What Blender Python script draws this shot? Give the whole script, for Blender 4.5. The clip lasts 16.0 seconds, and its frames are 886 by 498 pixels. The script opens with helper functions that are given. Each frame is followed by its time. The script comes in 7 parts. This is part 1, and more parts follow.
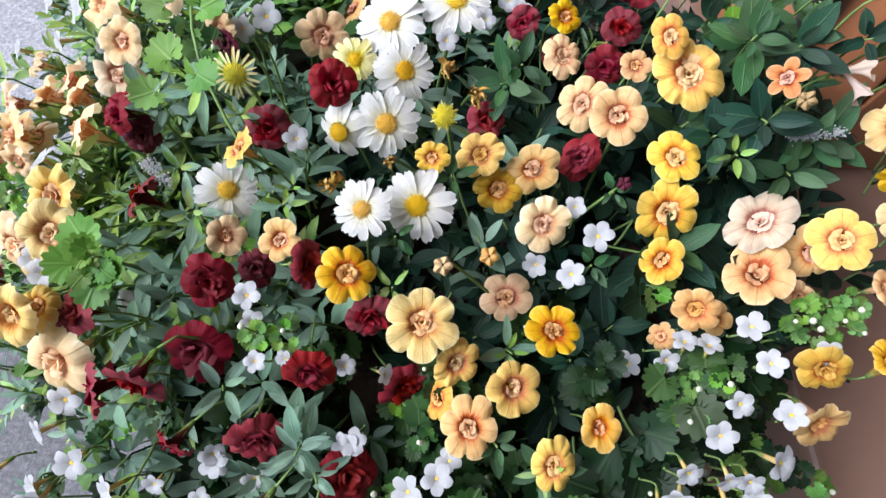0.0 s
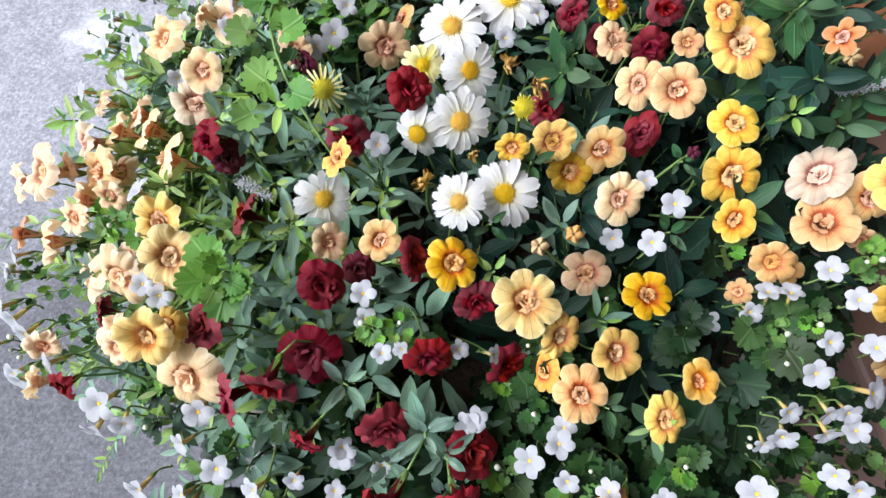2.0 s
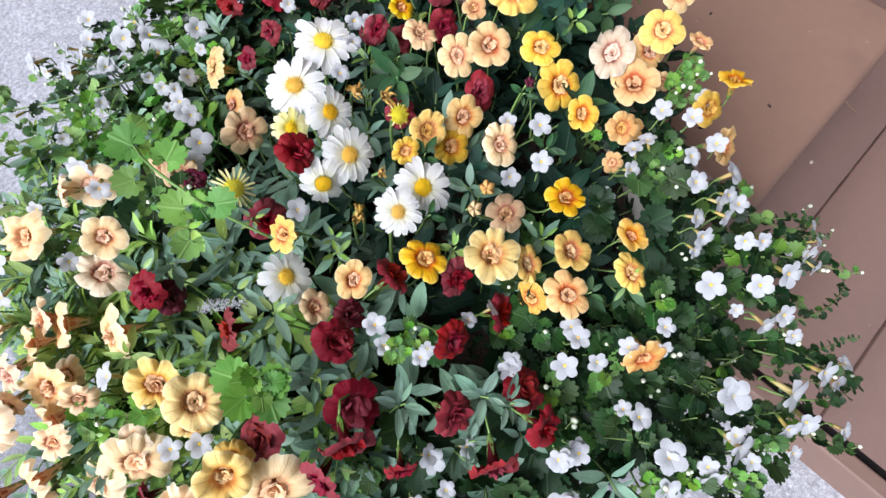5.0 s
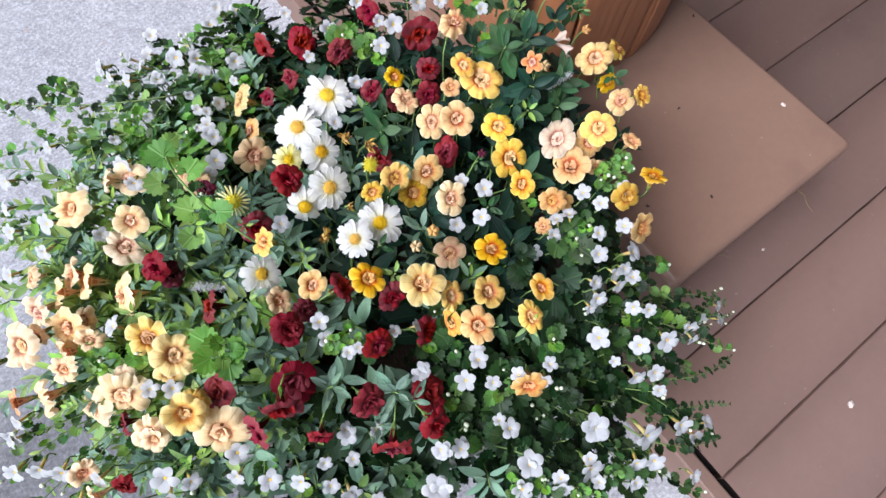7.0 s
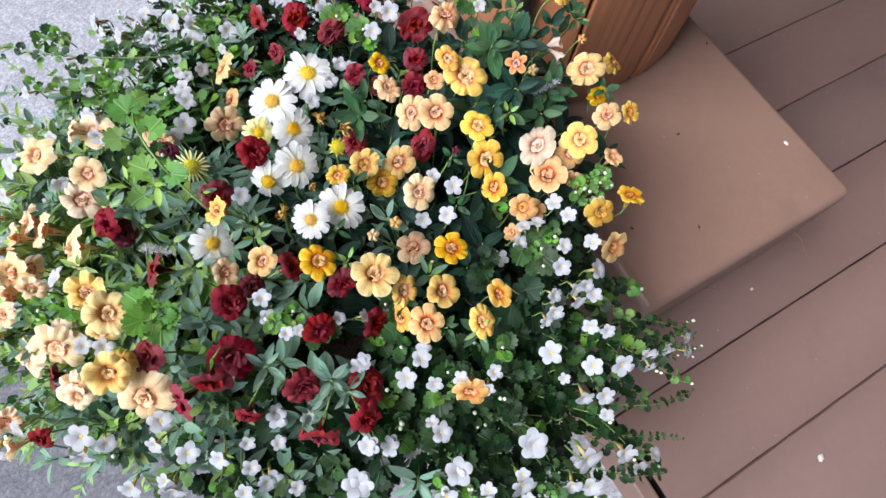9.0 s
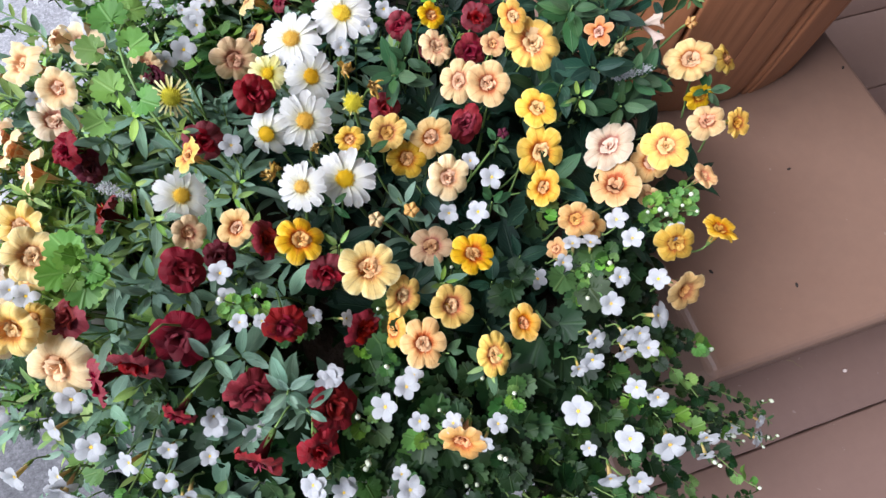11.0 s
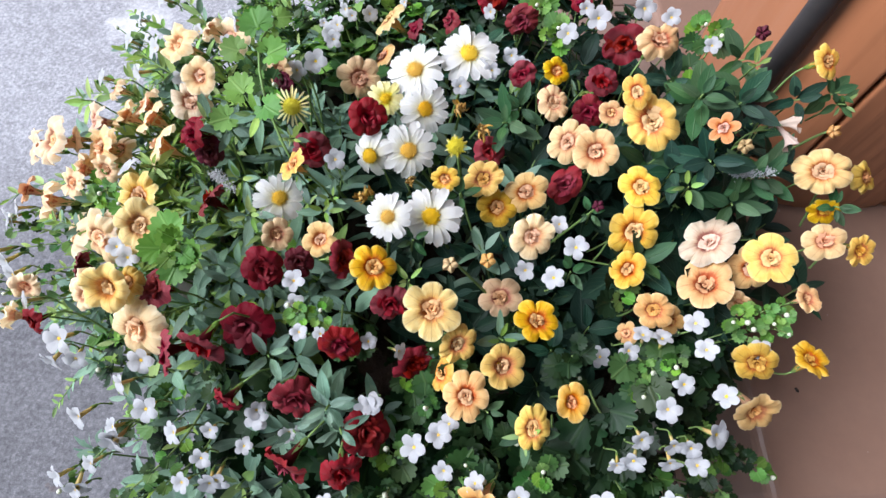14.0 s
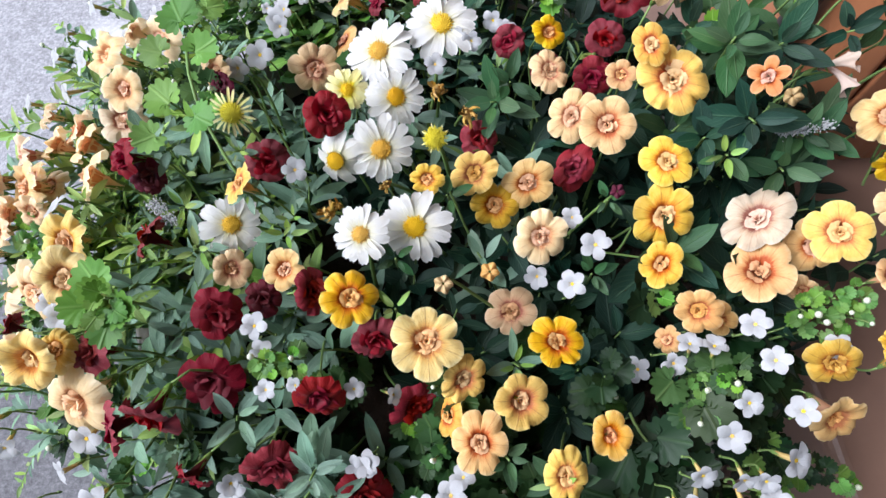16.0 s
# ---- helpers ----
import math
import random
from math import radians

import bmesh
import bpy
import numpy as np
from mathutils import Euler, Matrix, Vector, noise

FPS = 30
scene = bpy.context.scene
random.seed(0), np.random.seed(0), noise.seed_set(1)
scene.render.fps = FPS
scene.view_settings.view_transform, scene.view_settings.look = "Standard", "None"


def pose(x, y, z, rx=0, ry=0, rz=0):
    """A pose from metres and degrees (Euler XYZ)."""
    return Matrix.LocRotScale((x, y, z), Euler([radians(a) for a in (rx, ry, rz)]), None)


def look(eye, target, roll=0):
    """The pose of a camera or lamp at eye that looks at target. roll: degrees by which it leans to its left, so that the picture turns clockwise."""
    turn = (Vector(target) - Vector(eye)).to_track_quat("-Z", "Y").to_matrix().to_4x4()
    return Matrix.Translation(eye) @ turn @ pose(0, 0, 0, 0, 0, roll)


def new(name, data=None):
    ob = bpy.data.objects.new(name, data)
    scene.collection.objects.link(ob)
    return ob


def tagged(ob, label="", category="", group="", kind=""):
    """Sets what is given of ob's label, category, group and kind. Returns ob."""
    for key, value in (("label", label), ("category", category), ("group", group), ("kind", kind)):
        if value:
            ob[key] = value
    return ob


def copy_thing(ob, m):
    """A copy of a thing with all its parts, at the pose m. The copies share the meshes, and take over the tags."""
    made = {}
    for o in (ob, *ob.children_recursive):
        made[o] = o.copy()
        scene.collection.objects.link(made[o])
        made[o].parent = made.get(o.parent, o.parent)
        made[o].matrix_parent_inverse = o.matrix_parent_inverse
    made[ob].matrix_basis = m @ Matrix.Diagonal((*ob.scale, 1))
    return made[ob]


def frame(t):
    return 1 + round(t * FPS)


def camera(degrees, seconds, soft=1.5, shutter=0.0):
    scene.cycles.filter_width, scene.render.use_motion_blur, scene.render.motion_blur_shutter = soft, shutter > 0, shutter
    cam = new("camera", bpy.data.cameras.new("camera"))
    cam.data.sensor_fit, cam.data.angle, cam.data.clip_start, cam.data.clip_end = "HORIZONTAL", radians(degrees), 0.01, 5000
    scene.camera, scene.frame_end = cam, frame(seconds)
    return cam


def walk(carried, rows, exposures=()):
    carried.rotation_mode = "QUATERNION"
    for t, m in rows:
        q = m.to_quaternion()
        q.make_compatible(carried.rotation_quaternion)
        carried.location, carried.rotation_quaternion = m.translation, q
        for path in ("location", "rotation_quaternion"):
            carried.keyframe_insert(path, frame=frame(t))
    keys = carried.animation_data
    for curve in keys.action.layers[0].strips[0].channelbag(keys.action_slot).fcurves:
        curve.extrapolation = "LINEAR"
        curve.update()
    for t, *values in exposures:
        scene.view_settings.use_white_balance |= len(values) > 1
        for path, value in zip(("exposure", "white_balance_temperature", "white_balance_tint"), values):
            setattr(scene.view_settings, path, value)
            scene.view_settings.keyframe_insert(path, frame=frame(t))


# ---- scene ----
cam = camera(74.8, 16.0)
METRES, EYE, TILT, LEAN, TURN = 0.7, 0.756, -68.4, 0.0, -2.8
PATH = [
    (0, (0.023, 0.033, 0.782), (0.049, 0.735, -1.091), -2.1),
    (0.5, (0.007, 0.026, 0.784), (0.028, 0.735, -1.086), -3.3),
    (1, (-0.006, 0.026, 0.79), (0.014, 0.734, -1.08), -4.4),
    (1.5, (-0.015, 0.024, 0.795), (0.016, 0.73, -1.076), -5.5),
    (2, (-0.032, 0.025, 0.798), (0.026, 0.735, -1.07), -6.1),
    (2.5, (-0.045, 0.026, 0.802), (0.049, 0.729, -1.068), -8.6),
    (3, (-0.074, 0.028, 0.8), (0.06, 0.758, -1.057), -8.8),
    (3.5, (-0.091, 0.035, 0.802), (0.151, 0.721, -1.061), -9.0),
    (4, (-0.098, 0.036, 0.815), (0.294, 0.659, -1.045), -6.2),
    (4.5, (-0.099, 0.04, 0.832), (0.396, 0.588, -1.026), -3.2),
    (5, (-0.1, 0.032, 0.835), (0.444, 0.543, -1.021), 0.5),
    (5.2, (-0.096, 0.033, 0.844), (0.45, 0.532, -1.014), 1.2),
    (7.3, (-0.079, -0.027, 0.936), (0.457, 0.574, -0.895), 7.2),
    (7.5, (-0.077, -0.026, 0.937), (0.449, 0.575, -0.897), 7.6),
    (8, (-0.073, -0.029, 0.928), (0.452, 0.587, -0.9), 8.8),
    (8.5, (-0.054, -0.038, 0.916), (0.472, 0.58, -0.912), 10.4),
    (9, (-0.048, -0.049, 0.92), (0.474, 0.575, -0.907), 10.9),
    (9.2, (-0.048, -0.054, 0.922), (0.469, 0.569, -0.907), 11.2),
    (11.3, (0.025, -0.027, 0.825), (0.3, 0.716, -1.011), 6.6),
    (11.5, (0.038, -0.026, 0.826), (0.278, 0.715, -1.016), 7.2),
    (12, (0.04, -0.038, 0.824), (0.245, 0.731, -1.011), 12.1),
    (12.5, (0.052, -0.031, 0.831), (0.195, 0.722, -1.016), 12.8),
    (13, (0.04, -0.016, 0.828), (0.114, 0.76, -1.013), 8.4),
    (13.5, (0.018, -0.003, 0.836), (0.108, 0.756, -1.012), 8.4),
    (14, (0.017, -0.008, 0.842), (0.045, 0.793, -0.991), 0.2),
    (14.5, (0.035, 0.007, 0.801), (0.034, 0.811, -1.03), -5.4),
    (15, (0.055, 0.029, 0.773), (0.034, 0.826, -1.062), -8.8),
    (15.5, (0.051, 0.033, 0.767), (0.017, 0.821, -1.072), -10.1),
    (16, (0.032, 0.031, 0.787), (0.006, 0.793, -1.062), -9.8),
]
walk(cam, [(t, look(eye, target, roll)) for t, eye, target, roll in PATH], [(0, 0.70, 5980, 11), (16, 0.70, 5980, 11)])

# ---------------------------------------------------------------- world and light
world = bpy.data.worlds.new("overcast_sky")
scene.world = world
world.use_nodes = True
wn, wl = world.node_tree.nodes, world.node_tree.links
wn.clear()
sky = wn.new("ShaderNodeTexSky")
sky.sky_type, sky.sun_disc = "NISHITA", False
sky.sun_elevation, sky.sun_rotation = radians(46), radians(-86)
sky.air_density, sky.dust_density, sky.ozone_density = 1.0, 2.0, 1.5
back = wn.new("ShaderNodeBackground")
back.inputs["Strength"].default_value = 0.075
wout = wn.new("ShaderNodeOutputWorld")
wl.new(sky.outputs["Color"], back.inputs["Color"])
wl.new(back.outputs["Background"], wout.inputs["Surface"])

sun_data = bpy.data.lights.new("sun", "SUN")
sun_data.energy, sun_data.angle, sun_data.color = 4.45, radians(44), (0.965, 0.95, 1.0)
sun = new("sun", sun_data)
sun.matrix_world = look((-2.3, 0.35, 2.7), (0, 0.2, 0.3))

# ---------------------------------------------------------------- material helpers


class Nodes:
    """Short hand for building a node tree."""

    def __init__(self, name):
        self.mat = bpy.data.materials.new(name)
        self.mat.use_nodes = True
        self.tree = self.mat.node_tree
        self.tree.nodes.clear()
        self.out = self.tree.nodes.new("ShaderNodeOutputMaterial")

    def link(self, a, b):
        self.tree.links.new(a, b)

    def put(self, value, socket):
        if isinstance(value, bpy.types.NodeSocket):
            self.link(value, socket)
        else:
            socket.default_value = value

    def math(self, op, a, b=0.0, c=0.0, clamp=False):
        n = self.tree.nodes.new("ShaderNodeMath")
        n.operation, n.use_clamp = op, clamp
        for k, v in enumerate((a, b, c)):
            self.put(v, n.inputs[k])
        return n.outputs[0]

    def ramp(self, fac, stops):
        n = self.tree.nodes.new("ShaderNodeValToRGB")
        while len(n.color_ramp.elements) < len(stops):
            n.color_ramp.elements.new(0.5)
        for e, (p, c) in zip(n.color_ramp.elements, stops):
            e.position, e.color = p, (*c, 1) if len(c) == 3 else c
        self.link(fac, n.inputs[0])
        return n.outputs["Color"]

    def mix(self, fac, a, b, mode="MIX"):
        n = self.tree.nodes.new("ShaderNodeMix")
        n.data_type, n.blend_type = "RGBA", mode
        self.put(fac, n.inputs["Factor"])
        for v, s in ((a, n.inputs[6]), (b, n.inputs[7])):
            self.put((*v, 1) if isinstance(v, tuple) and len(v) == 3 else v, s)
        return n.outputs[2]

    def noise(self, scale, detail=4.0, rough=0.55, vector=None, distortion=0.0):
        n = self.tree.nodes.new("ShaderNodeTexNoise")
        n.inputs["Scale"].default_value, n.inputs["Detail"].default_value = scale, detail
        n.inputs["Roughness"].default_value, n.inputs["Distortion"].default_value = rough, distortion
        if vector is not None:
            self.link(vector, n.inputs["Vector"])
        return n.outputs["Fac"]

    def coords(self, kind="Object", scale=None):
        out = self.tree.nodes.new("ShaderNodeTexCoord").outputs[kind]
        if scale is None:
            return out
        m = self.tree.nodes.new("ShaderNodeMapping")
        m.inputs["Scale"].default_value = scale
        self.link(out, m.inputs["Vector"])
        return m.outputs[0]

    def place(self):
        return self.tree.nodes.new("ShaderNodeNewGeometry").outputs["Position"]

    def uv(self):
        s = self.tree.nodes.new("ShaderNodeSeparateXYZ")
        self.link(self.coords("UV"), s.inputs[0])
        return s.outputs[0], s.outputs[1]

    def object_random(self):
        return self.tree.nodes.new("ShaderNodeObjectInfo").outputs["Random"]

    def island_random(self):
        return self.tree.nodes.new("ShaderNodeNewGeometry").outputs["Random Per Island"]

    def bump(self, height, strength, distance):
        n = self.tree.nodes.new("ShaderNodeBump")
        n.inputs["Strength"].default_value, n.inputs["Distance"].default_value = strength, distance
        self.link(height, n.inputs["Height"])
        return n.outputs[0]

    def vary(self, color, rnd, hue=0.02, value=0.15, sat=0.1):
        n = self.tree.nodes.new("ShaderNodeHueSaturation")
        self.link(color, n.inputs["Color"])
        self.put(self.math("MULTIPLY_ADD", rnd, 2 * hue, 0.5 - hue), n.inputs["Hue"])
        r2 = self.math("FRACT", self.math("MULTIPLY", rnd, 17.31))
        r3 = self.math("FRACT", self.math("MULTIPLY", rnd, 41.7))
        self.put(self.math("MULTIPLY_ADD", r2, 2 * value, 1 - value), n.inputs["Value"])
        self.put(self.math("MULTIPLY_ADD", r3, 2 * sat, 1 - sat), n.inputs["Saturation"])
        return n.outputs["Color"]

    def surface(self, color, rough, normal=None, thin=0.0, spec=0.35, sheen=0.0):
        p = self.tree.nodes.new("ShaderNodeBsdfPrincipled")
        self.put((*color, 1) if isinstance(color, tuple) else color, p.inputs["Base Color"])
        self.put(rough, p.inputs["Roughness"])
        p.inputs["Specular IOR Level"].default_value = spec
        p.inputs["Sheen Weight"].default_value = sheen
        if normal is not None:
            self.link(normal, p.inputs["Normal"])
        last = p.outputs[0]
        if thin:
            t = self.tree.nodes.new("ShaderNodeBsdfTranslucent")
            self.put((*color, 1) if isinstance(color, tuple) else color, t.inputs["Color"])
            m = self.tree.nodes.new("ShaderNodeMixShader")
            m.inputs[0].default_value = thin
            self.link(last, m.inputs[1])
            self.link(t.outputs[0], m.inputs[2])
            last = m.outputs[0]
        self.link(last, self.out.inputs["Surface"])
        return self.mat


def petal_material(name, throat, inner, middle, edge, vein, vein_amount, hue=0.008, value=0.12, rough=0.55, thin=0.24, sheen=0.0, eye=(0.30, 0.40, 0.60)):
    """A corolla: u counts the lobes, v runs from the throat to the edge; fine dark veins branch from each lobe's axis."""
    n = Nodes(name)
    u, v = n.uv()
    flow = n.noise(1.0, 4.0, 0.65, n.coords("UV", (11, 1.3, 1)), 0.3)
    reach = n.math("MULTIPLY_ADD", n.math("SUBTRACT", flow, 0.5), 0.42, v)
    col = n.ramp(reach, [(0.0, throat), (eye[0], throat), (eye[1], inner), (eye[2], middle), (0.82, middle), (1.0, edge)])
    a = n.math("ABSOLUTE", n.math("SUBTRACT", n.math("FRACT", u), 0.5))
    wob = n.noise(7.0, 3.0, 0.6, n.coords("UV"))
    bent = n.math("ADD", a, n.math("MULTIPLY", n.math("SUBTRACT", wob, 0.5), 0.05))
    axis = n.math("SUBTRACT", 1.0, n.math("MULTIPLY", n.math("ABSOLUTE", bent), 38.0), clamp=True)
    branch = n.math("SINE", n.math("MULTIPLY_ADD", n.math("ADD", a, n.math("MULTIPLY", wob, 0.16)), 58.0, n.math("MULTIPLY", v, -16.0)))
    branch = n.math("POWER", n.math("MAXIMUM", branch, 0.0), 9.0)
    fade = n.math("SUBTRACT", 1.06, n.math("MULTIPLY", n.math("MULTIPLY", v, v), 0.80), clamp=True)
    veins = n.math("MULTIPLY", n.math("ADD", axis, n.math("MULTIPLY", branch, 0.34)), fade, clamp=True)
    col = n.mix(n.math("MULTIPLY", veins, vein_amount), col, vein)
    blotch = n.noise(2.2, 3.0, 0.6, n.coords("UV"))
    col = n.mix(n.math("MULTIPLY", n.math("SUBTRACT", blotch, 0.52, clamp=True), 1.2, clamp=True), col, edge)
    grain = n.noise(90.0, 3.0, 0.6, n.coords("UV"))
    col = n.mix(n.math("MULTIPLY", grain, 0.14), col, middle)
    col = n.vary(col, n.object_random(), hue, value, 0.12)
    h = n.math("ADD", n.math("MULTIPLY", branch, -0.5), n.math("ADD", n.math("ADD", n.math("MULTIPLY", flow, 1.2), n.math("MULTIPLY", blotch, 3.0)), n.math("MULTIPLY", axis, -1.0)))
    return n.surface(col, rough, n.bump(h, 0.45, 0.0006), thin, 0.25, sheen)


def inner_material(name, base, tip, hue=0.012):
    n = Nodes(name)
    u, v = n.uv()
    col = n.ramp(v, [(0.0, base), (0.45, tip), (1.0, tip)])
    streak = n.noise(14.0, 3.0, 0.6, n.coords("UV", (4, 0.6, 1)))
    col = n.mix(n.math("MULTIPLY", n.math("SUBTRACT", streak, 0.42, clamp=True), 0.9), col, base)
    col = n.vary(col, n.object_random(), hue, 0.12, 0.1)
    return n.surface(col, 0.55, n.bump(streak, 0.3, 0.0005), 0.24, 0.25)


def leaf_material(name, dark, light, rib, joined, grey=0.15, thin=0.12, pinnate=0.25):
    """Green leaves: a paler midrib and side veins, mottled blades, and a grey bloom of fine hairs."""
    n = Nodes(name)
    u, v = n.uv()
    rnd = n.island_random() if joined else n.object_random()
    mott = n.noise(55.0, 4.0, 0.6, n.place())
    col = n.mix(mott, dark, light)
    a = n.math("ABSOLUTE", n.math("SUBTRACT", u, 0.5))
    mid = n.math("SUBTRACT", 1.0, n.math("MULTIPLY", a, 22.0), clamp=True)
    side = n.math("POWER", n.math("MAXIMUM", n.math("SINE", n.math("MULTIPLY_ADD", v, 46.0, n.math("MULTIPLY", a, -40.0))), 0.0), 6.0)
    ribs = n.math("ADD", n.math("MULTIPLY", mid, 0.75), n.math("MULTIPLY", side, pinnate), clamp=True)
    col = n.mix(n.math("MULTIPLY", ribs, 0.55), col, rib)
    hairs = n.noise(900.0, 2.0, 0.7, n.place())
    col = n.mix(n.math("MULTIPLY", n.math("SUBTRACT", hairs, 0.45, clamp=True), 3 * grey), col, (0.30, 0.36, 0.28))
    col = n.vary(col, rnd, 0.022, 0.35, 0.15)
    h = n.math("ADD", n.math("MULTIPLY", ribs, -1.0), n.math("MULTIPLY", mott, 0.6))
    return n.surface(col, 0.52, n.bump(h, 0.5, 0.0010), thin, 0.22)


def plain_material(name, a, b, scale, rough=0.6, bump=0.3, dist=0.001, thin=0.0, rnd_value=0.1):
    n = Nodes(name)
    f = n.noise(scale, 4.0, 0.6, n.place())
    col = n.vary(n.mix(f, a, b), n.object_random(), 0.01, rnd_value, 0.08)
    return n.surface(col, rough, n.bump(f, bump, dist), thin)


PETALS = {
    "yellow": petal_material("petal_yellow", (0.470, 0.077, 0.007), (0.697, 0.264, 0.017), (0.781, 0.472, 0.056), (0.819, 0.598, 0.147), (0.319, 0.084, 0.017), 0.75),
    "gold": petal_material("petal_gold", (0.363, 0.067, 0.006), (0.590, 0.249, 0.016), (0.699, 0.409, 0.044), (0.744, 0.526, 0.132), (0.252, 0.063, 0.008), 0.80),
    "straw": petal_material("petal_straw", (0.505, 0.174, 0.035), (0.717, 0.407, 0.079), (0.804, 0.580, 0.185), (0.844, 0.712, 0.335), (0.359, 0.135, 0.041), 0.75, thin=0.34),
    "apricot": petal_material("petal_apricot", (0.435, 0.110, 0.045), (0.626, 0.320, 0.129), (0.726, 0.476, 0.215), (0.780, 0.595, 0.323), (0.370, 0.109, 0.050), 0.70),
    "peach": petal_material("petal_peach", (0.585, 0.248, 0.125), (0.808, 0.517, 0.263), (0.888, 0.652, 0.366), (0.929, 0.798, 0.549), (0.529, 0.231, 0.110), 0.45, thin=0.34),
    "orange": petal_material("petal_orange", (0.551, 0.138, 0.040), (0.784, 0.360, 0.090), (0.890, 0.509, 0.160), (0.933, 0.647, 0.300), (0.40, 0.10, 0.03), 0.55, thin=0.42),
    "cream": petal_material("petal_cream", (0.387, 0.114, 0.076), (0.616, 0.400, 0.238), (0.704, 0.551, 0.370), (0.748, 0.665, 0.503), (0.405, 0.158, 0.106), 0.65, thin=0.34),
    "red": petal_material("petal_red", (0.041, 0.001, 0.003), (0.126, 0.003, 0.005), (0.180, 0.005, 0.010), (0.234, 0.009, 0.018), (0.081, 0.001, 0.004), 0.30, 0.006, 0.22, 0.62, 0.14, 0.03),
    "plum": petal_material("petal_plum", (0.018, 0.001, 0.005), (0.054, 0.002, 0.009), (0.081, 0.004, 0.013), (0.108, 0.005, 0.022), (0.036, 0.001, 0.005), 0.25, 0.012, 0.22, 0.62, 0.12, 0.03),
    "pink": petal_material("petal_blush", (0.352, 0.079, 0.035), (0.598, 0.229, 0.088), (0.704, 0.352, 0.158), (0.748, 0.449, 0.246), (0.387, 0.123, 0.070), 0.5),
}
INNER = {
    "yellow": inner_material("inner_yellow", (0.499, 0.129, 0.026), (0.757, 0.473, 0.206)),
    "gold": inner_material("inner_gold", (0.396, 0.095, 0.017), (0.679, 0.361, 0.086)),
    "straw": inner_material("inner_straw", (0.504, 0.180, 0.054), (0.756, 0.504, 0.225)),
    "apricot": inner_material("inner_apricot", (0.447, 0.120, 0.060), (0.740, 0.447, 0.249)),
    "peach": inner_material("inner_peach", (0.60, 0.24, 0.12), (0.88, 0.58, 0.34)),
    "orange": inner_material("inner_orange", (0.50, 0.14, 0.04), (0.83, 0.45, 0.18)),
    "cream": inner_material("inner_cream", (0.468, 0.180, 0.117), (0.747, 0.513, 0.360)),
    "red": inner_material("inner_red", (0.041, 0.001, 0.003), (0.216, 0.005, 0.012)),
    "plum": inner_material("inner_plum", (0.027, 0.001, 0.005), (0.099, 0.005, 0.015)),
    "pink": inner_material("inner_blush", (0.414, 0.117, 0.063), (0.738, 0.432, 0.270)),
}
WHITE = petal_material("petal_white", (0.446, 0.417, 0.195), (0.518, 0.525, 0.514), (0.540, 0.547, 0.548), (0.554, 0.560, 0.569), (0.475, 0.489, 0.528), 0.22, 0.005, 0.05, 0.5, 0.35, 0.0, (0.04, 0.16, 0.30))
RAY = petal_material("petal_daisy", (0.762, 0.704, 0.313), (0.880, 0.860, 0.684), (0.900, 0.894, 0.840), (0.900, 0.900, 0.870), (0.752, 0.733, 0.583), 0.18, 0.005, 0.03, 0.55, 0.42, 0.0, (0.10, 0.30, 0.60))
RAY_YELLOW = petal_material("petal_daisy_yellow", (0.70, 0.58, 0.05), (0.80, 0.74, 0.25), (0.90, 0.84, 0.36), (0.92, 0.88, 0.52), (0.74, 0.62, 0.15), 0.25, 0.01, 0.06)
BUD_WHITE = plain_material("bacopa_bud", (0.62, 0.68, 0.42), (0.80, 0.82, 0.72), 500, 0.5, 0.2, 0.0004, 0.2)
DISC = plain_material("daisy_disc", (0.55, 0.30, 0.01), (0.80, 0.56, 0.03), 700, 0.7, 0.5, 0.0006)
DISC_LIME = plain_material("daisy_disc_lime", (0.50, 0.42, 0.01), (0.72, 0.62, 0.03), 700, 0.7, 0.5, 0.0006)
DRIED = plain_material("dried_petals", (0.30, 0.17, 0.035), (0.62, 0.40, 0.10), 300, 0.8, 0.6, 0.001)
THROAT = plain_material("bacopa_throat", (0.60, 0.36, 0.02), (0.70, 0.50, 0.08), 800, 0.6, 0.2, 0.0004)
TUBE = plain_material("bacopa_tube", (0.62, 0.42, 0.10), (0.66, 0.56, 0.24), 120, 0.6, 0.2, 0.0005, 0.3)
CALYX = plain_material("calyx_green", (0.10, 0.19, 0.035), (0.20, 0.30, 0.07), 220, 0.55, 0.3, 0.0006, 0.2)
STEM = plain_material("stem_green", (0.09, 0.17, 0.04), (0.20, 0.30, 0.09), 180, 0.55, 0.3, 0.0006)
TWIG = plain_material("stem_dull", (0.11, 0.17, 0.045), (0.21, 0.29, 0.09), 160, 0.7, 0.4, 0.0008)
FADED = inner_material("faded_petal", (0.36, 0.22, 0.15), (0.60, 0.48, 0.38))
DOWN = plain_material("grey_down", (0.30, 0.31, 0.30), (0.55, 0.56, 0.55), 700, 0.9, 0.6, 0.001)

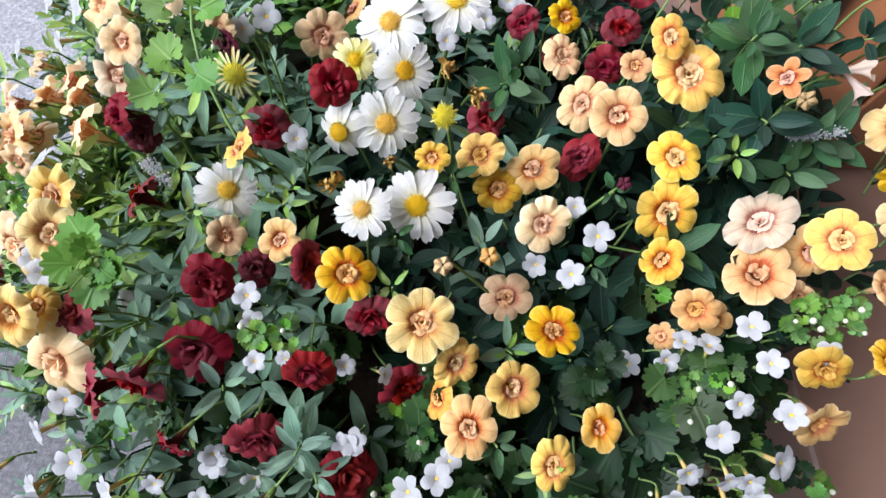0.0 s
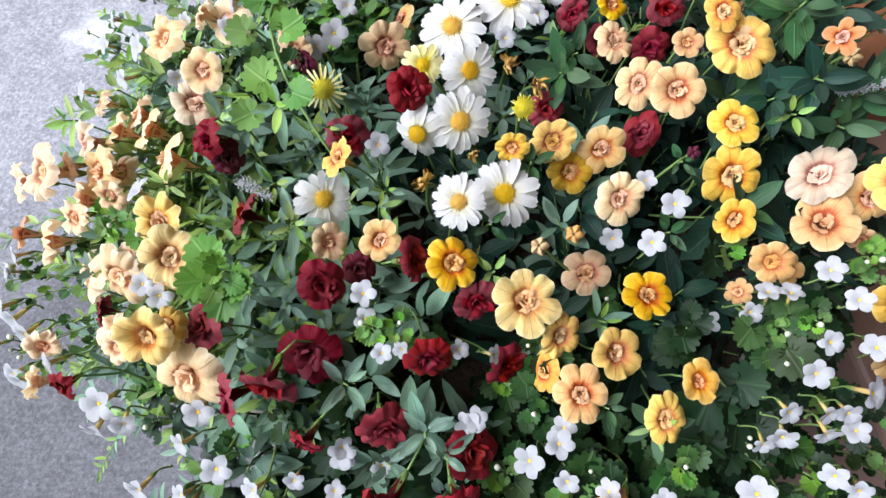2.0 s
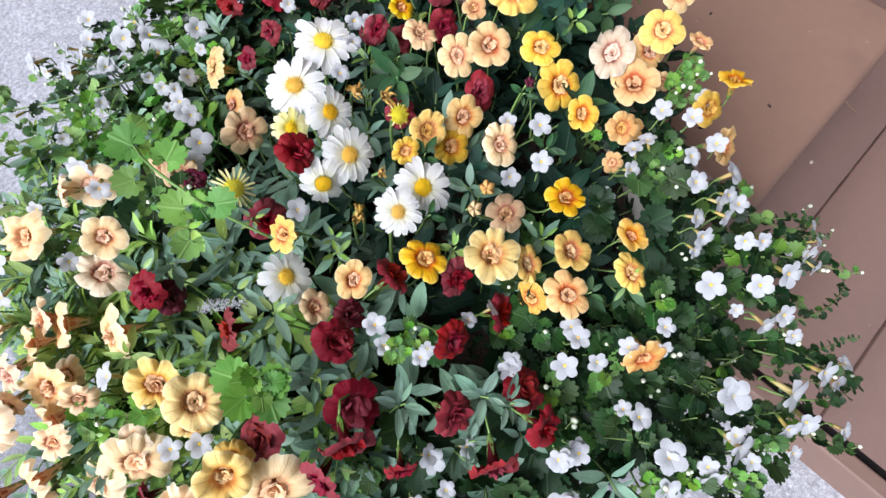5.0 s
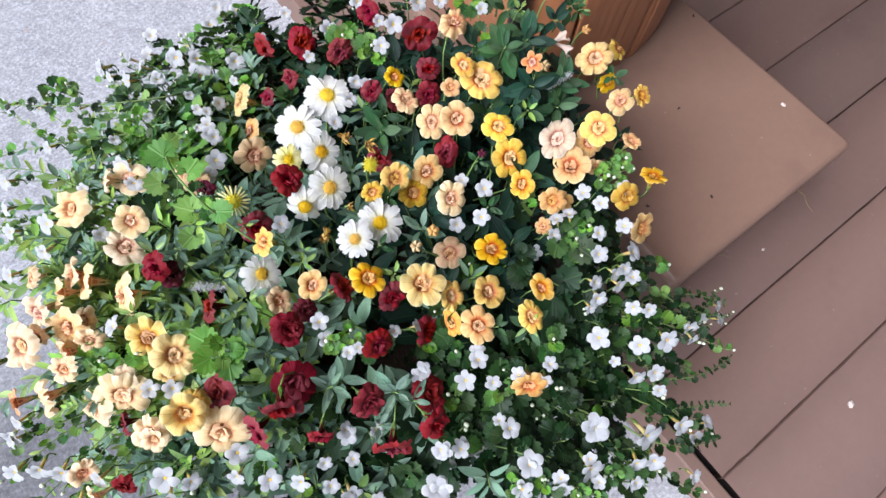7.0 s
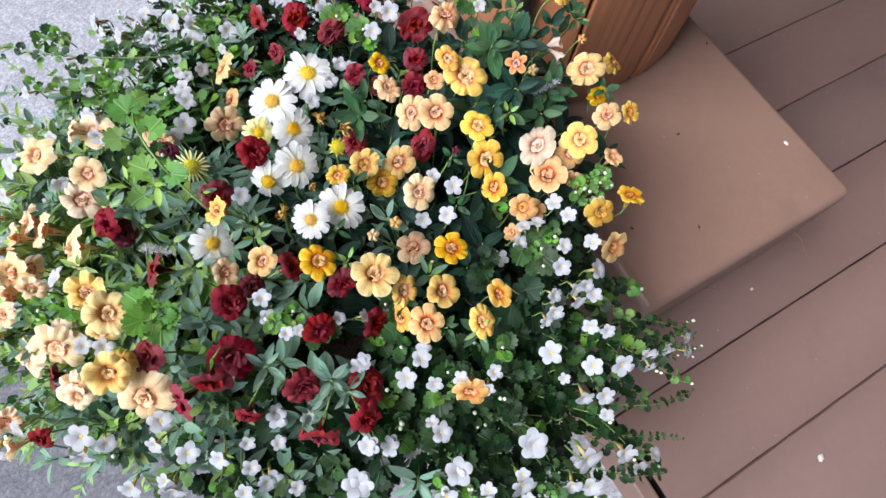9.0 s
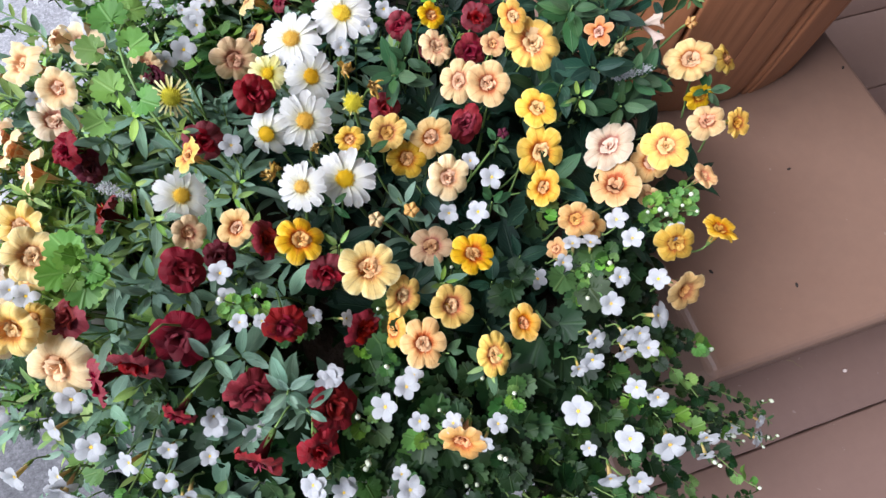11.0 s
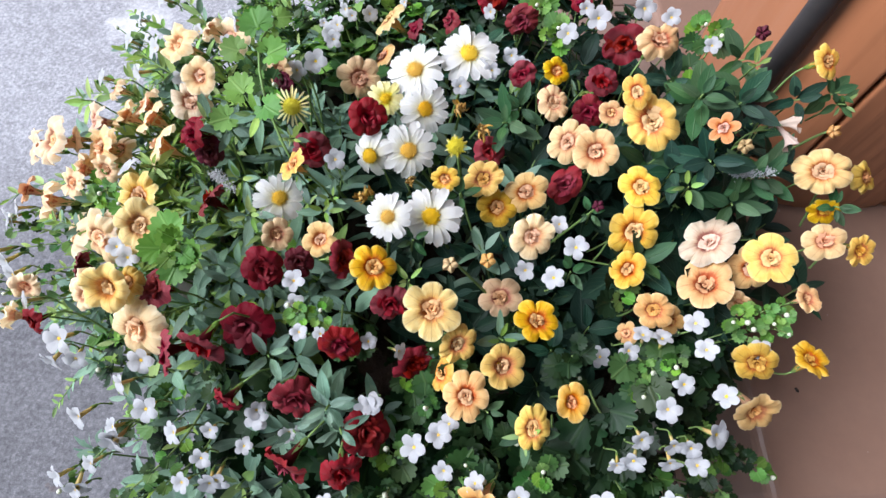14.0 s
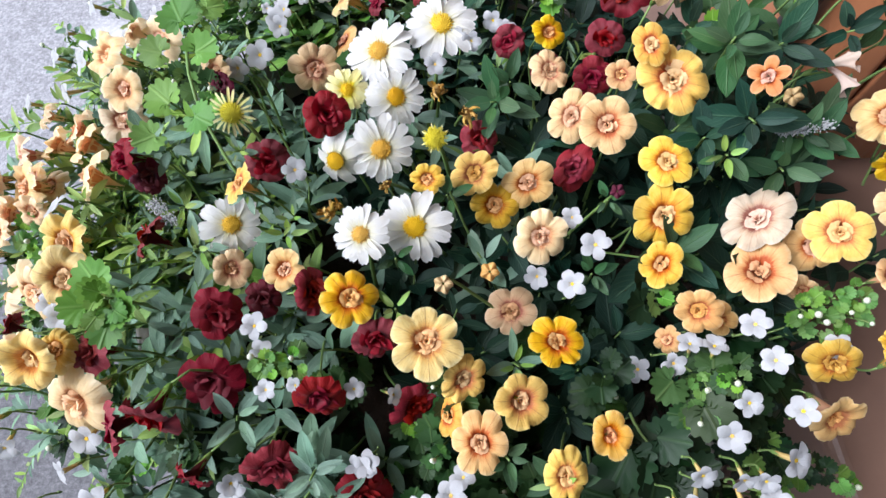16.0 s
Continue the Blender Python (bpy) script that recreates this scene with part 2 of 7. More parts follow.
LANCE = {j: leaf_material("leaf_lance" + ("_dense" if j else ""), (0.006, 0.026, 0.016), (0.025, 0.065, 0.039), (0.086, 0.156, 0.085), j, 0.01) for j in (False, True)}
FELT = {j: leaf_material("leaf_felt" + ("_dense" if j else ""), (0.085, 0.171, 0.114), (0.277, 0.413, 0.285), (0.294, 0.440, 0.306), j, 0.13, 0.24) for j in (False, True)}
BRIGHT = {j: leaf_material("leaf_young" + ("_dense" if j else ""), (0.184, 0.332, 0.059), (0.378, 0.532, 0.162), (0.410, 0.532, 0.216), j, 0.05, 0.28) for j in (False, True)}
MIDDLE = {j: leaf_material("leaf_middle" + ("_dense" if j else ""), (0.020, 0.062, 0.022), (0.062, 0.137, 0.051), (0.122, 0.193, 0.084), j, 0.01, 0.18) for j in (False, True)}
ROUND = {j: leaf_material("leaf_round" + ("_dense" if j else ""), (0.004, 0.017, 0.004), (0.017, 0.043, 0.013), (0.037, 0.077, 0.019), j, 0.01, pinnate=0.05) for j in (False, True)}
ROUND_MIDDLE = {j: leaf_material("leaf_round_middle" + ("_dense" if j else ""), (0.016, 0.047, 0.011), (0.048, 0.101, 0.026), (0.089, 0.137, 0.040), j, 0.01, 0.16, pinnate=0.05) for j in (False, True)}
FRESH = {j: leaf_material("leaf_fresh" + ("_dense" if j else ""), (0.072, 0.183, 0.029), (0.184, 0.338, 0.072), (0.262, 0.411, 0.123), j, 0.04, 0.25, pinnate=0.05) for j in (False, True)}

# ---------------------------------------------------------------- mesh helpers


def grid(nu, nv, func, wrap=False):
    """A sheet of points func(s, t) with its faces and (u, v)."""
    cols = nu if wrap else nu + 1
    V = np.array([func(i / nu, j / nv) for j in range(nv + 1) for i in range(cols)], float)
    F = []
    for j in range(nv):
        for i in range(nu):
            k = (i + 1) % cols
            F.append((j * cols + i, j * cols + k, (j + 1) * cols + k, (j + 1) * cols + i))
    return V, F


def merge(pieces):
    """Joins (V, F, UV) pieces; UV is one (u, v) a vertex."""
    V, F, U, n = [], [], [], 0
    for v, f, u in pieces:
        V.append(v)
        U.append(u)
        F += [tuple(a + n for a in face) for face in f]
        n += len(v)
    return np.concatenate(V), F, np.concatenate(U)


def mesh_from(name, V, F, U, mats, index=None, smooth=True):
    me = bpy.data.meshes.new(name)
    me.from_pydata([tuple(p) for p in V], [], F)
    if U is not None:
        lay = me.uv_layers.new(name="UVMap")
        loops = np.empty(len(me.loops), np.int32)
        me.loops.foreach_get("vertex_index", loops)
        lay.data.foreach_set("uv", np.asarray(U, np.float32)[loops].ravel())
    for m in mats:
        me.materials.append(m)
    if index is not None:
        me.polygons.foreach_set("material_index", index)
    me.polygons.foreach_set("use_smooth", [smooth] * len(me.polygons))
    me.update()
    return me


def with_material(me, mat):
    """The same shape in another material."""
    m = me.copy()
    m.materials.clear()
    m.materials.append(mat)
    return m


def part(name, data, parent, matrix=None, label="", kind=""):
    """One mesh object under a thing or a part; data is a mesh or a bmesh with its material."""
    if isinstance(data, tuple):
        bm, mat = data
        me = bpy.data.meshes.new(name)
        bm.to_mesh(me)
        bm.free()
        me.materials.append(mat)
        data = me
    ob = new(name, data)
    ob.parent = parent
    if matrix is not None:
        ob.matrix_basis = matrix
    if label or kind:
        tagged(ob, label=label, kind=kind)
    return ob


def thing(name, place, label, category, group="", kind=""):
    ob = new(name)
    ob.empty_display_size = 0.05
    ob.matrix_basis = Matrix.Translation(place)
    return tagged(ob, label, category, group, kind)


def aim(place, facing, size=1.0, spin=0.0):
    """A pose at place whose z axis points along facing."""
    q = Vector(facing).normalized().to_track_quat("Z", "Y")
    return Matrix.LocRotScale(place, q @ Euler((0, 0, spin)).to_quaternion(), (size, size, size))


def tube(points, radii, sides=5):
    """A tube along points, as (V, F, UV)."""
    P = [Vector(p) for p in points]
    V, F = [], []
    side = Vector((0.31, 0.77, 0.55))
    for i, p in enumerate(P):
        d = (P[min(i + 1, len(P) - 1)] - P[max(i - 1, 0)]).normalized()
        a = d.cross(side)
        a = a.normalized() if a.length > 1e-4 else d.orthogonal().normalized()
        b = d.cross(a)
        for k in range(sides):
            w = 2 * math.pi * k / sides
            V.append(p + (a * math.cos(w) + b * math.sin(w)) * radii[i])
    for i in range(len(P) - 1):
        for k in range(sides):
            F.append((i * sides + k, i * sides + (k + 1) % sides, (i + 1) * sides + (k + 1) % sides, (i + 1) * sides + k))
    F.append(tuple(range(sides))[::-1])
    F.append(tuple((len(P) - 1) * sides + k for k in range(sides)))
    V = np.array([tuple(v) for v in V])
    return V, F, np.zeros((len(V), 2))


def bezier(a, b, c, d, n):
    a, b, c, d = (Vector(p) for p in (a, b, c, d))
    return [a * (1 - t) ** 3 + b * 3 * t * (1 - t) ** 2 + c * 3 * t * t * (1 - t) + d * t ** 3 for t in (i / n for i in range(n + 1))]


def box(bm, x0, x1, y0, y1, z0, z1, bevel=0.0, segments=2):
    r = bmesh.ops.create_cube(bm, size=1.0, matrix=Matrix.LocRotScale(((x0 + x1) / 2, (y0 + y1) / 2, (z0 + z1) / 2), None, (x1 - x0, y1 - y0, z1 - z0)))
    if bevel:
        es = list({e for v in r["verts"] for e in v.link_edges})
        bmesh.ops.bevel(bm, geom=es, offset=bevel, segments=segments, profile=0.5, affect="EDGES")
    return bm


def smoothstep(a, b, x):
    t = min(max((x - a) / (b - a), 0.0), 1.0)
    return t * t * (3 - 2 * t)


# ---------------------------------------------------------------- flower and leaf shapes


def corolla(seed, lobes=6, ruffle=0.05, notch=0.30, cup=0.10, point=0.6, curl=0.12):
    """The fused outer petals of a trumpet flower, radius 1, facing +z."""
    rng = random.Random(seed)
    grow = [rng.uniform(0.90, 1.06) for _ in range(lobes)]
    lift = [rng.uniform(-0.10, 0.14) for _ in range(lobes)]
    ph = [rng.uniform(0, 6.3) for _ in range(4)]

    def blend(vals, w):
        k = int(math.floor(w)) % lobes
        f = w - math.floor(w)
        s = smoothstep(0.35, 0.65, abs(f - 0.5) * 1.0)
        return vals[k] * (1 - 0.5 * s) + 0.5 * s * vals[(k + (1 if f > 0.5 else -1)) % lobes]

    nu, nv = lobes * 12, 9
    twist = [rng.uniform(-0.16, 0.16) for _ in range(lobes)]
    U = []

    def f(s, t):
        w = s * lobes
        off = w - math.floor(w) - 0.5
        axis = abs(math.sin(math.pi * w))
        th = 2 * math.pi * s
        c, d = math.cos(th), math.sin(th)
        R = (1 - notch * (1 - axis ** point)) * blend(grow, w) * (1 + 0.035 * noise.noise((c * 3.4, d * 3.4, seed + 0.3)))
        v = t ** 0.85
        r = 0.13 + (R - 0.13) * v
        z = -0.30 * (1 - smoothstep(0.0, 0.30, v)) + cup * v - curl * v ** 3 + blend(lift, w) * v * v
        z += ruffle * (1.5 * noise.noise((c * 2.2, d * 2.2, seed + 7.7)) * v ** 2 + 1.6 * noise.noise((c * 5.5, d * 5.5, seed + 3.1)) * v ** 4 + 0.5 * math.sin(2 * th + ph[2]) * v)
        z += twist[int(math.floor(w)) % lobes] * off * (1 - (2 * off) ** 2) * v * v
        z += -0.055 * v * (1 - axis ** 0.5) - 0.022 * math.exp(-(off / 0.055) ** 2) * v * (1.1 - v)
        U.append((w, v))
        return (r * c, r * d, z)

    V, F = grid(nu, nv, f)
    return V, F, np.array(U)


def rose(seed, rings=((5, 0.42, 0.27, 1.65, 0.20), (4, 0.25, 0.17, 1.9, 0.31), (3, 0.11, 0.06, 2.6, 0.36))):
    """The small crumpled rose in the heart of a double flower: rings of (count, radius, flare, span, height)."""
    rng = random.Random(seed)
    out = []
    for count, radius, flare, span, high in rings:
        turn = rng.uniform(0, 6.3)
        for k in range(count):
            a0 = turn + 2 * math.pi * (k + rng.uniform(-0.3, 0.3)) / count
            r0, h, sp = radius * rng.uniform(0.8, 1.15), high * rng.uniform(0.75, 1.2), span * rng.uniform(0.7, 1.2)
            fl, skew, ph = flare * rng.uniform(0.4, 1.6), rng.uniform(-0.16, 0.16), rng.uniform(0, 6)
            U = []

            def f(s, t):
                w = 2 * s - 1
                th = a0 + 0.5 * sp * w * (0.55 + 0.45 * t)
                r = r0 * (0.40 + 0.60 * t) * (1 + skew * w) + fl * t ** 2.2 * (1 - 0.35 * w * w)
                r += 0.022 * math.sin(5.5 * w + ph) * t * t
                z = -0.17 + h * math.sin(1.75 * t) * (1 - 0.30 * w * w * t) + 0.02 * math.sin(7 * w + 2 * ph) * t
                U.append((s, t))
                return (r * math.cos(th), r * math.sin(th), z)

            V, F = grid(7, 5, f)
            out.append((V, F, np.array(U)))
    return merge(out)


def rosette(seed, rings):
    """The crumpled inner petals of a double flower: rings of (count, reach, width, rise)."""
    rng = random.Random(seed)
    out = []
    for ring, (count, reach, width, rise) in enumerate(rings):
        turn = rng.uniform(0, 6.3)
        for k in range(count):
            ang = turn + 2 * math.pi * (k + rng.uniform(-0.28, 0.28)) / count
            L, wd, up = reach * rng.uniform(0.78, 1.12), width * rng.uniform(0.8, 1.2), rise * rng.uniform(0.7, 1.3)
            tw, fold, ph = rng.uniform(-0.5, 0.5), rng.uniform(0.2, 0.9), rng.uniform(0, 6)
            ca, sa = math.cos(ang), math.sin(ang)
            U = []

            def f(s, t):
                x = (s - 0.5) * wd * (0.35 + 0.65 * math.sin(math.pi * min(t * 0.72 + 0.10, 1)))
                r = 0.03 + L * t * (1 - 0.10 * abs(2 * s - 1) ** 2 * t)
                z = -0.16 + up * math.sin(t * 2.0) + fold * abs(x) * 0.9 * t - 0.08 * t * t + tw * x * t + 0.03 * math.sin(8 * s + ph) * t
                U.append((s, t))
                return (r * ca - x * sa, r * sa + x * ca, z + 0.01 * ring)

            V, F = grid(5, 5, f)
            out.append((V, F, np.array(U)))
    return merge(out)


def cone(profile, sides=10):
    """A turned shape from (radius, z) pairs."""
    n = len(profile) - 1
    U = []

    def f(s, t):
        r, z = profile[round(t * n)]
        U.append((s, t))
        return (r * math.cos(2 * math.pi * s), r * math.sin(2 * math.pi * s), z)

    V, F = grid(sides, n, f, True)
    return V, F, np.array(U)


def calyx_shape(seed, z0=-1.05, radius=0.13, sepals=5, length=0.55):
    rng = random.Random(seed)
    out = [cone([(0.03, z0 - 0.16), (0.09, z0 - 0.10), (radius, z0 + 0.05), (radius * 1.05, z0 + 0.16)], 8)]
    for k in range(sepals):
        a = 2 * math.pi * k / sepals + rng.uniform(-0.2, 0.2)
        sp = rng.uniform(0.15, 0.45)
        U = []

        def f(s, t):
            w = (s - 0.5) * 0.15 * (1 - t) ** 0.6
            r = radius + sp * length * t * t
            U.append((s, t))
            return (r * math.cos(a) - w * math.sin(a), r * math.sin(a) + w * math.cos(a), z0 + 0.10 + length * t)

        V, F = grid(2, 3, f)
        out.append((V, F, np.array(U)))
    return merge(out)


def bacopa_corolla(seed):
    """Five broad rounded lobes, two above and three below, radius 1."""
    rng = random.Random(seed)
    out = []
    for k, a in enumerate((58, 122, 196, 270, 344)):
        a = radians(a + rng.uniform(-6, 6))
        L, W = rng.uniform(0.42, 0.48), rng.uniform(0.36, 0.44)
        mid = 1.0 - L * rng.uniform(1.0, 1.12)
        lift, bend, layer = rng.uniform(-0.10, 0.12), rng.uniform(0.05, 0.30), 0.014 * (k % 3)
        crease = rng.uniform(0.0, 0.12)
        U = []

        def f(s, t):
            w = 2 * math.pi * s
            rr = t * (1 + 0.035 * math.cos(5 * w + seed + k))
            r = mid + L * rr * math.cos(w) * (1.0 if math.cos(w) > 0 else 1.15)
            x = W * rr * math.sin(w) * (0.72 + 0.28 * smoothstep(0.05, 0.6, r))
            q = max(r, 0.0)
            z = 0.10 + 0.62 * q ** 0.8 - (0.20 + bend) * q ** 2.6 + lift * q * q + crease * abs(x) + layer
            U.append((0.5 + 0.8 * x, min(q, 1.0)))
            return (r * math.cos(a) - x * math.sin(a), r * math.sin(a) + x * math.cos(a), z)

        V, F = grid(14, 4, f, True)
        out.append((V, F, np.array(U)))
    return merge(out)


def ray_petal(seed, width=0.31):
    """One strap-shaped daisy petal along +x from the disc, unit flower radius."""
    rng = random.Random(seed)
    droop, cupped, notch = rng.uniform(0.0, 0.13), rng.uniform(0.0, 0.035), rng.uniform(0.02, 0.06)
    bow = rng.uniform(-0.05, 0.05)
    U = []

    def f(s, t):
        w = (s - 0.5) * 2
        half = width * 0.5 * (0.42 + 0.62 * math.sin(math.pi * (0.10 + 0.62 * t)))
        if t > 0.8:
            half *= math.sqrt(max(1 - ((t - 0.8) / 0.225) ** 2, 0.03))
        x = 0.20 + 0.80 * t - notch * (1 - abs(w)) * smoothstep(0.8, 1.0, t)
        z = 0.05 * math.sin(math.pi * t) - droop * t * t + cupped * w * w * (1 - 0.5 * t) - 0.006 * math.cos(w * 9) * t
        U.append((0.5 + 0.4 * w, 0.12 + 0.88 * t))
        return (x, w * half + bow * t * t, z)

    V, F = grid(6, 8, f)
    return V, F, np.array(U)


def daisy_disc(seed, radius=0.265, height=0.10, florets=90, tall=0.045):
    """A domed disc packed with small florets."""
    rng = random.Random(seed)
    out = [cone([(0.001, height), (radius * 0.35, height * 0.93), (radius * 0.7, height * 0.62), (radius * 0.95, height * 0.2), (radius, -0.03), (radius * 0.5, -0.10)], 18)]
    for k in range(florets):
        q = math.sqrt((k + 0.5) / florets)
        a = k * 2.39996
        r = radius * q
        z = height * (1 - q * q) * 0.95
        p = Vector((r * math.cos(a), r * math.sin(a), z))
        n = Vector((p.x * 0.9, p.y * 0.9, 0.22)).normalized()
        h = tall * rng.uniform(0.6, 1.5) * (1.3 if q > 0.55 else 0.8)
        s = radius * 0.078
        t1 = n.orthogonal().normalized()
        t2 = n.cross(t1)
        top = p + n * h
        ring = [p + (t1 * math.cos(w) + t2 * math.sin(w)) * s for w in (0, 1.57, 3.14, 4.71)]
        ring2 = [top + (t1 * math.cos(w) + t2 * math.sin(w)) * s * 0.8 for w in (0, 1.57, 3.14, 4.71)]
        V = np.array([tuple(v) for v in ring + ring2])
        F = [(i, (i + 1) % 4, 4 + (i + 1) % 4, 4 + i) for i in range(4)] + [(4, 5, 6, 7)]
        out.append((V, F, np.zeros((8, 2))))
    return merge(out)


def lance_leaf(seed, width=0.32):
    """A folded, arching lance-shaped leaf along +x, length 1."""
    rng = random.Random(seed)
    arch, fold, side, wave = rng.uniform(0.02, 0.30), rng.uniform(0.10, 0.35), rng.uniform(-0.10, 0.10), rng.uniform(0, 6)
    U = []

    def f(s, t):
        w = (s - 0.5) * 2
        half = width * 0.5 * (math.sin(math.pi * t ** 0.86) ** 0.68 * 0.98 + 0.07 * (1 - t))
        x = t * (1 - 0.10 * arch)
        z = 0.10 * t - arch * t * t + fold * abs(w) * half + 0.012 * math.sin(9 * t + wave + 2 * w) * abs(w)
        U.append((s, t))
        return (x, w * half + side * t * t, z)

    V, F = grid(4, 6, f)
    return V, F, np.array(U)


def scalloped_leaf(seed, teeth=9):
    """A broad, toothed leaf along +x, length 1, with a short stalk end at the origin."""
    rng = random.Random(seed)
    dish, bend, wave = rng.uniform(-0.10, 0.22), rng.uniform(0.0, 0.25), rng.uniform(0, 6)
    U = []
    span = radians(318)

    def f(s, t):
        a = (s - 0.5) * span
        tooth = abs(math.sin(math.pi * s * teeth)) ** 0.7
        R = (0.50 + 0.06 * math.cos(a)) * (0.84 + 0.18 * tooth) * (1 - 0.10 * (abs(a) / 2.8) ** 3)
        r = R * t
        x, y = 0.42 + r * math.cos(a), r * math.sin(a)
        if t == 0:
            x = 0.42
        x = x if t > 0 else 0.30
        z = 0.05 + dish * r * r * 2 - bend * max(x - 0.3, 0) ** 2 + (0.045 * math.sin(3 * a + wave) + 0.008 * math.sin(11 * a + 2 * wave) + 0.006 * (tooth - 0.5)) * t * t + 0.12 * abs(y)
        U.append((0.5 + y * 0.9, min(max(x, 0), 1)))
        return (x, y, z)

    V, F = grid(teeth * 3, 3, f)
    return V, F, np.array(U)


COROLLA = {c: [] for c in PETALS}
ROSETTE = {c: [] for c in PETALS}
FLUTE = {}
for k in range(6):
    soft = mesh_from("corolla", *corolla(k, 5 + (k % 3 != 0), (0.05, 0.09, 0.07, 0.05, 0.10, 0.06)[k], (0.24, 0.20, 0.26, 0.21, 0.18, 0.25)[k], (0.15, 0.34, 0.22, 0.42, 0.28, 0.18)[k], 0.48, (0.24, 0.30, 0.20, 0.24, 0.38, 0.30)[k]), [PETALS["yellow"]])
    wavy = mesh_from("corolla", *corolla(40 + k, 5, 0.13, 0.16, 0.26, 0.42, 0.30), [PETALS["red"]])
    star = mesh_from("corolla", *corolla(80 + k, 5, 0.03, 0.46, 0.16, 0.9, 0.12), [PETALS["orange"]])
    small = mesh_from("inner_petals", *rose(k), [INNER["yellow"]])
    full = mesh_from("inner_petals", *rosette(60 + k, ((5, 0.78, 0.92, 0.17), (4, 0.52, 0.66, 0.26), (3, 0.30, 0.44, 0.34))), [INNER["red"]])
    for c in PETALS:
        dark = c in ("red", "plum")
        COROLLA[c].append(with_material(wavy if dark else star if c == "pink" else soft, PETALS[c]))
        ROSETTE[c].append(with_material(full if dark else small, INNER[c]))
flute = mesh_from("tube", *cone([(0.34, -0.05), (0.26, -0.16), (0.215, -0.32), (0.18, -0.54), (0.15, -0.80), (0.12, -1.0)], 14), [CALYX])
FLUTE_COLOUR = {"yellow": (0.84, 0.56, 0.16), "gold": (0.68, 0.40, 0.06), "straw": (0.80, 0.58, 0.24), "apricot": (0.86, 0.58, 0.32), "peach": (0.93, 0.74, 0.44), "orange": (0.90, 0.60, 0.34),
                "cream": (0.88, 0.72, 0.52), "red": (0.13, 0.008, 0.014), "plum": (0.08, 0.005, 0.012), "pink": (0.86, 0.58, 0.40)}
for c, (r, g, b) in FLUTE_COLOUR.items():
    FLUTE[c] = with_material(flute, plain_material("flute_" + c, (r * 0.9, g * 0.86, b * 0.8), (r, g, b), 160, 0.6, 0.2, 0.0005, 0.6))
SEPALS = [mesh_from("calyx", *calyx_shape(k), [CALYX]) for k in range(4)]
BACOPA = [mesh_from("corolla", *bacopa_corolla(k), [WHITE]) for k in range(8)]
BACOPA_THROAT = mesh_from("throat", *cone([(0.001, 0.20), (0.05, 0.22), (0.10, 0.24), (0.13, 0.16)], 9), [THROAT])
BACOPA_TUBE = mesh_from("tube", *cone([(0.20, 0.26), (0.17, 0.05), (0.15, -0.30), (0.11, -0.75), (0.09, -1.05)], 8), [TUBE])
BACOPA_CALYX = [mesh_from("calyx", *calyx_shape(20 + k, -1.05, 0.12, 5, 0.40), [CALYX]) for k in range(3)]
BACOPA_BUD = mesh_from("bud", *cone([(0.30, -0.55), (0.62, -0.2), (0.72, 0.2), (0.58, 0.62), (0.26, 0.9), (0.02, 0.98)], 9), [BUD_WHITE])
BACOPA_BUD_CUP = mesh_from("calyx", *calyx_shape(31, -0.75, 0.42, 5, 0.75), [CALYX])


def wilt_shape():
    U = []

    def f(s, t):
        a = 2 * math.pi * s
        r = 0.10 + 0.10 * t + 0.38 * t ** 4 * (1 + 0.45 * math.sin(5 * a)) * (0.6 + 0.4 * math.sin(a + 1))
        U.append((s * 5, t))
        return (r * math.cos(a) + 0.12 * t * t, r * math.sin(a), -1.15 + 1.3 * t - 0.15 * t ** 6 * math.cos(3 * a))

    V, F = grid(36, 8, f, True)
    return V, F, np.array(U)


def curled_petal(seed):
    """A withered strap petal, rolled along its length and hooked at the tip."""
    rng = random.Random(seed)
    hook, roll = rng.uniform(0.5, 1.3), rng.uniform(1.2, 2.4)
    U = []

    def f(s, t):
        w = (s - 0.5) * 2
        half = 0.11 * (0.5 + 0.8 * math.sin(math.pi * (0.1 + 0.8 * t)))
        b = hook * t * 1.6
        x, z = 0.18 + 0.62 * math.sin(b) / max(hook * 1.6, 0.1), 0.62 * (1 - math.cos(b)) / max(hook * 1.6, 0.1)
        U.append((s, t))
        return (x, half * math.sin(roll * w) / roll * 1.4, z + half * (1 - math.cos(roll * w)) * 0.8)

    V, F = grid(5, 6, f)
    return V, F, np.array(U)


CURLED = [mesh_from("petal", *curled_petal(k), [DRIED]) for k in range(4)]


def bud_shape(seed):
    """Furled petals, twisted about the axis, opening a little at the top."""
    rng = random.Random(seed)
    ph, open_ = rng.uniform(0, 6), rng.uniform(0.35, 0.8)
    U = []

    def f(s, t):
        a = 2 * math.pi * s
        fold = math.sin(5 * a + 3.0 * t + ph)
        r = 0.20 + 0.42 * math.sin(2.2 * t) ** 1.2 + 0.10 * fold * t + open_ * 0.3 * smoothstep(0.75, 1.0, t)
        z = -0.7 + 1.25 * t + 0.10 * fold * t
        if t > 0.99:
            r, z = 0.10, z - 0.45
        U.append((5 * s, 0.3 + 0.7 * t))
        return (r * math.cos(a + 0.5 * t), r * math.sin(a + 0.5 * t), z)

    V, F = grid(40, 8, f, True)
    return V, F, np.array(U)


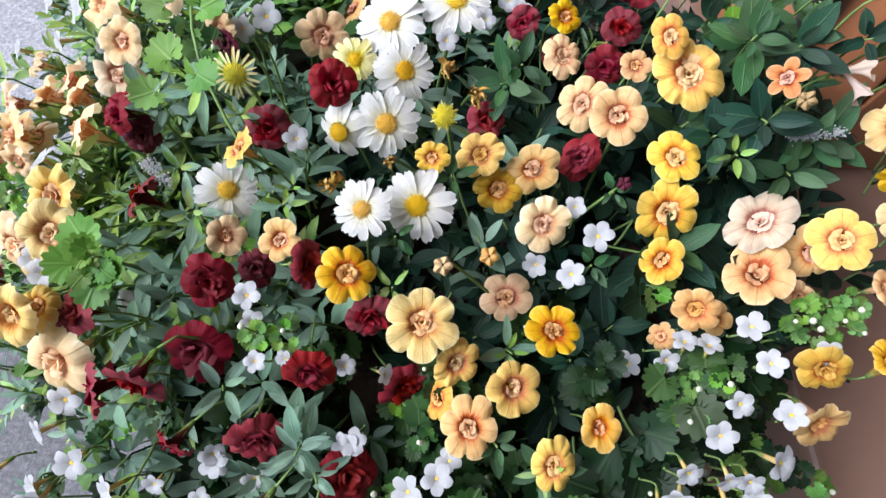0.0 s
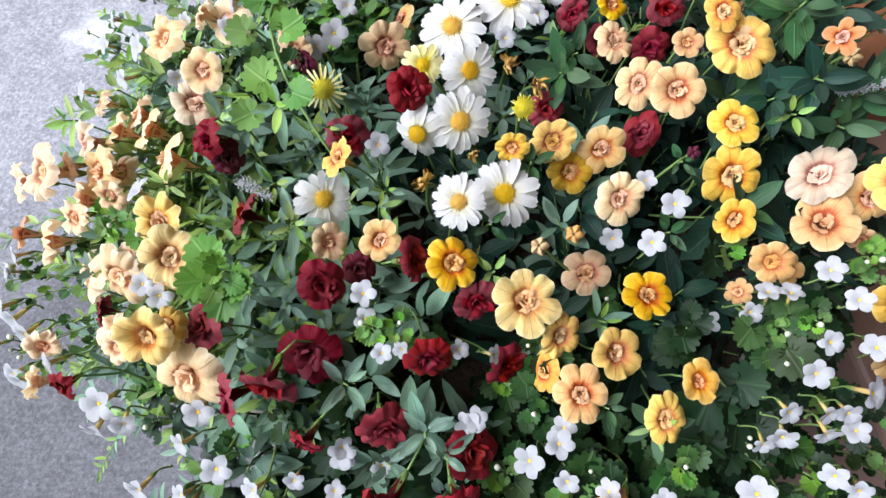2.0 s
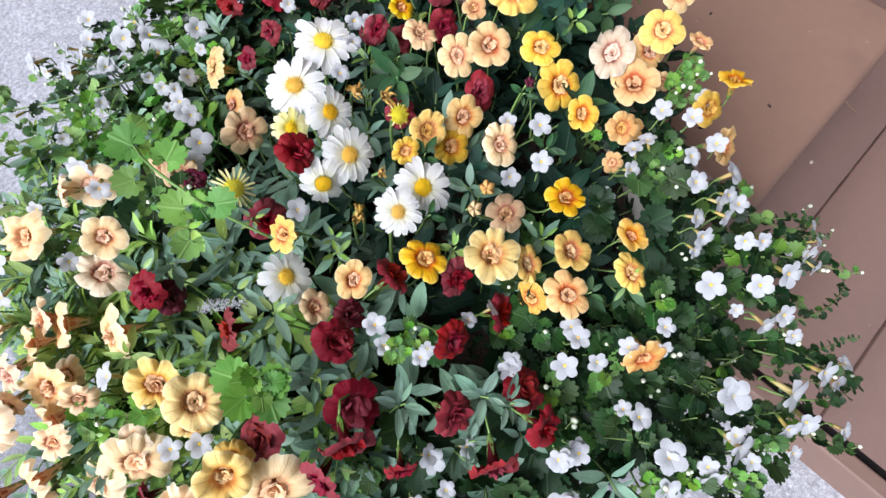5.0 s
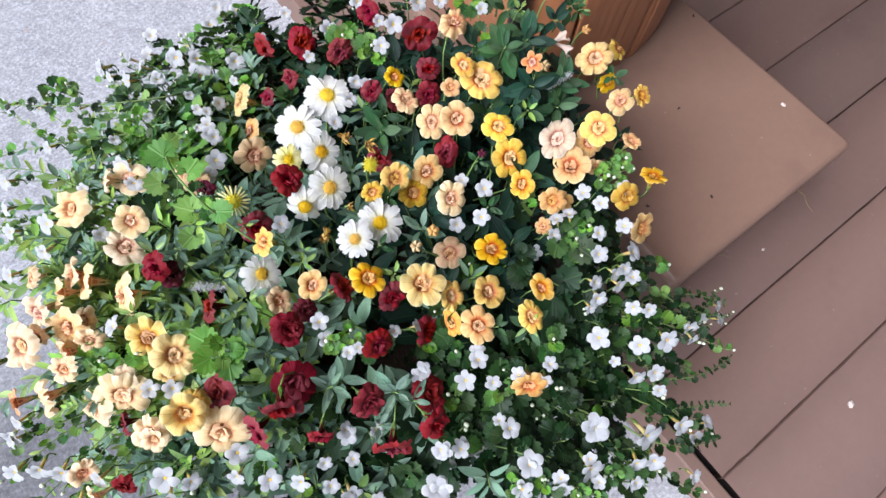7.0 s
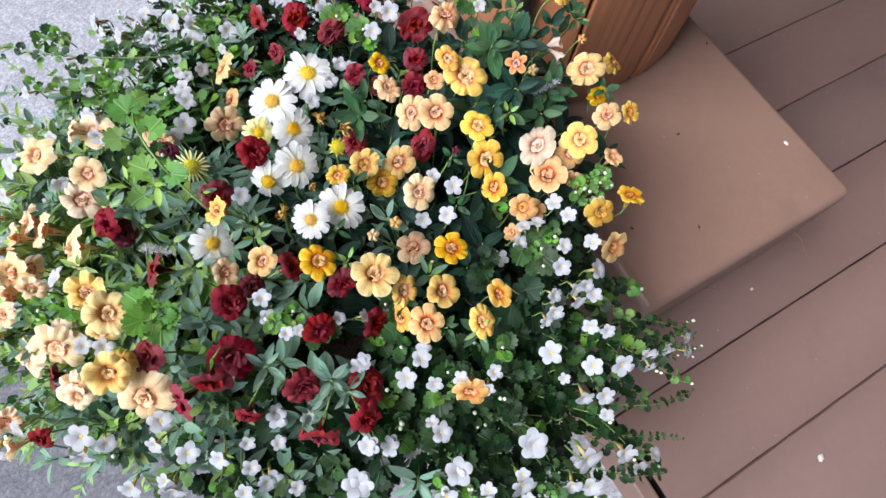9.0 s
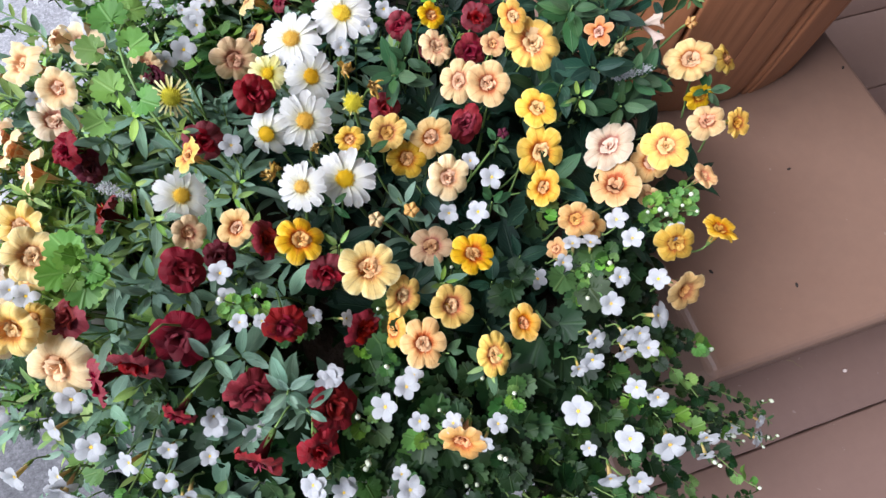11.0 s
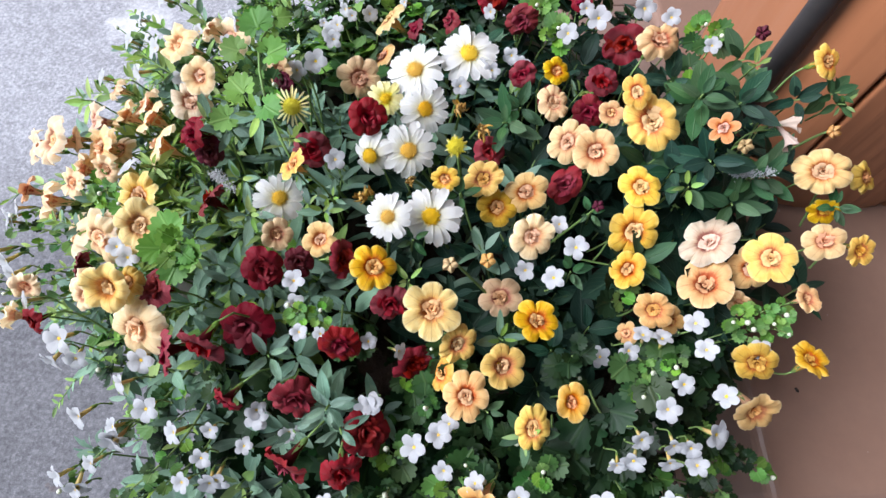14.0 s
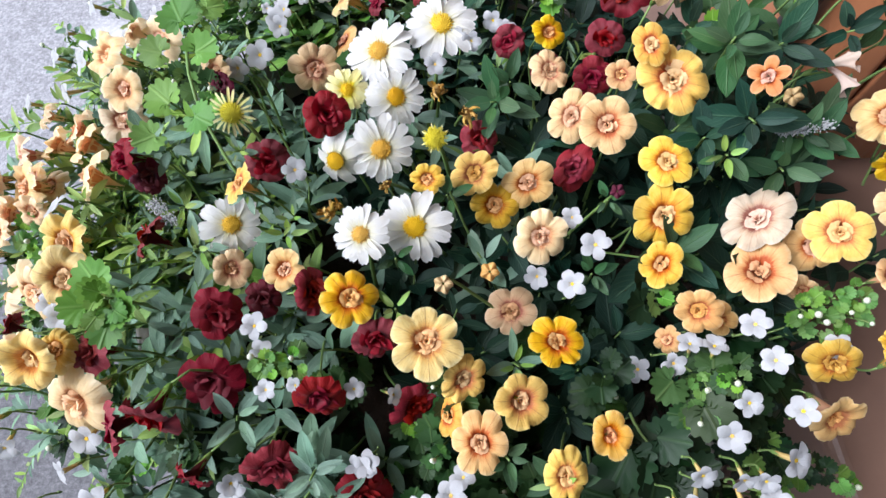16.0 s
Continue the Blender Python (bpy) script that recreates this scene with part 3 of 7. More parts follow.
BUDS = {c: [mesh_from("bud", *bud_shape(k), [PETALS[c]]) for k in range(3)] for c in PETALS}
WILT_MESH = mesh_from("wilted_flower", *wilt_shape(), [FADED])
RAYS = {m.name: [mesh_from("petal", *ray_petal(k), [m]) for k in range(6)] for m in (RAY, RAY_YELLOW)}
NARROW = [mesh_from("petal", *ray_petal(30 + k, 0.10), [RAY_YELLOW]) for k in range(4)]
DISCS = [mesh_from("disc", *daisy_disc(k), [DISC]) for k in range(3)]
DISC_BARE = mesh_from("disc", *daisy_disc(9, 0.55, 0.34, 110, 0.20), [DISC_LIME])
DISC_BIG = mesh_from("disc", *daisy_disc(8, 0.40, 0.20, 100, 0.07), [DISC_LIME])
DAISY_CUP = mesh_from("calyx", *cone([(0.30, -0.04), (0.27, -0.16), (0.14, -0.24), (0.05, -0.30)], 12), [CALYX])
LANCE_SHAPES = [lance_leaf(k, 0.35 + 0.045 * (k % 4)) for k in range(8)]
FELT_SHAPES = [lance_leaf(70 + k, 0.28 + 0.035 * (k % 4)) for k in range(8)]
SLENDER_SHAPES = [lance_leaf(50 + k, 0.25 + 0.035 * (k % 4)) for k in range(8)]
ROUND_SHAPES = [scalloped_leaf(k, 11 + 2 * (k % 2)) for k in range(8)]
LEAF_MESH = {
    "lance": [mesh_from("leaf", *s, [LANCE[False]]) for s in LANCE_SHAPES],
    "felt": [mesh_from("leaf", *s, [FELT[False]]) for s in FELT_SHAPES],
    "middle": [mesh_from("leaf", *s, [MIDDLE[False]]) for s in LANCE_SHAPES],
    "young": [mesh_from("leaf", *s, [BRIGHT[False]]) for s in SLENDER_SHAPES],
    "round": [mesh_from("leaf", *s, [ROUND[False]]) for s in ROUND_SHAPES],
    "round_middle": [mesh_from("leaf", *s, [ROUND_MIDDLE[False]]) for s in ROUND_SHAPES],
    "round_young": [mesh_from("leaf", *s, [FRESH[False]]) for s in ROUND_SHAPES],
}
LEAF_SHAPE = {"lance": LANCE_SHAPES, "middle": LANCE_SHAPES, "felt": FELT_SHAPES, "young": SLENDER_SHAPES, "round": ROUND_SHAPES, "round_middle": ROUND_SHAPES, "round_young": ROUND_SHAPES}

# ---------------------------------------------------------------- ground, deck, step block and post
GROUND, DECK, BLOCK = 0.05, 0.12, 0.322
ROD_X, ROD_Y = 0.302, 0.313
POT = Vector((0.03, 0.20, GROUND))


def concrete_material():
    n = Nodes("concrete")
    p = n.place()
    big, mid, fine = n.noise(2.3, 5.0, 0.6, p), n.noise(26.0, 6.0, 0.65, p), n.noise(420.0, 3.0, 0.7, p)
    col = n.ramp(mid, [(0.25, (0.250, 0.250, 0.256)), (0.5, (0.325, 0.325, 0.334)), (0.8, (0.40, 0.40, 0.408))])
    col = n.mix(n.math("MULTIPLY", big, 0.4), col, (0.33, 0.328, 0.332))
    sand = n.noise(210.0, 4.0, 0.8, p)
    col = n.mix(n.math("MULTIPLY", n.math("SUBTRACT", 0.50, sand, clamp=True), 5.0, clamp=True), col, (0.15, 0.15, 0.155))
    col = n.mix(n.math("MULTIPLY", n.math("SUBTRACT", sand, 0.52, clamp=True), 4.5, clamp=True), col, (0.64, 0.64, 0.66))
    grit = n.math("GREATER_THAN", fine, 0.67)
    col = n.mix(n.math("MULTIPLY", grit, 0.45), col, (0.12, 0.118, 0.115))
    v = n.tree.nodes.new("ShaderNodeTexVoronoi")
    v.inputs["Scale"].default_value = 330
    n.link(p, v.inputs["Vector"])
    stone = n.math("SUBTRACT", 0.45, v.outputs["Distance"], clamp=True)
    rust = n.math("GREATER_THAN", n.noise(16.0, 3.0, 0.6, p), 0.70)
    col = n.mix(n.math("MULTIPLY", rust, 0.25), col, (0.36, 0.24, 0.18))
    sep = n.tree.nodes.new("ShaderNodeSeparateXYZ")
    n.link(p, sep.inputs[0])
    # soft round patch left of the pot: shade painted into the concrete's colour
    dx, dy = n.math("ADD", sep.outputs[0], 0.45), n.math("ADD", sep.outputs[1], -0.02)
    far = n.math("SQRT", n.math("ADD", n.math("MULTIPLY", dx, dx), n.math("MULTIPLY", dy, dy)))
    ground_shade = n.math("MULTIPLY", n.math("ADD", n.math("SUBTRACT", 0.60, far), n.math("MULTIPLY", n.math("SUBTRACT", n.noise(5.0, 4.0, 0.6, p), 0.5), 0.35)), 3.2, clamp=True)
    col = n.mix(n.math("MULTIPLY", ground_shade, 0.9), col, (0.36, 0.355, 0.36), "MULTIPLY")
    # four soft-edged pale spots mixed into the concrete, their rims broken by noise
    for x, y, r in ((-0.491, 0.802, 0.066), (-0.513, 0.781, 0.045), (-0.475, 0.965, 0.06), (-0.40, 1.02, 0.04)):
        dx, dy = n.math("SUBTRACT", sep.outputs[0], x), n.math("SUBTRACT", sep.outputs[1], y)
        far = n.math("SQRT", n.math("ADD", n.math("MULTIPLY", dx, dx), n.math("MULTIPLY", dy, dy)))
        pale_spot = n.math("SUBTRACT", 1.0, n.math("DIVIDE", n.math("ADD", far, n.math("MULTIPLY", n.math("SUBTRACT", n.noise(22.0, 4.0, 0.65, p), 0.5), 0.12)), r), clamp=True)
        col = n.mix(n.math("MULTIPLY", pale_spot, n.math("MULTIPLY", n.noise(60.0, 3.0, 0.6, p), 1.1), clamp=True), col, (0.78, 0.78, 0.77))
    return n.surface(col, 0.9, n.bump(n.math("ADD", n.math("MULTIPLY", n.math("ADD", sand, n.math("MULTIPLY", stone, 0.5)), 0.6), mid), 0.7, 0.0025))


def paint_material(name, a, b, worn, grain_axis, rough=0.5):
    """Brown floor paint over wood: grain showing through, scuffs and small pale specks."""
    n = Nodes(name)
    p = n.coords("Object", (1.2, 1, 1))
    g = n.noise(34.0, 5.0, 0.6, n.coords("Object", grain_axis), 0.6)
    cloud = n.noise(3.2, 4.0, 0.6, n.place())
    col = n.mix(cloud, a, b)
    col = n.mix(n.math("MULTIPLY", n.math("SUBTRACT", g, 0.45, clamp=True), 0.7), col, worn)
    blot = n.math("MULTIPLY", n.math("SUBTRACT", n.noise(11.0, 3.0, 0.5, n.place()), 0.62, clamp=True), 3.0, clamp=True)
    col = n.mix(n.math("MULTIPLY", blot, 0.5), col, (0.10, 0.065, 0.055))
    col = n.mix(n.math("MULTIPLY", n.noise(70.0, 5.0, 0.7, n.place()), 0.34), col, (0.11, 0.068, 0.052))
    speck = n.math("GREATER_THAN", n.noise(130.0, 1.0, 0.3, n.place()), 0.80)
    col = n.mix(n.math("MULTIPLY", speck, 0.25), col, (0.42, 0.36, 0.33))
    col = n.vary(col, n.object_random(), 0.006, 0.07, 0.06)
    r = n.math("MULTIPLY_ADD", cloud, 0.25, rough - 0.12)
    return n.surface(col, r, n.bump(n.math("ADD", g, n.math("MULTIPLY", n.noise(240.0, 2.0, 0.5, p), 0.3)), 0.22, 0.0012), 0, 0.4)


def timber_material():
    """Orange-stained timber with long grain, dark drying cracks and knots."""
    n = Nodes("stained_timber")
    g = n.noise(48.0, 7.0, 0.68, n.coords("Object", (1, 1, 0.07)), 0.6)
    w = n.tree.nodes.new("ShaderNodeTexWave")
    w.wave_type, w.bands_direction = "BANDS", "X"
    w.inputs["Scale"].default_value, w.inputs["Distortion"].default_value, w.inputs["Detail"].default_value = 9.0, 9.0, 4.0
    n.link(n.coords("Object", (1, 1, 0.14)), w.inputs["Vector"])
    col = n.ramp(g, [(0.25, (0.288, 0.110, 0.046)), (0.5, (0.310, 0.123, 0.053)), (0.8, (0.331, 0.138, 0.064))])
    col = n.mix(n.math("MULTIPLY", w.outputs["Fac"], 0.05), col, (0.258, 0.099, 0.041))
    patch = n.noise(7.0, 4.0, 0.6, n.coords("Object", (1, 1, 0.4)), 1.2)
    col = n.mix(n.math("MULTIPLY", n.math("SUBTRACT", patch, 0.48, clamp=True), 2.2, clamp=True), col, (0.258, 0.099, 0.039))
    streak = n.math("GREATER_THAN", n.noise(26.0, 3.0, 0.7, n.coords("Object", (1, 1, 0.05)), 0.4), 0.66)
    col = n.mix(n.math("MULTIPLY", streak, 0.07), col, (0.20, 0.075, 0.03))
    fleck = n.math("MULTIPLY", n.math("SUBTRACT", n.noise(60.0, 5.0, 0.7, n.coords("Object", (1, 1, 0.30)), 0.8), 0.62, clamp=True), 4.0, clamp=True)
    col = n.mix(n.math("MULTIPLY", fleck, 0.30), col, (0.24, 0.085, 0.033))
    return n.surface(col, 0.5, n.bump(n.math("ADD", n.math("MULTIPLY", patch, 3.0), n.math("ADD", n.math("MULTIPLY", g, 0.6), n.math("MULTIPLY", fleck, -0.8))), 0.12, 0.0010), 0, 0.4)


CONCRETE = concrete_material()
PAINT = paint_material("deck_paint", (0.177, 0.113, 0.086), (0.219, 0.141, 0.111), (0.219, 0.147, 0.117), (0.10, 1.6, 1))
PAINT_BLOCK = paint_material("block_paint", (0.210, 0.124, 0.089), (0.257, 0.159, 0.114), (0.248, 0.162, 0.120), (0.6, 0.9, 0.9), 0.45)
TIMBER = timber_material()
IRON = plain_material("dark_iron", (0.022, 0.020, 0.020), (0.05, 0.045, 0.042), 90, 0.5, 0.3, 0.0008)
DARK = plain_material("dark_gap", (0.012, 0.009, 0.008), (0.03, 0.024, 0.02), 60, 0.9, 0.3, 0.001)
STONEWARE = plain_material("stone_pot", (0.34, 0.31, 0.27), (0.48, 0.44, 0.38), 90, 0.75, 0.4, 0.0012)
SOIL = plain_material("potting_soil", (0.010, 0.007, 0.005), (0.045, 0.030, 0.020), 120, 0.95, 1.0, 0.006)
LITTER = plain_material("leaf_litter", (0.16, 0.11, 0.06), (0.36, 0.27, 0.17), 60, 0.85, 0.5, 0.002)
PALE = plain_material("pale_speck", (0.45, 0.37, 0.32), (0.60, 0.52, 0.46), 200, 0.7, 0.2, 0.001)

bm = bmesh.new()
bmesh.ops.create_grid(bm, x_segments=2, y_segments=2, size=60, matrix=Matrix.Translation((0, 0, GROUND)))
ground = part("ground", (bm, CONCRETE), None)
tagged(ground, "rough light grey concrete paving with grit", "ground", kind="structure")

deck = thing("deck", (0.257, 0.0, GROUND), "brown painted timber porch deck with open joints", "deck", kind="structure")
bm = bmesh.new()
box(bm, 0.012, 3.54, -1.80, 2.85, -0.01, DECK - GROUND - 0.034)
part("joist_bed", (bm, DARK), deck)
bm = bmesh.new()
box(bm, -0.022, 0.0, -1.80, 2.86, -0.02, DECK - GROUND - 0.004, 0.003)
part("fascia_board", (bm, PAINT), deck, None, "worn brown fascia along the deck's edge")

# boards run along x; their joints lie 0.1415 m apart
def plank_shape(seed, width):
    """A floor board with softly worn, slightly chipped edges."""
    U = []
    stations = [0.006 + 1.30 * i / 110 for i in range(111)] + [3.55]
    across = ((0, -0.032), (0, -0.0022), (0.0016, 0), (0.5, 0), (-0.0016, 0), (1, -0.0022), (1, -0.032))

    def f(s, t):
        x = stations[round(t * 111)]
        q, z = across[round(s * 6)]
        lo = 0.0010 + 0.0008 * noise.noise((x * 24, seed, 0)) + 0.003 * max(noise.noise((x * 38, seed, 4)) - 0.42, 0)
        hi = width - 0.0010 - 0.0008 * noise.noise((x * 24, seed, 8)) - 0.003 * max(noise.noise((x * 38, seed, 12)) - 0.42, 0)
        y = lo + q if 0 <= q < 0.1 else hi + q if q < 0 else hi if q == 1 else (lo + hi) / 2
        U.append((s, t))
        return (x, y, z)

    V, F = grid(6, 111, f)
    return V, F, np.array(U)


rng = random.Random(5)
for k in range(-11, 22):
    dz = DECK - GROUND + rng.uniform(-0.0015, 0.0008)
    part("plank", mesh_from("plank", *plank_shape(k * 3.7, 0.1415), [PAINT]), deck, Matrix.Translation((0, -0.247 + 0.1415 * k, dz)))

block = thing("step_block", (0.4485, 0.27, DECK), "brown painted square block under the timber post", "plinth", kind="structure")
bm = bmesh.new()
box(bm, -0.1625, 0.1745, -0.2905, 0.30, 0.0, BLOCK - DECK + 0.001, 0.011, 5)
part("body", (bm, PAINT_BLOCK), block)


def post_shape():
    """A squared trunk: flat faces, wide rounded corners, drying cracks cut into the surface."""
    # angle round the trunk, half width, depth, height at which it opens, lean
    cracks = ((-2.262, 0.006, 0.020, 0.06, -0.10), (-1.362, 0.009, 0.050, -0.1, -0.10), (-1.28, 0.005, 0.008, -0.1, -0.02),
              (-1.78, 0.006, 0.0015, 0.05, 0.0), (-0.95, 0.008, 0.008, -0.1, 0.1))
    front = [-math.pi + 0.62 + 2.0 * k / 900 for k in range(900)]
    rest = [front[-1] + (2 * math.pi - 2.0) * (k + 1) / 140 for k in range(139)]
    angles = front + rest
    n = len(angles)
    U = []

    def f(s, t):
        z = 2.398 * (0.28 * t / 0.5 if t < 0.5 else 0.28 + 0.72 * (t - 0.5) / 0.5)
        a = angles[round(s * n) % n]
        c, d = math.cos(a), math.sin(a)
        r = 0.1265 / (abs(c) ** 3.6 + abs(d) ** 3.6) ** (1 / 3.6)
        r *= 1 + 0.004 * math.sin(7 * a + 2 * z) + 0.003 * math.sin(19 * a - 3 * z)
        r += 0.0010 * noise.noise((a * 14, z * 2.5, 3.0)) + 0.0001 * noise.noise((a * 60, z * 3.0, 7.0))
        for at, wide, deep, start, lean in cracks:
            w = at + lean * z + 0.018 * math.sin(9.5 * z + at * 3) + 0.006 * math.sin(41 * z + at)
            r -= deep * smoothstep(start, start + 0.06, z) * math.exp(-abs(a - w) / wide)
        r -= 0.006 * smoothstep(0.02, 0.0, z) * (0.4 + 0.6 * noise.noise((a * 9, 1, 2)) ** 2)
        if t == 0:
            z = 0.007 * max(noise.noise((a * 6, 5, 1)) + 0.1, 0)
        U.append((s, t))
        return (r * c, r * d, z)

    V, F = grid(n, 60, f, True)
    return V, F, np.array(U)


post = thing("timber_post", (0.440, 0.3755, BLOCK), "orange-stained timber post with long drying cracks", "post", kind="structure")
part("trunk", mesh_from("trunk", *post_shape(), [TIMBER]), post)

# ceiling out of view, added to keep the overhead sky off deck and plants
bm = bmesh.new()
box(bm, -0.5, 3.8, -3.4, 4.2, 2.72, 2.80)
tagged(part("porch_ceiling", (bm, PAINT), None), "unseen brown boarded ceiling on the post, added to block sky light", "ceiling", kind="structure")
# wall out of view, added to shut out the low sky beyond the deck
bm = bmesh.new()
box(bm, 3.6, 3.75, -3.4, 4.2, DECK - 0.05, 2.72)
tagged(part("wall_house", (bm, PAINT_BLOCK), None), "unseen plain brown wall added to close off the deck's far side", "wall", kind="structure")

# a few stray things on the block and the deck
bm = bmesh.new()
bmesh.ops.create_icosphere(bm, subdivisions=1, radius=0.0035, matrix=Matrix.Diagonal((1, 0.7, 0.5, 1)))
pebble = part("pebble", (bm, PALE), None)
tagged(pebble, "tiny pale pebble lying on the brown deck", "pebble", "deck litter")
pebble.matrix_basis = Matrix.Translation((0.566, -0.057, DECK + 0.0012))
for x, y, z, s in ((0.591, 0.075, BLOCK, 1.2), (0.483, -0.290, DECK, 1.9), (0.74, -0.275, DECK, 0.9)):
    copy_thing(pebble, Matrix.LocRotScale((x, y, z + 0.001), Euler((0, 0, x * 40)), (s, s, s)))
twig = new("twig", mesh_from("twig", *tube([(0, 0, 0), (0.012, -0.011, 0.001), (0.015, -0.028, 0.0008), (0.022, -0.040, 0.001)], [0.0011, 0.0012, 0.0009, 0.0006], 6), [LITTER]))
twig.matrix_basis = pose(0.696, -0.017, DECK + 0.0016, 0, 0, -44)
tagged(twig, "thin pale dry twig lying on the deck", "twig", "deck litter")

for x, y, turn, size in ((0.500, -0.0225, 0.3, 0.45), (0.262, -0.028, 0.4, 0.8), (0.270, -0.006, 2.1, 0.9), (0.255, -0.045, 4.0, 0.7), (0.273, -0.038, 5.2, 0.6), (0.262, 0.004, 1.2, 0.7), (0.268, -0.055, 3.0, 0.5)):
    copy_thing(twig, Matrix.LocRotScale((x, y, DECK + 0.0016), Euler((0, 0, turn)), (size, size, size)))

bm = bmesh.new()
bmesh.ops.create_icosphere(bm, subdivisions=1, radius=0.0028, matrix=Matrix.Diagonal((1, 0.5, 0.4, 1)))
crumb = part("crumb", (bm, DARK), None)
tagged(crumb, "tiny dark crumb of bark lying on the brown block", "crumb", "deck litter")
crumb.matrix_basis = Matrix.Translation((0.470, 0.152, BLOCK + 0.0016))
for x, y, turn in ((0.606, 0.253, 0.9), (0.333, 0.073, 2.0), (0.407, 0.036, 1.3)):
    copy_thing(crumb, pose(x, y, BLOCK + 0.0016, 0, 0, turn * 57))

# iron rod beside the post
hook = thing("iron_rod", (ROD_X, ROD_Y, BLOCK), "dark round iron rod standing on the block beside the post", "rod")
part("rod", mesh_from("rod", *tube([(0, 0, 0), (0, 0, 0.2), (0.001, 0.001, 0.6), (0, 0.002, 2.39)], [0.0095, 0.0095, 0.0095, 0.0095], 16), [IRON]), hook)

# ---------------------------------------------------------------- the pot
pot = thing("flower_pot", POT, "round pale stoneware pot overgrown with flowers", "flower pot")
prof = [(0.0, 0.0), (0.150, 0.0), (0.158, 0.006), (0.185, 0.12), (0.206, 0.28), (0.210, 0.312), (0.226, 0.318), (0.230, 0.330), (0.229, 0.352), (0.222, 0.360), (0.210, 0.358), (0.203, 0.345), (0.200, 0.30), (0.0, 0.30)]
me = mesh_from("body", *cone([(max(r, 0.0005), z) for r, z in prof], 72), [STONEWARE])
part("body", me, pot)


def soil_shape():
    U = []

    def f(s, t):
        a = 2 * math.pi * s
        r = 0.1985 * t
        z = 0.325 + 0.018 * (1 - t * t) + 0.012 * noise.noise((r * math.cos(a) * 30, r * math.sin(a) * 30, 1.0))
        U.append((s, t))
        return (r * math.cos(a), r * math.sin(a), z)

    V, F = grid(48, 12, f, True)
    return V, F, np.array(U)


part("soil", mesh_from("soil", *soil_shape(), [SOIL]), pot, None, "dark potting soil")

# ---------------------------------------------------------------- the plants
ROOT = 0.385
yellow = thing("yellow_calibrachoa", (0.11, 0.16, ROOT), "double yellow trumpet-flowered calibrachoa trailing from the pot", "flowering plant", "plants in the pot")
apricot = thing("apricot_calibrachoa", (-0.07, 0.26, ROOT), "double apricot calibrachoa spilling over the pot's rim", "flowering plant", "plants in the pot")
red = thing("red_calibrachoa", (-0.03, 0.14, ROOT), "double dark red calibrachoa with ruffled velvety flowers", "flowering plant", "plants in the pot")
daisy = thing("marguerite_daisy", (0.01, 0.23, ROOT), "white marguerite daisy with yellow discs", "flowering plant", "plants in the pot")
bacopa = thing("white_bacopa", (0.05, 0.11, ROOT), "trailing bacopa with small white flowers and toothed leaves", "flowering plant", "plants in the pot")
bacopa_back = thing("white_bacopa", (-0.02, 0.34, ROOT), "trailing bacopa with small white flowers hanging over the concrete", "flowering plant", "plants in the pot")
PLANTS = (yellow, apricot, red, daisy, bacopa, bacopa_back)
STEMS = {p: [] for p in PLANTS}
LEAVES = {p: [] for p in PLANTS}
TWIGS = {p: [] for p in PLANTS}
ROOTS = {p: p.matrix_basis.translation.copy() for p in PLANTS}
TIPS = []
place_rng = random.Random(21)


def stem(plant, foot, axis, thick, reach=0.07):
    """A stalk from a flower's foot back into the heart of the plant."""
    foot, axis, root = Vector(foot), Vector(axis), ROOTS[plant]
    reach *= 1.0 - 0.6 * smoothstep(0.5, 0.95, math.hypot(foot.x / 0.3, (foot.y - 0.2) / 0.34))
    d = Vector((root.x - foot.x, root.y - foot.y, 0))
    far = d.length
    d = d.normalized() if far > 1e-5 else Vector((0, 0, 0))
    end = foot + d * min(far, reach * place_rng.uniform(0.2, 0.5)) + Vector((0, 0, -reach * place_rng.uniform(0.9, 1.2)))
    end.z = max(end.z, ROOT - 0.02) if far < 0.2 else end.z
    sway = Vector((place_rng.uniform(-1, 1), place_rng.uniform(-1, 1), 0)) * reach * 0.25
    pts = bezier(foot, foot - axis * reach * 0.35, end + (foot - end) * 0.25 + sway + Vector((0, 0, -0.012)), end + sway, 6)
    STEMS[plant].append(tube(pts, [thick * (0.8 + 0.06 * i) for i in range(7)], 5))


def bloom(plant, colour, place, facing, radius):
    """A double trumpet flower: corolla, inner petals, tube and calyx."""
    rng = place_rng
    facing = Vector(facing).normalized()
    loose = place[0] < -0.15 and colour != "red"
    radius *= (1.06 if colour == "straw" else 1.16) if loose else 1.0
    deep = 1.9 if loose else 1.15
    k = rng.randrange(6)
    m = aim(Vector(place) - ROOTS[plant], facing, radius, rng.uniform(0, 6.28))
    m = m @ Matrix.Diagonal((rng.uniform(0.92, 1.06), rng.uniform(0.76, 0.98), deep, 1))
    fl = part("flower", COROLLA[colour][k], plant, m)
    inner = 0.85 if colour in ("red", "plum") else rng.uniform(0.48, 0.68)
    part("inner_petals", ROSETTE[colour][(k + 2) % 6], fl, Matrix.LocRotScale((0, 0, 0.02), Euler((0, 0, rng.uniform(0, 6))), (inner, inner, rng.uniform(0.8, 1.2) / deep)))
    back = Matrix.Diagonal((1, 1, 1 / deep, 1))
    part("tube", FLUTE[colour], fl, back)
    part("calyx", SEPALS[k % 4], fl, back)
    stem(plant, Vector(place) - facing * radius * 1.2, facing, 0.0008)
    return fl


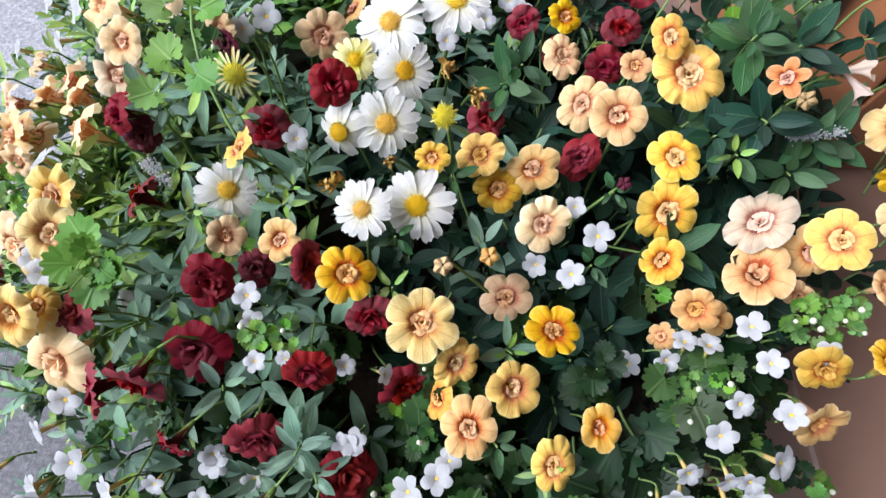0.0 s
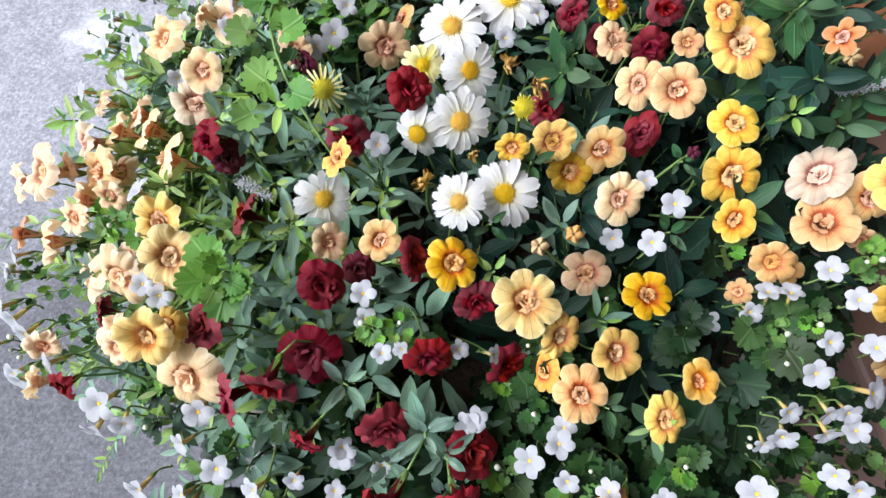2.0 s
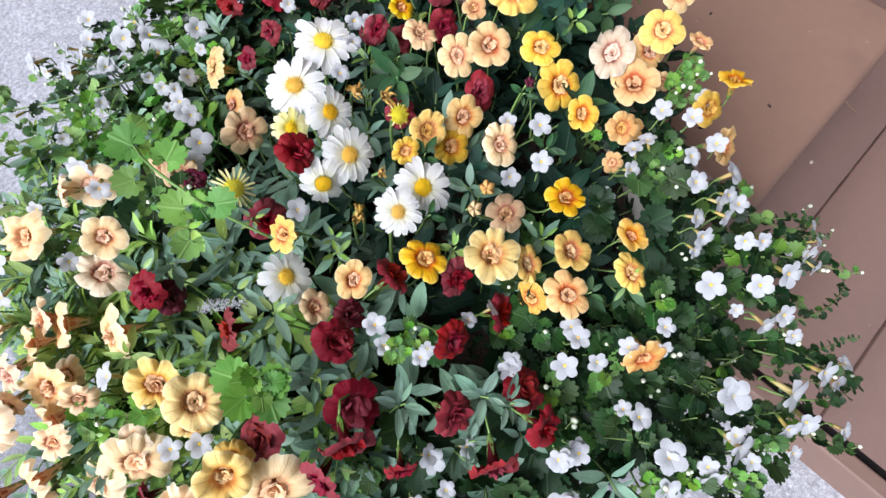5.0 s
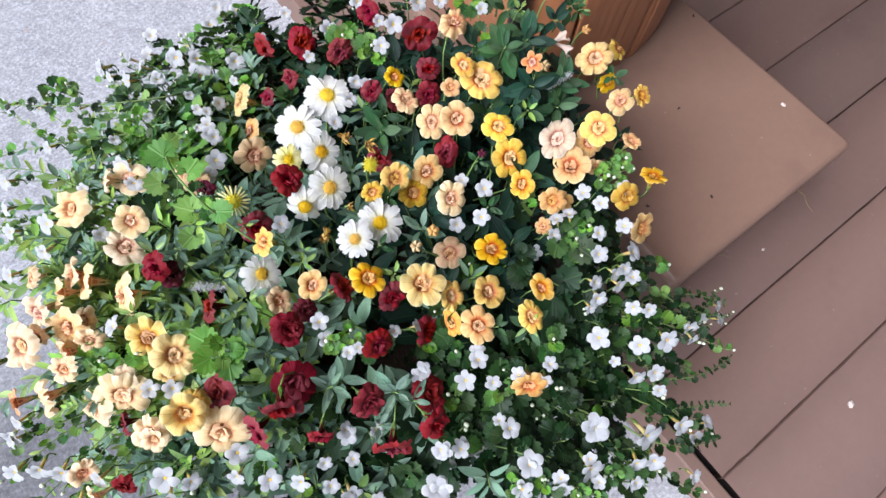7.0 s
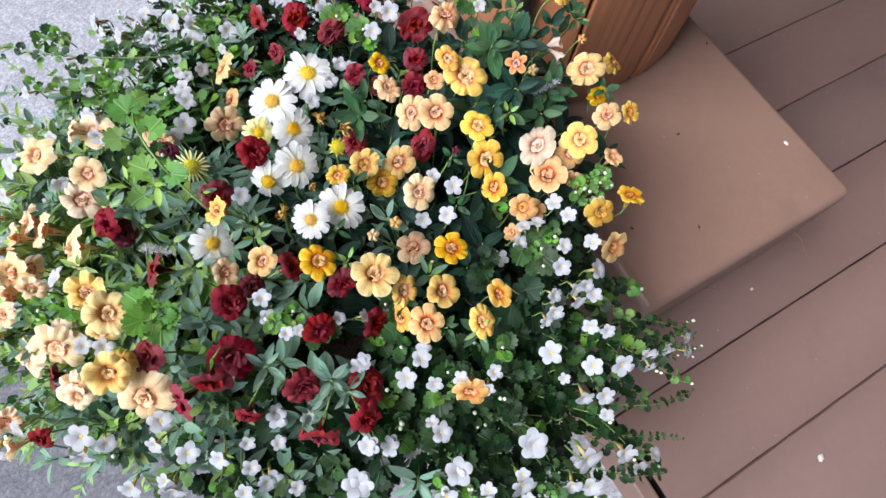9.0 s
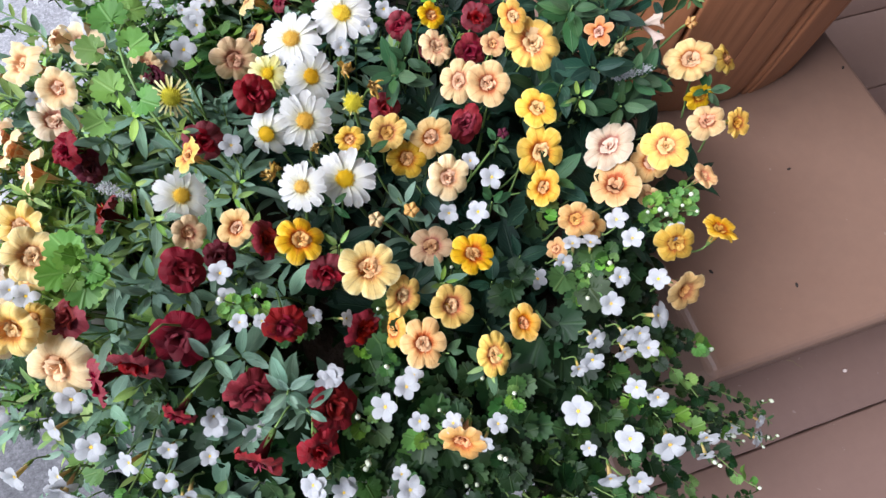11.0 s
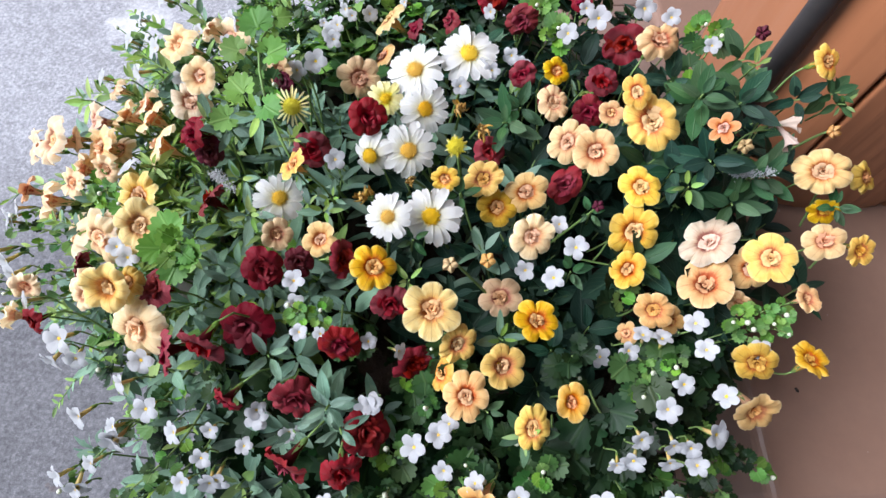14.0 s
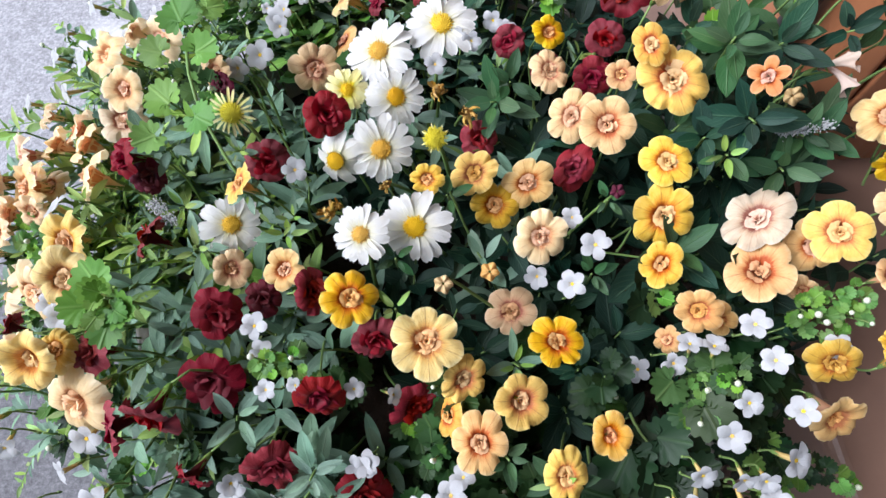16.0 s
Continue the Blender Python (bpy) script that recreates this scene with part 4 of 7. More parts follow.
def bud(plant, colour, place, facing, radius):
    """A flower still half closed: twisted petals in a calyx."""
    facing = Vector(facing).normalized()
    m = aim(Vector(place) - ROOTS[plant], facing, radius, place_rng.uniform(0, 6))
    fl = part("bud", BUDS[colour][place_rng.randrange(3)], plant, m, "half-open bud")
    part("calyx", SEPALS[place_rng.randrange(4)], fl, Matrix.LocRotScale((0, 0, -0.1), None, (1.3, 1.3, 0.8)))
    stem(plant, Vector(place) - facing * radius, facing, 0.001)


def star(plant, place, facing, radius):
    """A small white five-lobed flower on a pale tube."""
    rng = place_rng
    facing = Vector(facing).normalized()
    k = rng.randrange(8)
    m = aim(Vector(place) - ROOTS[plant], facing, radius, rng.uniform(-0.5, 0.5) + rng.choice((0, 0, 3.14)))
    fl = part("flower", BACOPA[k], plant, m)
    part("throat", BACOPA_THROAT, fl, None, "yellow throat")
    part("tube", BACOPA_TUBE, fl)
    part("calyx", BACOPA_CALYX[k % 3], fl)
    stem(plant, Vector(place) - facing * radius * 1.2, facing, 0.0006, 0.012)
    return fl


def bacopa_bud(plant, place, facing, size):
    """A closed white bud the size of a seed in a small green cup."""
    facing = Vector(facing).normalized()
    m = aim(Vector(place) - ROOTS[plant], facing, size, place_rng.uniform(0, 6))
    fl = part("bud", BACOPA_BUD, plant, m)
    part("calyx", BACOPA_BUD_CUP, fl)


def marguerite(plant, place, facing, radius, petals=16, rays="petal_daisy", disc=None, narrow=False, droop=0.0):
    """A daisy: a disc of florets, a green cup and separate strap petals in two rows."""
    rng = place_rng
    facing = Vector(facing).normalized()
    m = aim(Vector(place) - ROOTS[plant], facing, radius, rng.uniform(0, 6))
    fl = part("flower", disc or DISCS[rng.randrange(3)], plant, m)
    part("calyx", DAISY_CUP, fl)
    pool = NARROW if narrow else RAYS[rays]
    for k in range(petals):
        a = 2 * math.pi * (k + rng.uniform(-0.22, 0.22)) / petals
        s = rng.uniform(0.86, 1.04)
        rot = Euler((rng.uniform(-0.15, 0.15), rng.uniform(-0.06, 0.14) + droop, a))
        part("petal", pool[rng.randrange(len(pool))], fl, Matrix.LocRotScale((0, 0, 0.012 * (k % 2)), rot, (s, s * rng.uniform(0.9, 1.15), s)))
    stem(plant, Vector(place) - facing * radius * 0.3, facing, 0.0014, 0.09)
    return fl


def dried(plant, place, facing, radius):
    """A withered brown daisy head with shrunken petals."""
    rng = place_rng
    fl = part("dried_flower", with_material(DISCS[0], DRIED), plant, aim(Vector(place) - ROOTS[plant], facing, radius, 1.0), "withered brown flower head")
    for k in range(17):
        me = CURLED[rng.randrange(4)]
        rot = Euler((rng.uniform(-1.2, 1.2), rng.uniform(-1.2, 0.2), 2 * math.pi * k / 17 + rng.uniform(-0.4, 0.4)))
        s = rng.uniform(0.6, 1.05)
        part("petal", me, fl, Matrix.LocRotScale((0, 0, 0.02), rot, (s, s, s)))
    stem(plant, Vector(place) - Vector(facing).normalized() * radius * 0.3, Vector(facing).normalized(), 0.0012, 0.08)


def wilted(plant, place, facing, radius):
    """A faded, folded trumpet hanging from its calyx."""
    facing = Vector(facing).normalized()
    m = aim(Vector(place) - ROOTS[plant], facing, radius, place_rng.uniform(0, 6))
    fl = part("wilted_flower", WILT_MESH, plant, m, "faded and folded trumpet flower")
    part("calyx", SEPALS[place_rng.randrange(4)], fl, Matrix.Translation((0, 0, -0.55)))
    stem(plant, Vector(place) - facing * radius * 1.7, facing, 0.0008)


def fluff(plant, place, along, length, wide):
    """A grey wad of dry down caught between the leaves."""
    rng = place_rng
    along = Vector(along).normalized()
    pieces = []
    for k in range(420):
        p = along * length * rng.uniform(-0.5, 0.5) + Vector((rng.gauss(0, 1), rng.gauss(0, 1), rng.gauss(0, 0.6))) * wide * 0.30
        d = Vector((rng.uniform(-1, 1), rng.uniform(-1, 1), rng.uniform(-1, 1))).normalized() * rng.uniform(0.0006, 0.0016)
        pieces.append(tube([p - d * 0.5, p, p + d * 0.5], [0.00015, rng.uniform(0.0002, 0.0005), 0.00015], 4))
    V, F, U = merge(pieces)
    part("fluff", mesh_from("fluff", V, F, U, [DOWN]), plant, Matrix.Translation(Vector(place) - ROOTS[plant]), "wad of grey dry down", "stuff")


def leaf(plant, kind, place, along, up, length):
    """Notes a leaf: place of its stalk, the way it points, its upper side, its length."""
    x = Vector(along).normalized()
    z = Vector(up) - x * Vector(up).dot(x)
    z = z.normalized() if z.length > 1e-4 else x.orthogonal().normalized()
    y = z.cross(x)
    m = Matrix((x, y, z)).transposed().to_4x4()
    LEAVES[plant].append((kind, place_rng.randrange(8), Matrix.Translation(Vector(place) - ROOTS[plant]) @ m @ Matrix.Diagonal((length, length, length, 1))))


def sprig(plant, kind, place, facing, size, pairs=4, tip=None, steep=0.9):
    """The end of a shoot seen from its tip: crossed pairs of leaves, smaller towards the tip."""
    rng = place_rng
    n = Vector(facing).normalized()
    a0 = n.orthogonal().normalized()
    b0 = n.cross(a0)
    turn = rng.uniform(0, 3.14)
    for k in range(pairs):
        f = 1 - k / pairs
        for half in (0, math.pi):
            loose = 0.9 if kind.startswith("round") else 0.3
            w = turn + half + k * 1.57 + rng.uniform(-loose, loose)
            side = a0 * math.cos(w) + b0 * math.sin(w)
            rise = 0.15 + steep * (1 - f) + rng.uniform(-0.12, 0.12)
            L = size * (0.35 + 0.65 * f) * rng.uniform(0.85, 1.1)
            at = Vector(place) - n * size * 0.55 * f + (a0 * rng.uniform(-1, 1) + b0 * rng.uniform(-1, 1)) * size * 0.35 * (loose - 0.2)
            leaf(plant, tip if tip and k >= pairs - 2 else kind, at + side * 0.002, side + n * rise, n - side * 0.4, L)
    if plant in (bacopa, bacopa_back) and size < 0.019:
        TIPS.append((plant, Vector(place) + n * 0.003, n.copy()))
    foot = Vector(place) - n * size * 0.6
    STEMS[plant].append(tube([Vector(place), foot, foot - n * 0.02 + Vector((0, 0, -0.02))], [0.0005, 0.0007, 0.0008], 5))


def trail(plant, start, end, sag, size, count, kind="round", tip="round_young"):
    """A trailing shoot with pairs of leaves along it; kind may be a list to pick from."""
    rng = place_rng
    start, end = Vector(start), Vector(end)
    side = (end - start).cross(Vector((0, 0, 1)))
    bow = rng.uniform(0.10, 0.28) * rng.choice((-1, 1))
    up = Vector((0, 0, sag + 0.12 * (end - start).length))
    pts = bezier(start, start.lerp(end, 0.3) + up + side * bow, start.lerp(end, 0.72) + up * 0.8 + side * bow * rng.uniform(-0.5, 1), end, 14)
    (STEMS if plant is apricot else TWIGS)[plant].append(tube(pts, [0.0009 - 0.00004 * i for i in range(15)], 5))
    if plant in (bacopa, bacopa_back):
        TIPS.append((plant, pts[-1].copy(), (pts[-1] - pts[-3]).normalized()))
    for k in range(count):
        f = 0.10 + 0.90 * (k // 2 + rng.uniform(0.3, 0.7)) / (count / 2 + 0.5)
        f = min(f, 1.0)
        i = min(int(f * 14), 13)
        p = pts[i].lerp(pts[i + 1], f * 14 - i)
        d = (pts[i + 1] - pts[i]).normalized()
        s = d.cross(Vector((0, 0, 1)))
        s = (s.normalized() if s.length > 1e-3 else Vector((1, 0, 0))) * (1 if k % 2 else -1)
        L = size * (1.2 - 0.6 * f) * rng.uniform(0.75, 1.2)
        pick = kind if isinstance(kind, str) else rng.choice(kind)
        leaf(plant, tip if f > 0.85 else pick, p, s + d * rng.uniform(0.3, 1.7) + Vector((0, 0, rng.uniform(-0.4, 1.0))), Vector((rng.uniform(-0.8, 0.8), rng.uniform(-0.8, 0.8), 1)), L)


def mound(x, y):
    """Height of the top of the greenery."""
    q = ((x - 0.02) / 0.30) ** 2 + ((y - 0.20) / 0.33) ** 2
    rise = 0.034 * math.exp(-((x - 0.23) / 0.11) ** 2 - ((y - 0.20) / 0.10) ** 2)
    return 0.503 - 0.050 * q - 0.12 * max(q - 0.8, 0) + rise


# ---------------------------------------------------------------- flowers, one by one
bloom(yellow, "yellow", (0.106, 0.269, 0.517), (0.32, -0.48, 0.82), 0.0118)
bloom(yellow, "yellow", (0.146, 0.223, 0.550), (-0.31, -0.48, 0.82), 0.0117)
bloom(yellow, "yellow", (0.158, 0.211, 0.535), (-0.33, -0.50, 0.80), 0.0200)
bloom(yellow, "yellow", (0.153, 0.177, 0.511), (-0.28, -0.41, 0.87), 0.0154)
bloom(yellow, "yellow", (0.149, 0.153, 0.494), (-0.33, -0.49, 0.81), 0.0180)
bloom(yellow, "yellow", (0.141, 0.126, 0.494), (-0.33, -0.36, 0.87), 0.0130)
bloom(yellow, "yellow", (0.225, 0.124, 0.511), (-0.53, -0.27, 0.80), 0.0169)
bloom(yellow, "yellow", (0.078, 0.091, 0.502), (0.13, -0.28, 0.95), 0.0151)
bloom(apricot, "yellow", (-0.020, 0.122, 0.521), (0.30, -0.23, 0.93), 0.0147)
bloom(yellow, "yellow", (0.029, 0.081, 0.493), (0.29, -0.53, 0.79), 0.0140)
bloom(yellow, "yellow", (0.056, 0.067, 0.490), (0.26, -0.31, 0.91), 0.0154)
bloom(yellow, "yellow", (0.019, 0.066, 0.479), (-0.69, -0.03, 0.72), 0.0119)
bloom(yellow, "yellow", (0.071, 0.030, 0.491), (-0.10, -0.42, 0.90), 0.0150)
bloom(apricot, "yellow", (-0.068, 0.184, 0.538), (-0.61, 0.14, 0.78), 0.0114)
bloom(yellow, "yellow", (0.274, 0.245, 0.548), (0.37, -0.40, 0.84), 0.0133)
bloom(yellow, "apricot", (0.103, 0.247, 0.510), (0.15, -0.39, 0.91), 0.0138)
bloom(yellow, "apricot", (0.111, 0.218, 0.505), (-0.31, -0.48, 0.82), 0.0152)
bloom(yellow, "apricot", (0.126, 0.202, 0.515), (-0.31, -0.45, 0.84), 0.0176)
bloom(yellow, "apricot", (0.080, 0.183, 0.498), (-0.16, -0.54, 0.83), 0.0170)
bloom(yellow, "apricot", (0.192, 0.116, 0.488), (-0.30, 0.12, 0.95), 0.0194)
bloom(yellow, "apricot", (0.224, 0.126, 0.489), (-0.34, -0.51, 0.79), 0.0155)
bloom(yellow, "apricot", (0.062, 0.122, 0.457), (0.00, -0.20, 0.98), 0.0174)
bloom(yellow, "apricot", (0.033, 0.050, 0.489), (-0.07, -0.22, 0.97), 0.0161)
bloom(apricot, "apricot", (-0.055, 0.147, 0.508), (-0.29, -0.35, 0.89), 0.0142)
bloom(apricot, "apricot", (-0.083, 0.151, 0.510), (0.41, -0.60, 0.69), 0.0116)
bloom(apricot, "apricot", (-0.034, 0.274, 0.509), (0.14, -0.76, 0.64), 0.0165)
bloom(yellow, "apricot", (0.216, 0.105, 0.479), (-0.28, -0.74, 0.62), 0.0095)
bloom(apricot, "apricot", (-0.020, 0.320, 0.479), (-0.62, 0.14, 0.77), 0.0135)
bloom(apricot, "apricot", (-0.084, 0.261, 0.532), (-0.47, -0.56, 0.68), 0.0116)
bloom(yellow, "apricot", (0.169, 0.266, 0.547), (0.22, -0.16, 0.96), 0.0178)
bloom(yellow, "apricot", (0.270, 0.181, 0.518), (-0.35, -0.39, 0.85), 0.0190)
bloom(yellow, "apricot", (0.264, 0.136, 0.508), (-0.20, -0.21, 0.96), 0.0157)
bloom(yellow, "orange", (0.138, 0.228, 0.522), (-0.27, -0.54, 0.80), 0.0094)
bloom(yellow, "orange", (0.155, 0.100, 0.489), (-0.27, -0.50, 0.83), 0.0134)
bloom(yellow, "orange", (0.168, 0.097, 0.477), (-0.18, -0.62, 0.77), 0.0119)
bloom(yellow, "orange", (0.143, 0.091, 0.466), (-0.60, -0.20, 0.77), 0.0091)
bloom(yellow, "orange", (0.098, 0.046, 0.479), (0.14, -0.32, 0.94), 0.0123)
bloom(apricot, "peach", (-0.140, 0.310, 0.522), (-0.83, 0.45, 0.33), 0.0121)
bloom(apricot, "peach", (-0.200, 0.274, 0.467), (-0.77, 0.30, 0.56), 0.0143)
bloom(apricot, "peach", (-0.238, 0.174, 0.467), (-0.84, -0.21, 0.51), 0.0156)
bloom(apricot, "peach", (-0.088, 0.271, 0.536), (-0.78, -0.18, 0.60), 0.0092)
bloom(yellow, "orange", (0.250, 0.102, 0.495), (0.28, -0.13, 0.95), 0.0103)
bloom(yellow, "orange", (0.225, 0.041, 0.449), (0.12, -0.72, 0.66), 0.0170)
bloom(yellow, "orange", (0.039, -0.009, 0.476), (-0.55, -0.68, 0.48), 0.0155)
bloom(yellow, "pink", (0.185, 0.184, 0.565), (-0.53, -0.50, 0.68), 0.0106)
bloom(yellow, "peach", (0.081, 0.150, 0.497), (0.08, -0.55, 0.83), 0.0165)
bloom(apricot, "pink", (-0.285, 0.215, 0.464), (-0.86, 0.08, 0.50), 0.0109)
bloom(apricot, "straw", (-0.166, 0.117, 0.518), (0.05, -0.00, 1.00), 0.0125)
bloom(yellow, "gold", (0.051, 0.189, 0.506), (-0.30, -0.49, 0.82), 0.0147)
bloom(yellow, "gold", (0.060, 0.176, 0.490), (-0.05, -0.60, 0.80), 0.0152)
bloom(yellow, "gold", (0.025, 0.183, 0.518), (-0.31, -0.58, 0.76), 0.0108)
bloom(yellow, "gold", (0.307, 0.183, 0.505), (0.60, -0.31, 0.74), 0.0150)
bloom(yellow, "gold", (0.284, 0.129, 0.508), (0.10, -0.63, 0.77), 0.0113)
bloom(yellow, "gold", (0.246, 0.065, 0.488), (0.25, 0.25, 0.94), 0.0135)
bloom(yellow, "gold", (0.214, 0.065, 0.486), (-0.22, -0.79, 0.57), 0.0160)
bloom(yellow, "gold", (0.280, 0.164, 0.495), (-0.29, -0.85, 0.43), 0.0112)
bloom(yellow, "cream", (0.197, 0.143, 0.495), (-0.45, 0.00, 0.89), 0.0200)
bloom(apricot, "cream", (-0.157, 0.265, 0.497), (0.08, -0.24, 0.97), 0.0139)
bloom(apricot, "cream", (-0.241, 0.270, 0.470), (-0.77, -0.29, 0.56), 0.0136)
bloom(apricot, "cream", (-0.214, 0.239, 0.477), (-0.10, -0.30, 0.95), 0.0112)
bloom(apricot, "cream", (-0.205, 0.175, 0.480), (-0.45, -0.19, 0.87), 0.0111)
bloom(apricot, "cream", (-0.222, 0.222, 0.480), (-0.61, -0.20, 0.77), 0.0106)
bud(yellow, "orange", (0.051, 0.135, 0.494), (-0.07, -0.32, 0.95), 0.0068)
bud(yellow, "orange", (0.284, 0.210, 0.520), (-0.13, -0.54, 0.83), 0.0060)
bud(yellow, "apricot", (0.026, 0.125, 0.515), (-0.03, -0.58, 0.82), 0.0065)
bud(yellow, "apricot", (0.217, 0.195, 0.529), (-0.22, -0.65, 0.73), 0.0066)
bloom(yellow, "straw", (0.014, 0.099, 0.507), (0.10, -0.16, 0.98), 0.0191)
bloom(apricot, "straw", (-0.171, 0.178, 0.514), (-0.17, -0.45, 0.88), 0.0158)
bloom(apricot, "straw", (-0.160, 0.151, 0.527), (0.08, -0.42, 0.91), 0.0161)
bloom(apricot, "straw", (-0.172, 0.113, 0.525), (-0.14, -0.57, 0.81), 0.0155)
bloom(apricot, "straw", (-0.172, 0.148, 0.511), (-0.24, -0.68, 0.69), 0.0111)
bloom(apricot, "straw", (-0.013, 0.340, 0.498), (-0.70, 0.24, 0.67), 0.0163)
bloom(red, "red", (-0.025, 0.227, 0.526), (0.30, -0.55, 0.78), 0.0143)
bloom(red, "red", (-0.065, 0.216, 0.505), (0.03, -0.65, 0.76), 0.0150)
bloom(red, "red", (-0.088, 0.125, 0.515), (0.22, -0.59, 0.77), 0.0145)
bloom(red, "red", (-0.039, 0.129, 0.518), (0.77, -0.26, 0.58), 0.0130)
bloom(red, "red", (-0.041, 0.079, 0.505), (0.06, -0.85, 0.52), 0.0142)
bloom(red, "red", (0.001, 0.074, 0.471), (0.47, -0.62, 0.63), 0.0142)
bloom(red, "red", (-0.011, 0.104, 0.505), (0.09, -0.72, 0.69), 0.0129)
bloom(red, "red", (-0.069, 0.051, 0.491), (0.15, -0.79, 0.59), 0.0157)
bloom(red, "red", (-0.027, 0.032, 0.479), (0.41, -0.38, 0.83), 0.0167)
bloom(red, "red", (0.109, 0.193, 0.488), (-0.24, -0.40, 0.88), 0.0149)
bloom(red, "red", (0.133, 0.252, 0.491), (-0.27, -0.73, 0.63), 0.0142)
bloom(red, "red", (0.089, 0.286, 0.491), (-0.23, -0.65, 0.72), 0.0100)
bloom(red, "red", (0.058, 0.223, 0.486), (-0.08, -0.58, 0.81), 0.0131)
bloom(red, "red", (0.109, 0.273, 0.480), (-0.20, -0.64, 0.74), 0.0119)
bloom(red, "red", (-0.150, 0.115, 0.516), (-0.41, -0.17, 0.90), 0.0141)
bloom(red, "red", (-0.122, 0.080, 0.510), (-0.43, -0.87, 0.23), 0.0153)
bloom(red, "red", (-0.146, 0.080, 0.500), (-0.81, -0.33, 0.48), 0.0153)
bloom(red, "red", (-0.125, 0.173, 0.517), (-0.77, 0.37, 0.53), 0.0136)
bloom(red, "red", (-0.144, 0.225, 0.516), (-0.60, -0.32, 0.74), 0.0144)
bloom(red, "red", (-0.107, 0.100, 0.478), (0.02, -0.72, 0.69), 0.0190)
bloom(red, "red", (-0.039, 0.009, 0.494), (0.13, -0.82, 0.55), 0.0144)
bloom(red, "red", (-0.074, 0.015, 0.484), (-0.64, -0.77, 0.10), 0.0160)
bloom(red, "red", (-0.111, 0.052, 0.487), (-0.57, -0.78, 0.24), 0.0120)
bloom(red, "red", (-0.219, 0.145, 0.485), (-0.87, 0.29, 0.39), 0.0098)
bloom(red, "red", (-0.235, 0.103, 0.492), (-0.55, -0.65, 0.52), 0.0101)
bloom(red, "red", (0.072, 0.379, 0.484), (-0.18, -0.70, 0.69), 0.0180)
bloom(red, "red", (0.041, 0.409, 0.472), (-0.91, -0.09, 0.40), 0.0145)
bloom(red, "red", (0.090, 0.337, 0.497), (-0.43, -0.83, 0.34), 0.0155)
bloom(red, "red", (0.172, 0.321, 0.485), (-0.45, -0.55, 0.71), 0.0185)
bloom(red, "red", (0.034, 0.333, 0.501), (-0.86, -0.20, 0.48), 0.0104)
bloom(red, "red", (0.144, 0.368, 0.491), (-0.69, -0.33, 0.65), 0.0129)
bloom(red, "red", (0.083, 0.270, 0.513), (-0.42, -0.67, 0.62), 0.0118)
bloom(red, "red", (0.007, 0.325, 0.503), (-0.79, -0.03, 0.61), 0.0097)
bloom(red, "red", (0.138, 0.259, 0.516), (-0.33, -0.73, 0.60), 0.0114)
bloom(red, "plum", (-0.070, 0.136, 0.499), (0.19, -0.54, 0.82), 0.0119)
bloom(red, "plum", (-0.138, 0.221, 0.499), (0.12, -0.77, 0.63), 0.0127)
bloom(red, "plum", (-0.081, 0.253, 0.532), (-0.21, -0.76, 0.62), 0.0078)
bud(red, "plum", (0.122, 0.162, 0.514), (-0.26, -0.41, 0.87), 0.0050)
bud(red, "plum", (0.262, 0.301, 0.515), (-0.19, -0.60, 0.78), 0.0073)
bloom(apricot, "peach", (-0.178, 0.328, 0.488), (-0.59, -0.16, 0.79), 0.0174)
bloom(apricot, "peach", (-0.139, 0.263, 0.527), (-0.22, -0.52, 0.82), 0.0143)
bloom(apricot, "peach", (-0.126, 0.303, 0.519), (-0.26, -0.58, 0.77), 0.0158)
bloom(apricot, "peach", (-0.176, 0.229, 0.496), (-0.80, 0.19, 0.57), 0.0167)
bloom(apricot, "peach", (-0.252, 0.238, 0.492), (-0.57, -0.27, 0.78), 0.0167)
bloom(apricot, "peach", (-0.265, 0.204, 0.466), (-0.90, -0.09, 0.43), 0.0141)
bloom(apricot, "peach", (-0.207, 0.286, 0.469), (-0.67, 0.22, 0.71), 0.0133)
bloom(apricot, "peach", (-0.221, 0.277, 0.467), (-0.84, 0.28, 0.47), 0.0131)
bloom(apricot, "peach", (-0.222, 0.235, 0.487), (-0.54, -0.27, 0.80), 0.0147)
bloom(apricot, "peach", (-0.231, 0.217, 0.485), (-0.91, 0.01, 0.42), 0.0118)
bloom(apricot, "peach", (-0.212, 0.215, 0.490), (-0.18, -0.69, 0.70), 0.0104)
bloom(apricot, "peach", (-0.213, 0.167, 0.479), (-0.33, -0.68, 0.66), 0.0165)
bloom(apricot, "peach", (-0.163, 0.094, 0.503), (-0.34, -0.60, 0.72), 0.0181)
bloom(apricot, "peach", (-0.205, 0.126, 0.490), (-0.25, -0.57, 0.79), 0.0127)
bloom(apricot, "peach", (-0.313, 0.278, 0.427), (-0.81, -0.07, 0.58), 0.0147)
bloom(apricot, "peach", (-0.263, 0.137, 0.469), (0.13, -0.85, 0.52), 0.0106)
bloom(apricot, "peach", (-0.257, 0.112, 0.479), (-0.92, -0.07, 0.39), 0.0097)
bloom(apricot, "peach", (-0.244, 0.244, 0.485), (-0.71, -0.35, 0.62), 0.0089)
bloom(apricot, "peach", (-0.239, 0.209, 0.482), (-0.38, -0.49, 0.78), 0.0102)
bloom(apricot, "peach", (-0.236, 0.307, 0.463), (-0.76, 0.01, 0.65), 0.0101)
bloom(apricot, "peach", (-0.203, 0.119, 0.495), (-0.52, -0.47, 0.72), 0.0113)
bloom(apricot, "peach", (-0.228, 0.248, 0.474), (-0.40, 0.02, 0.91), 0.0125)
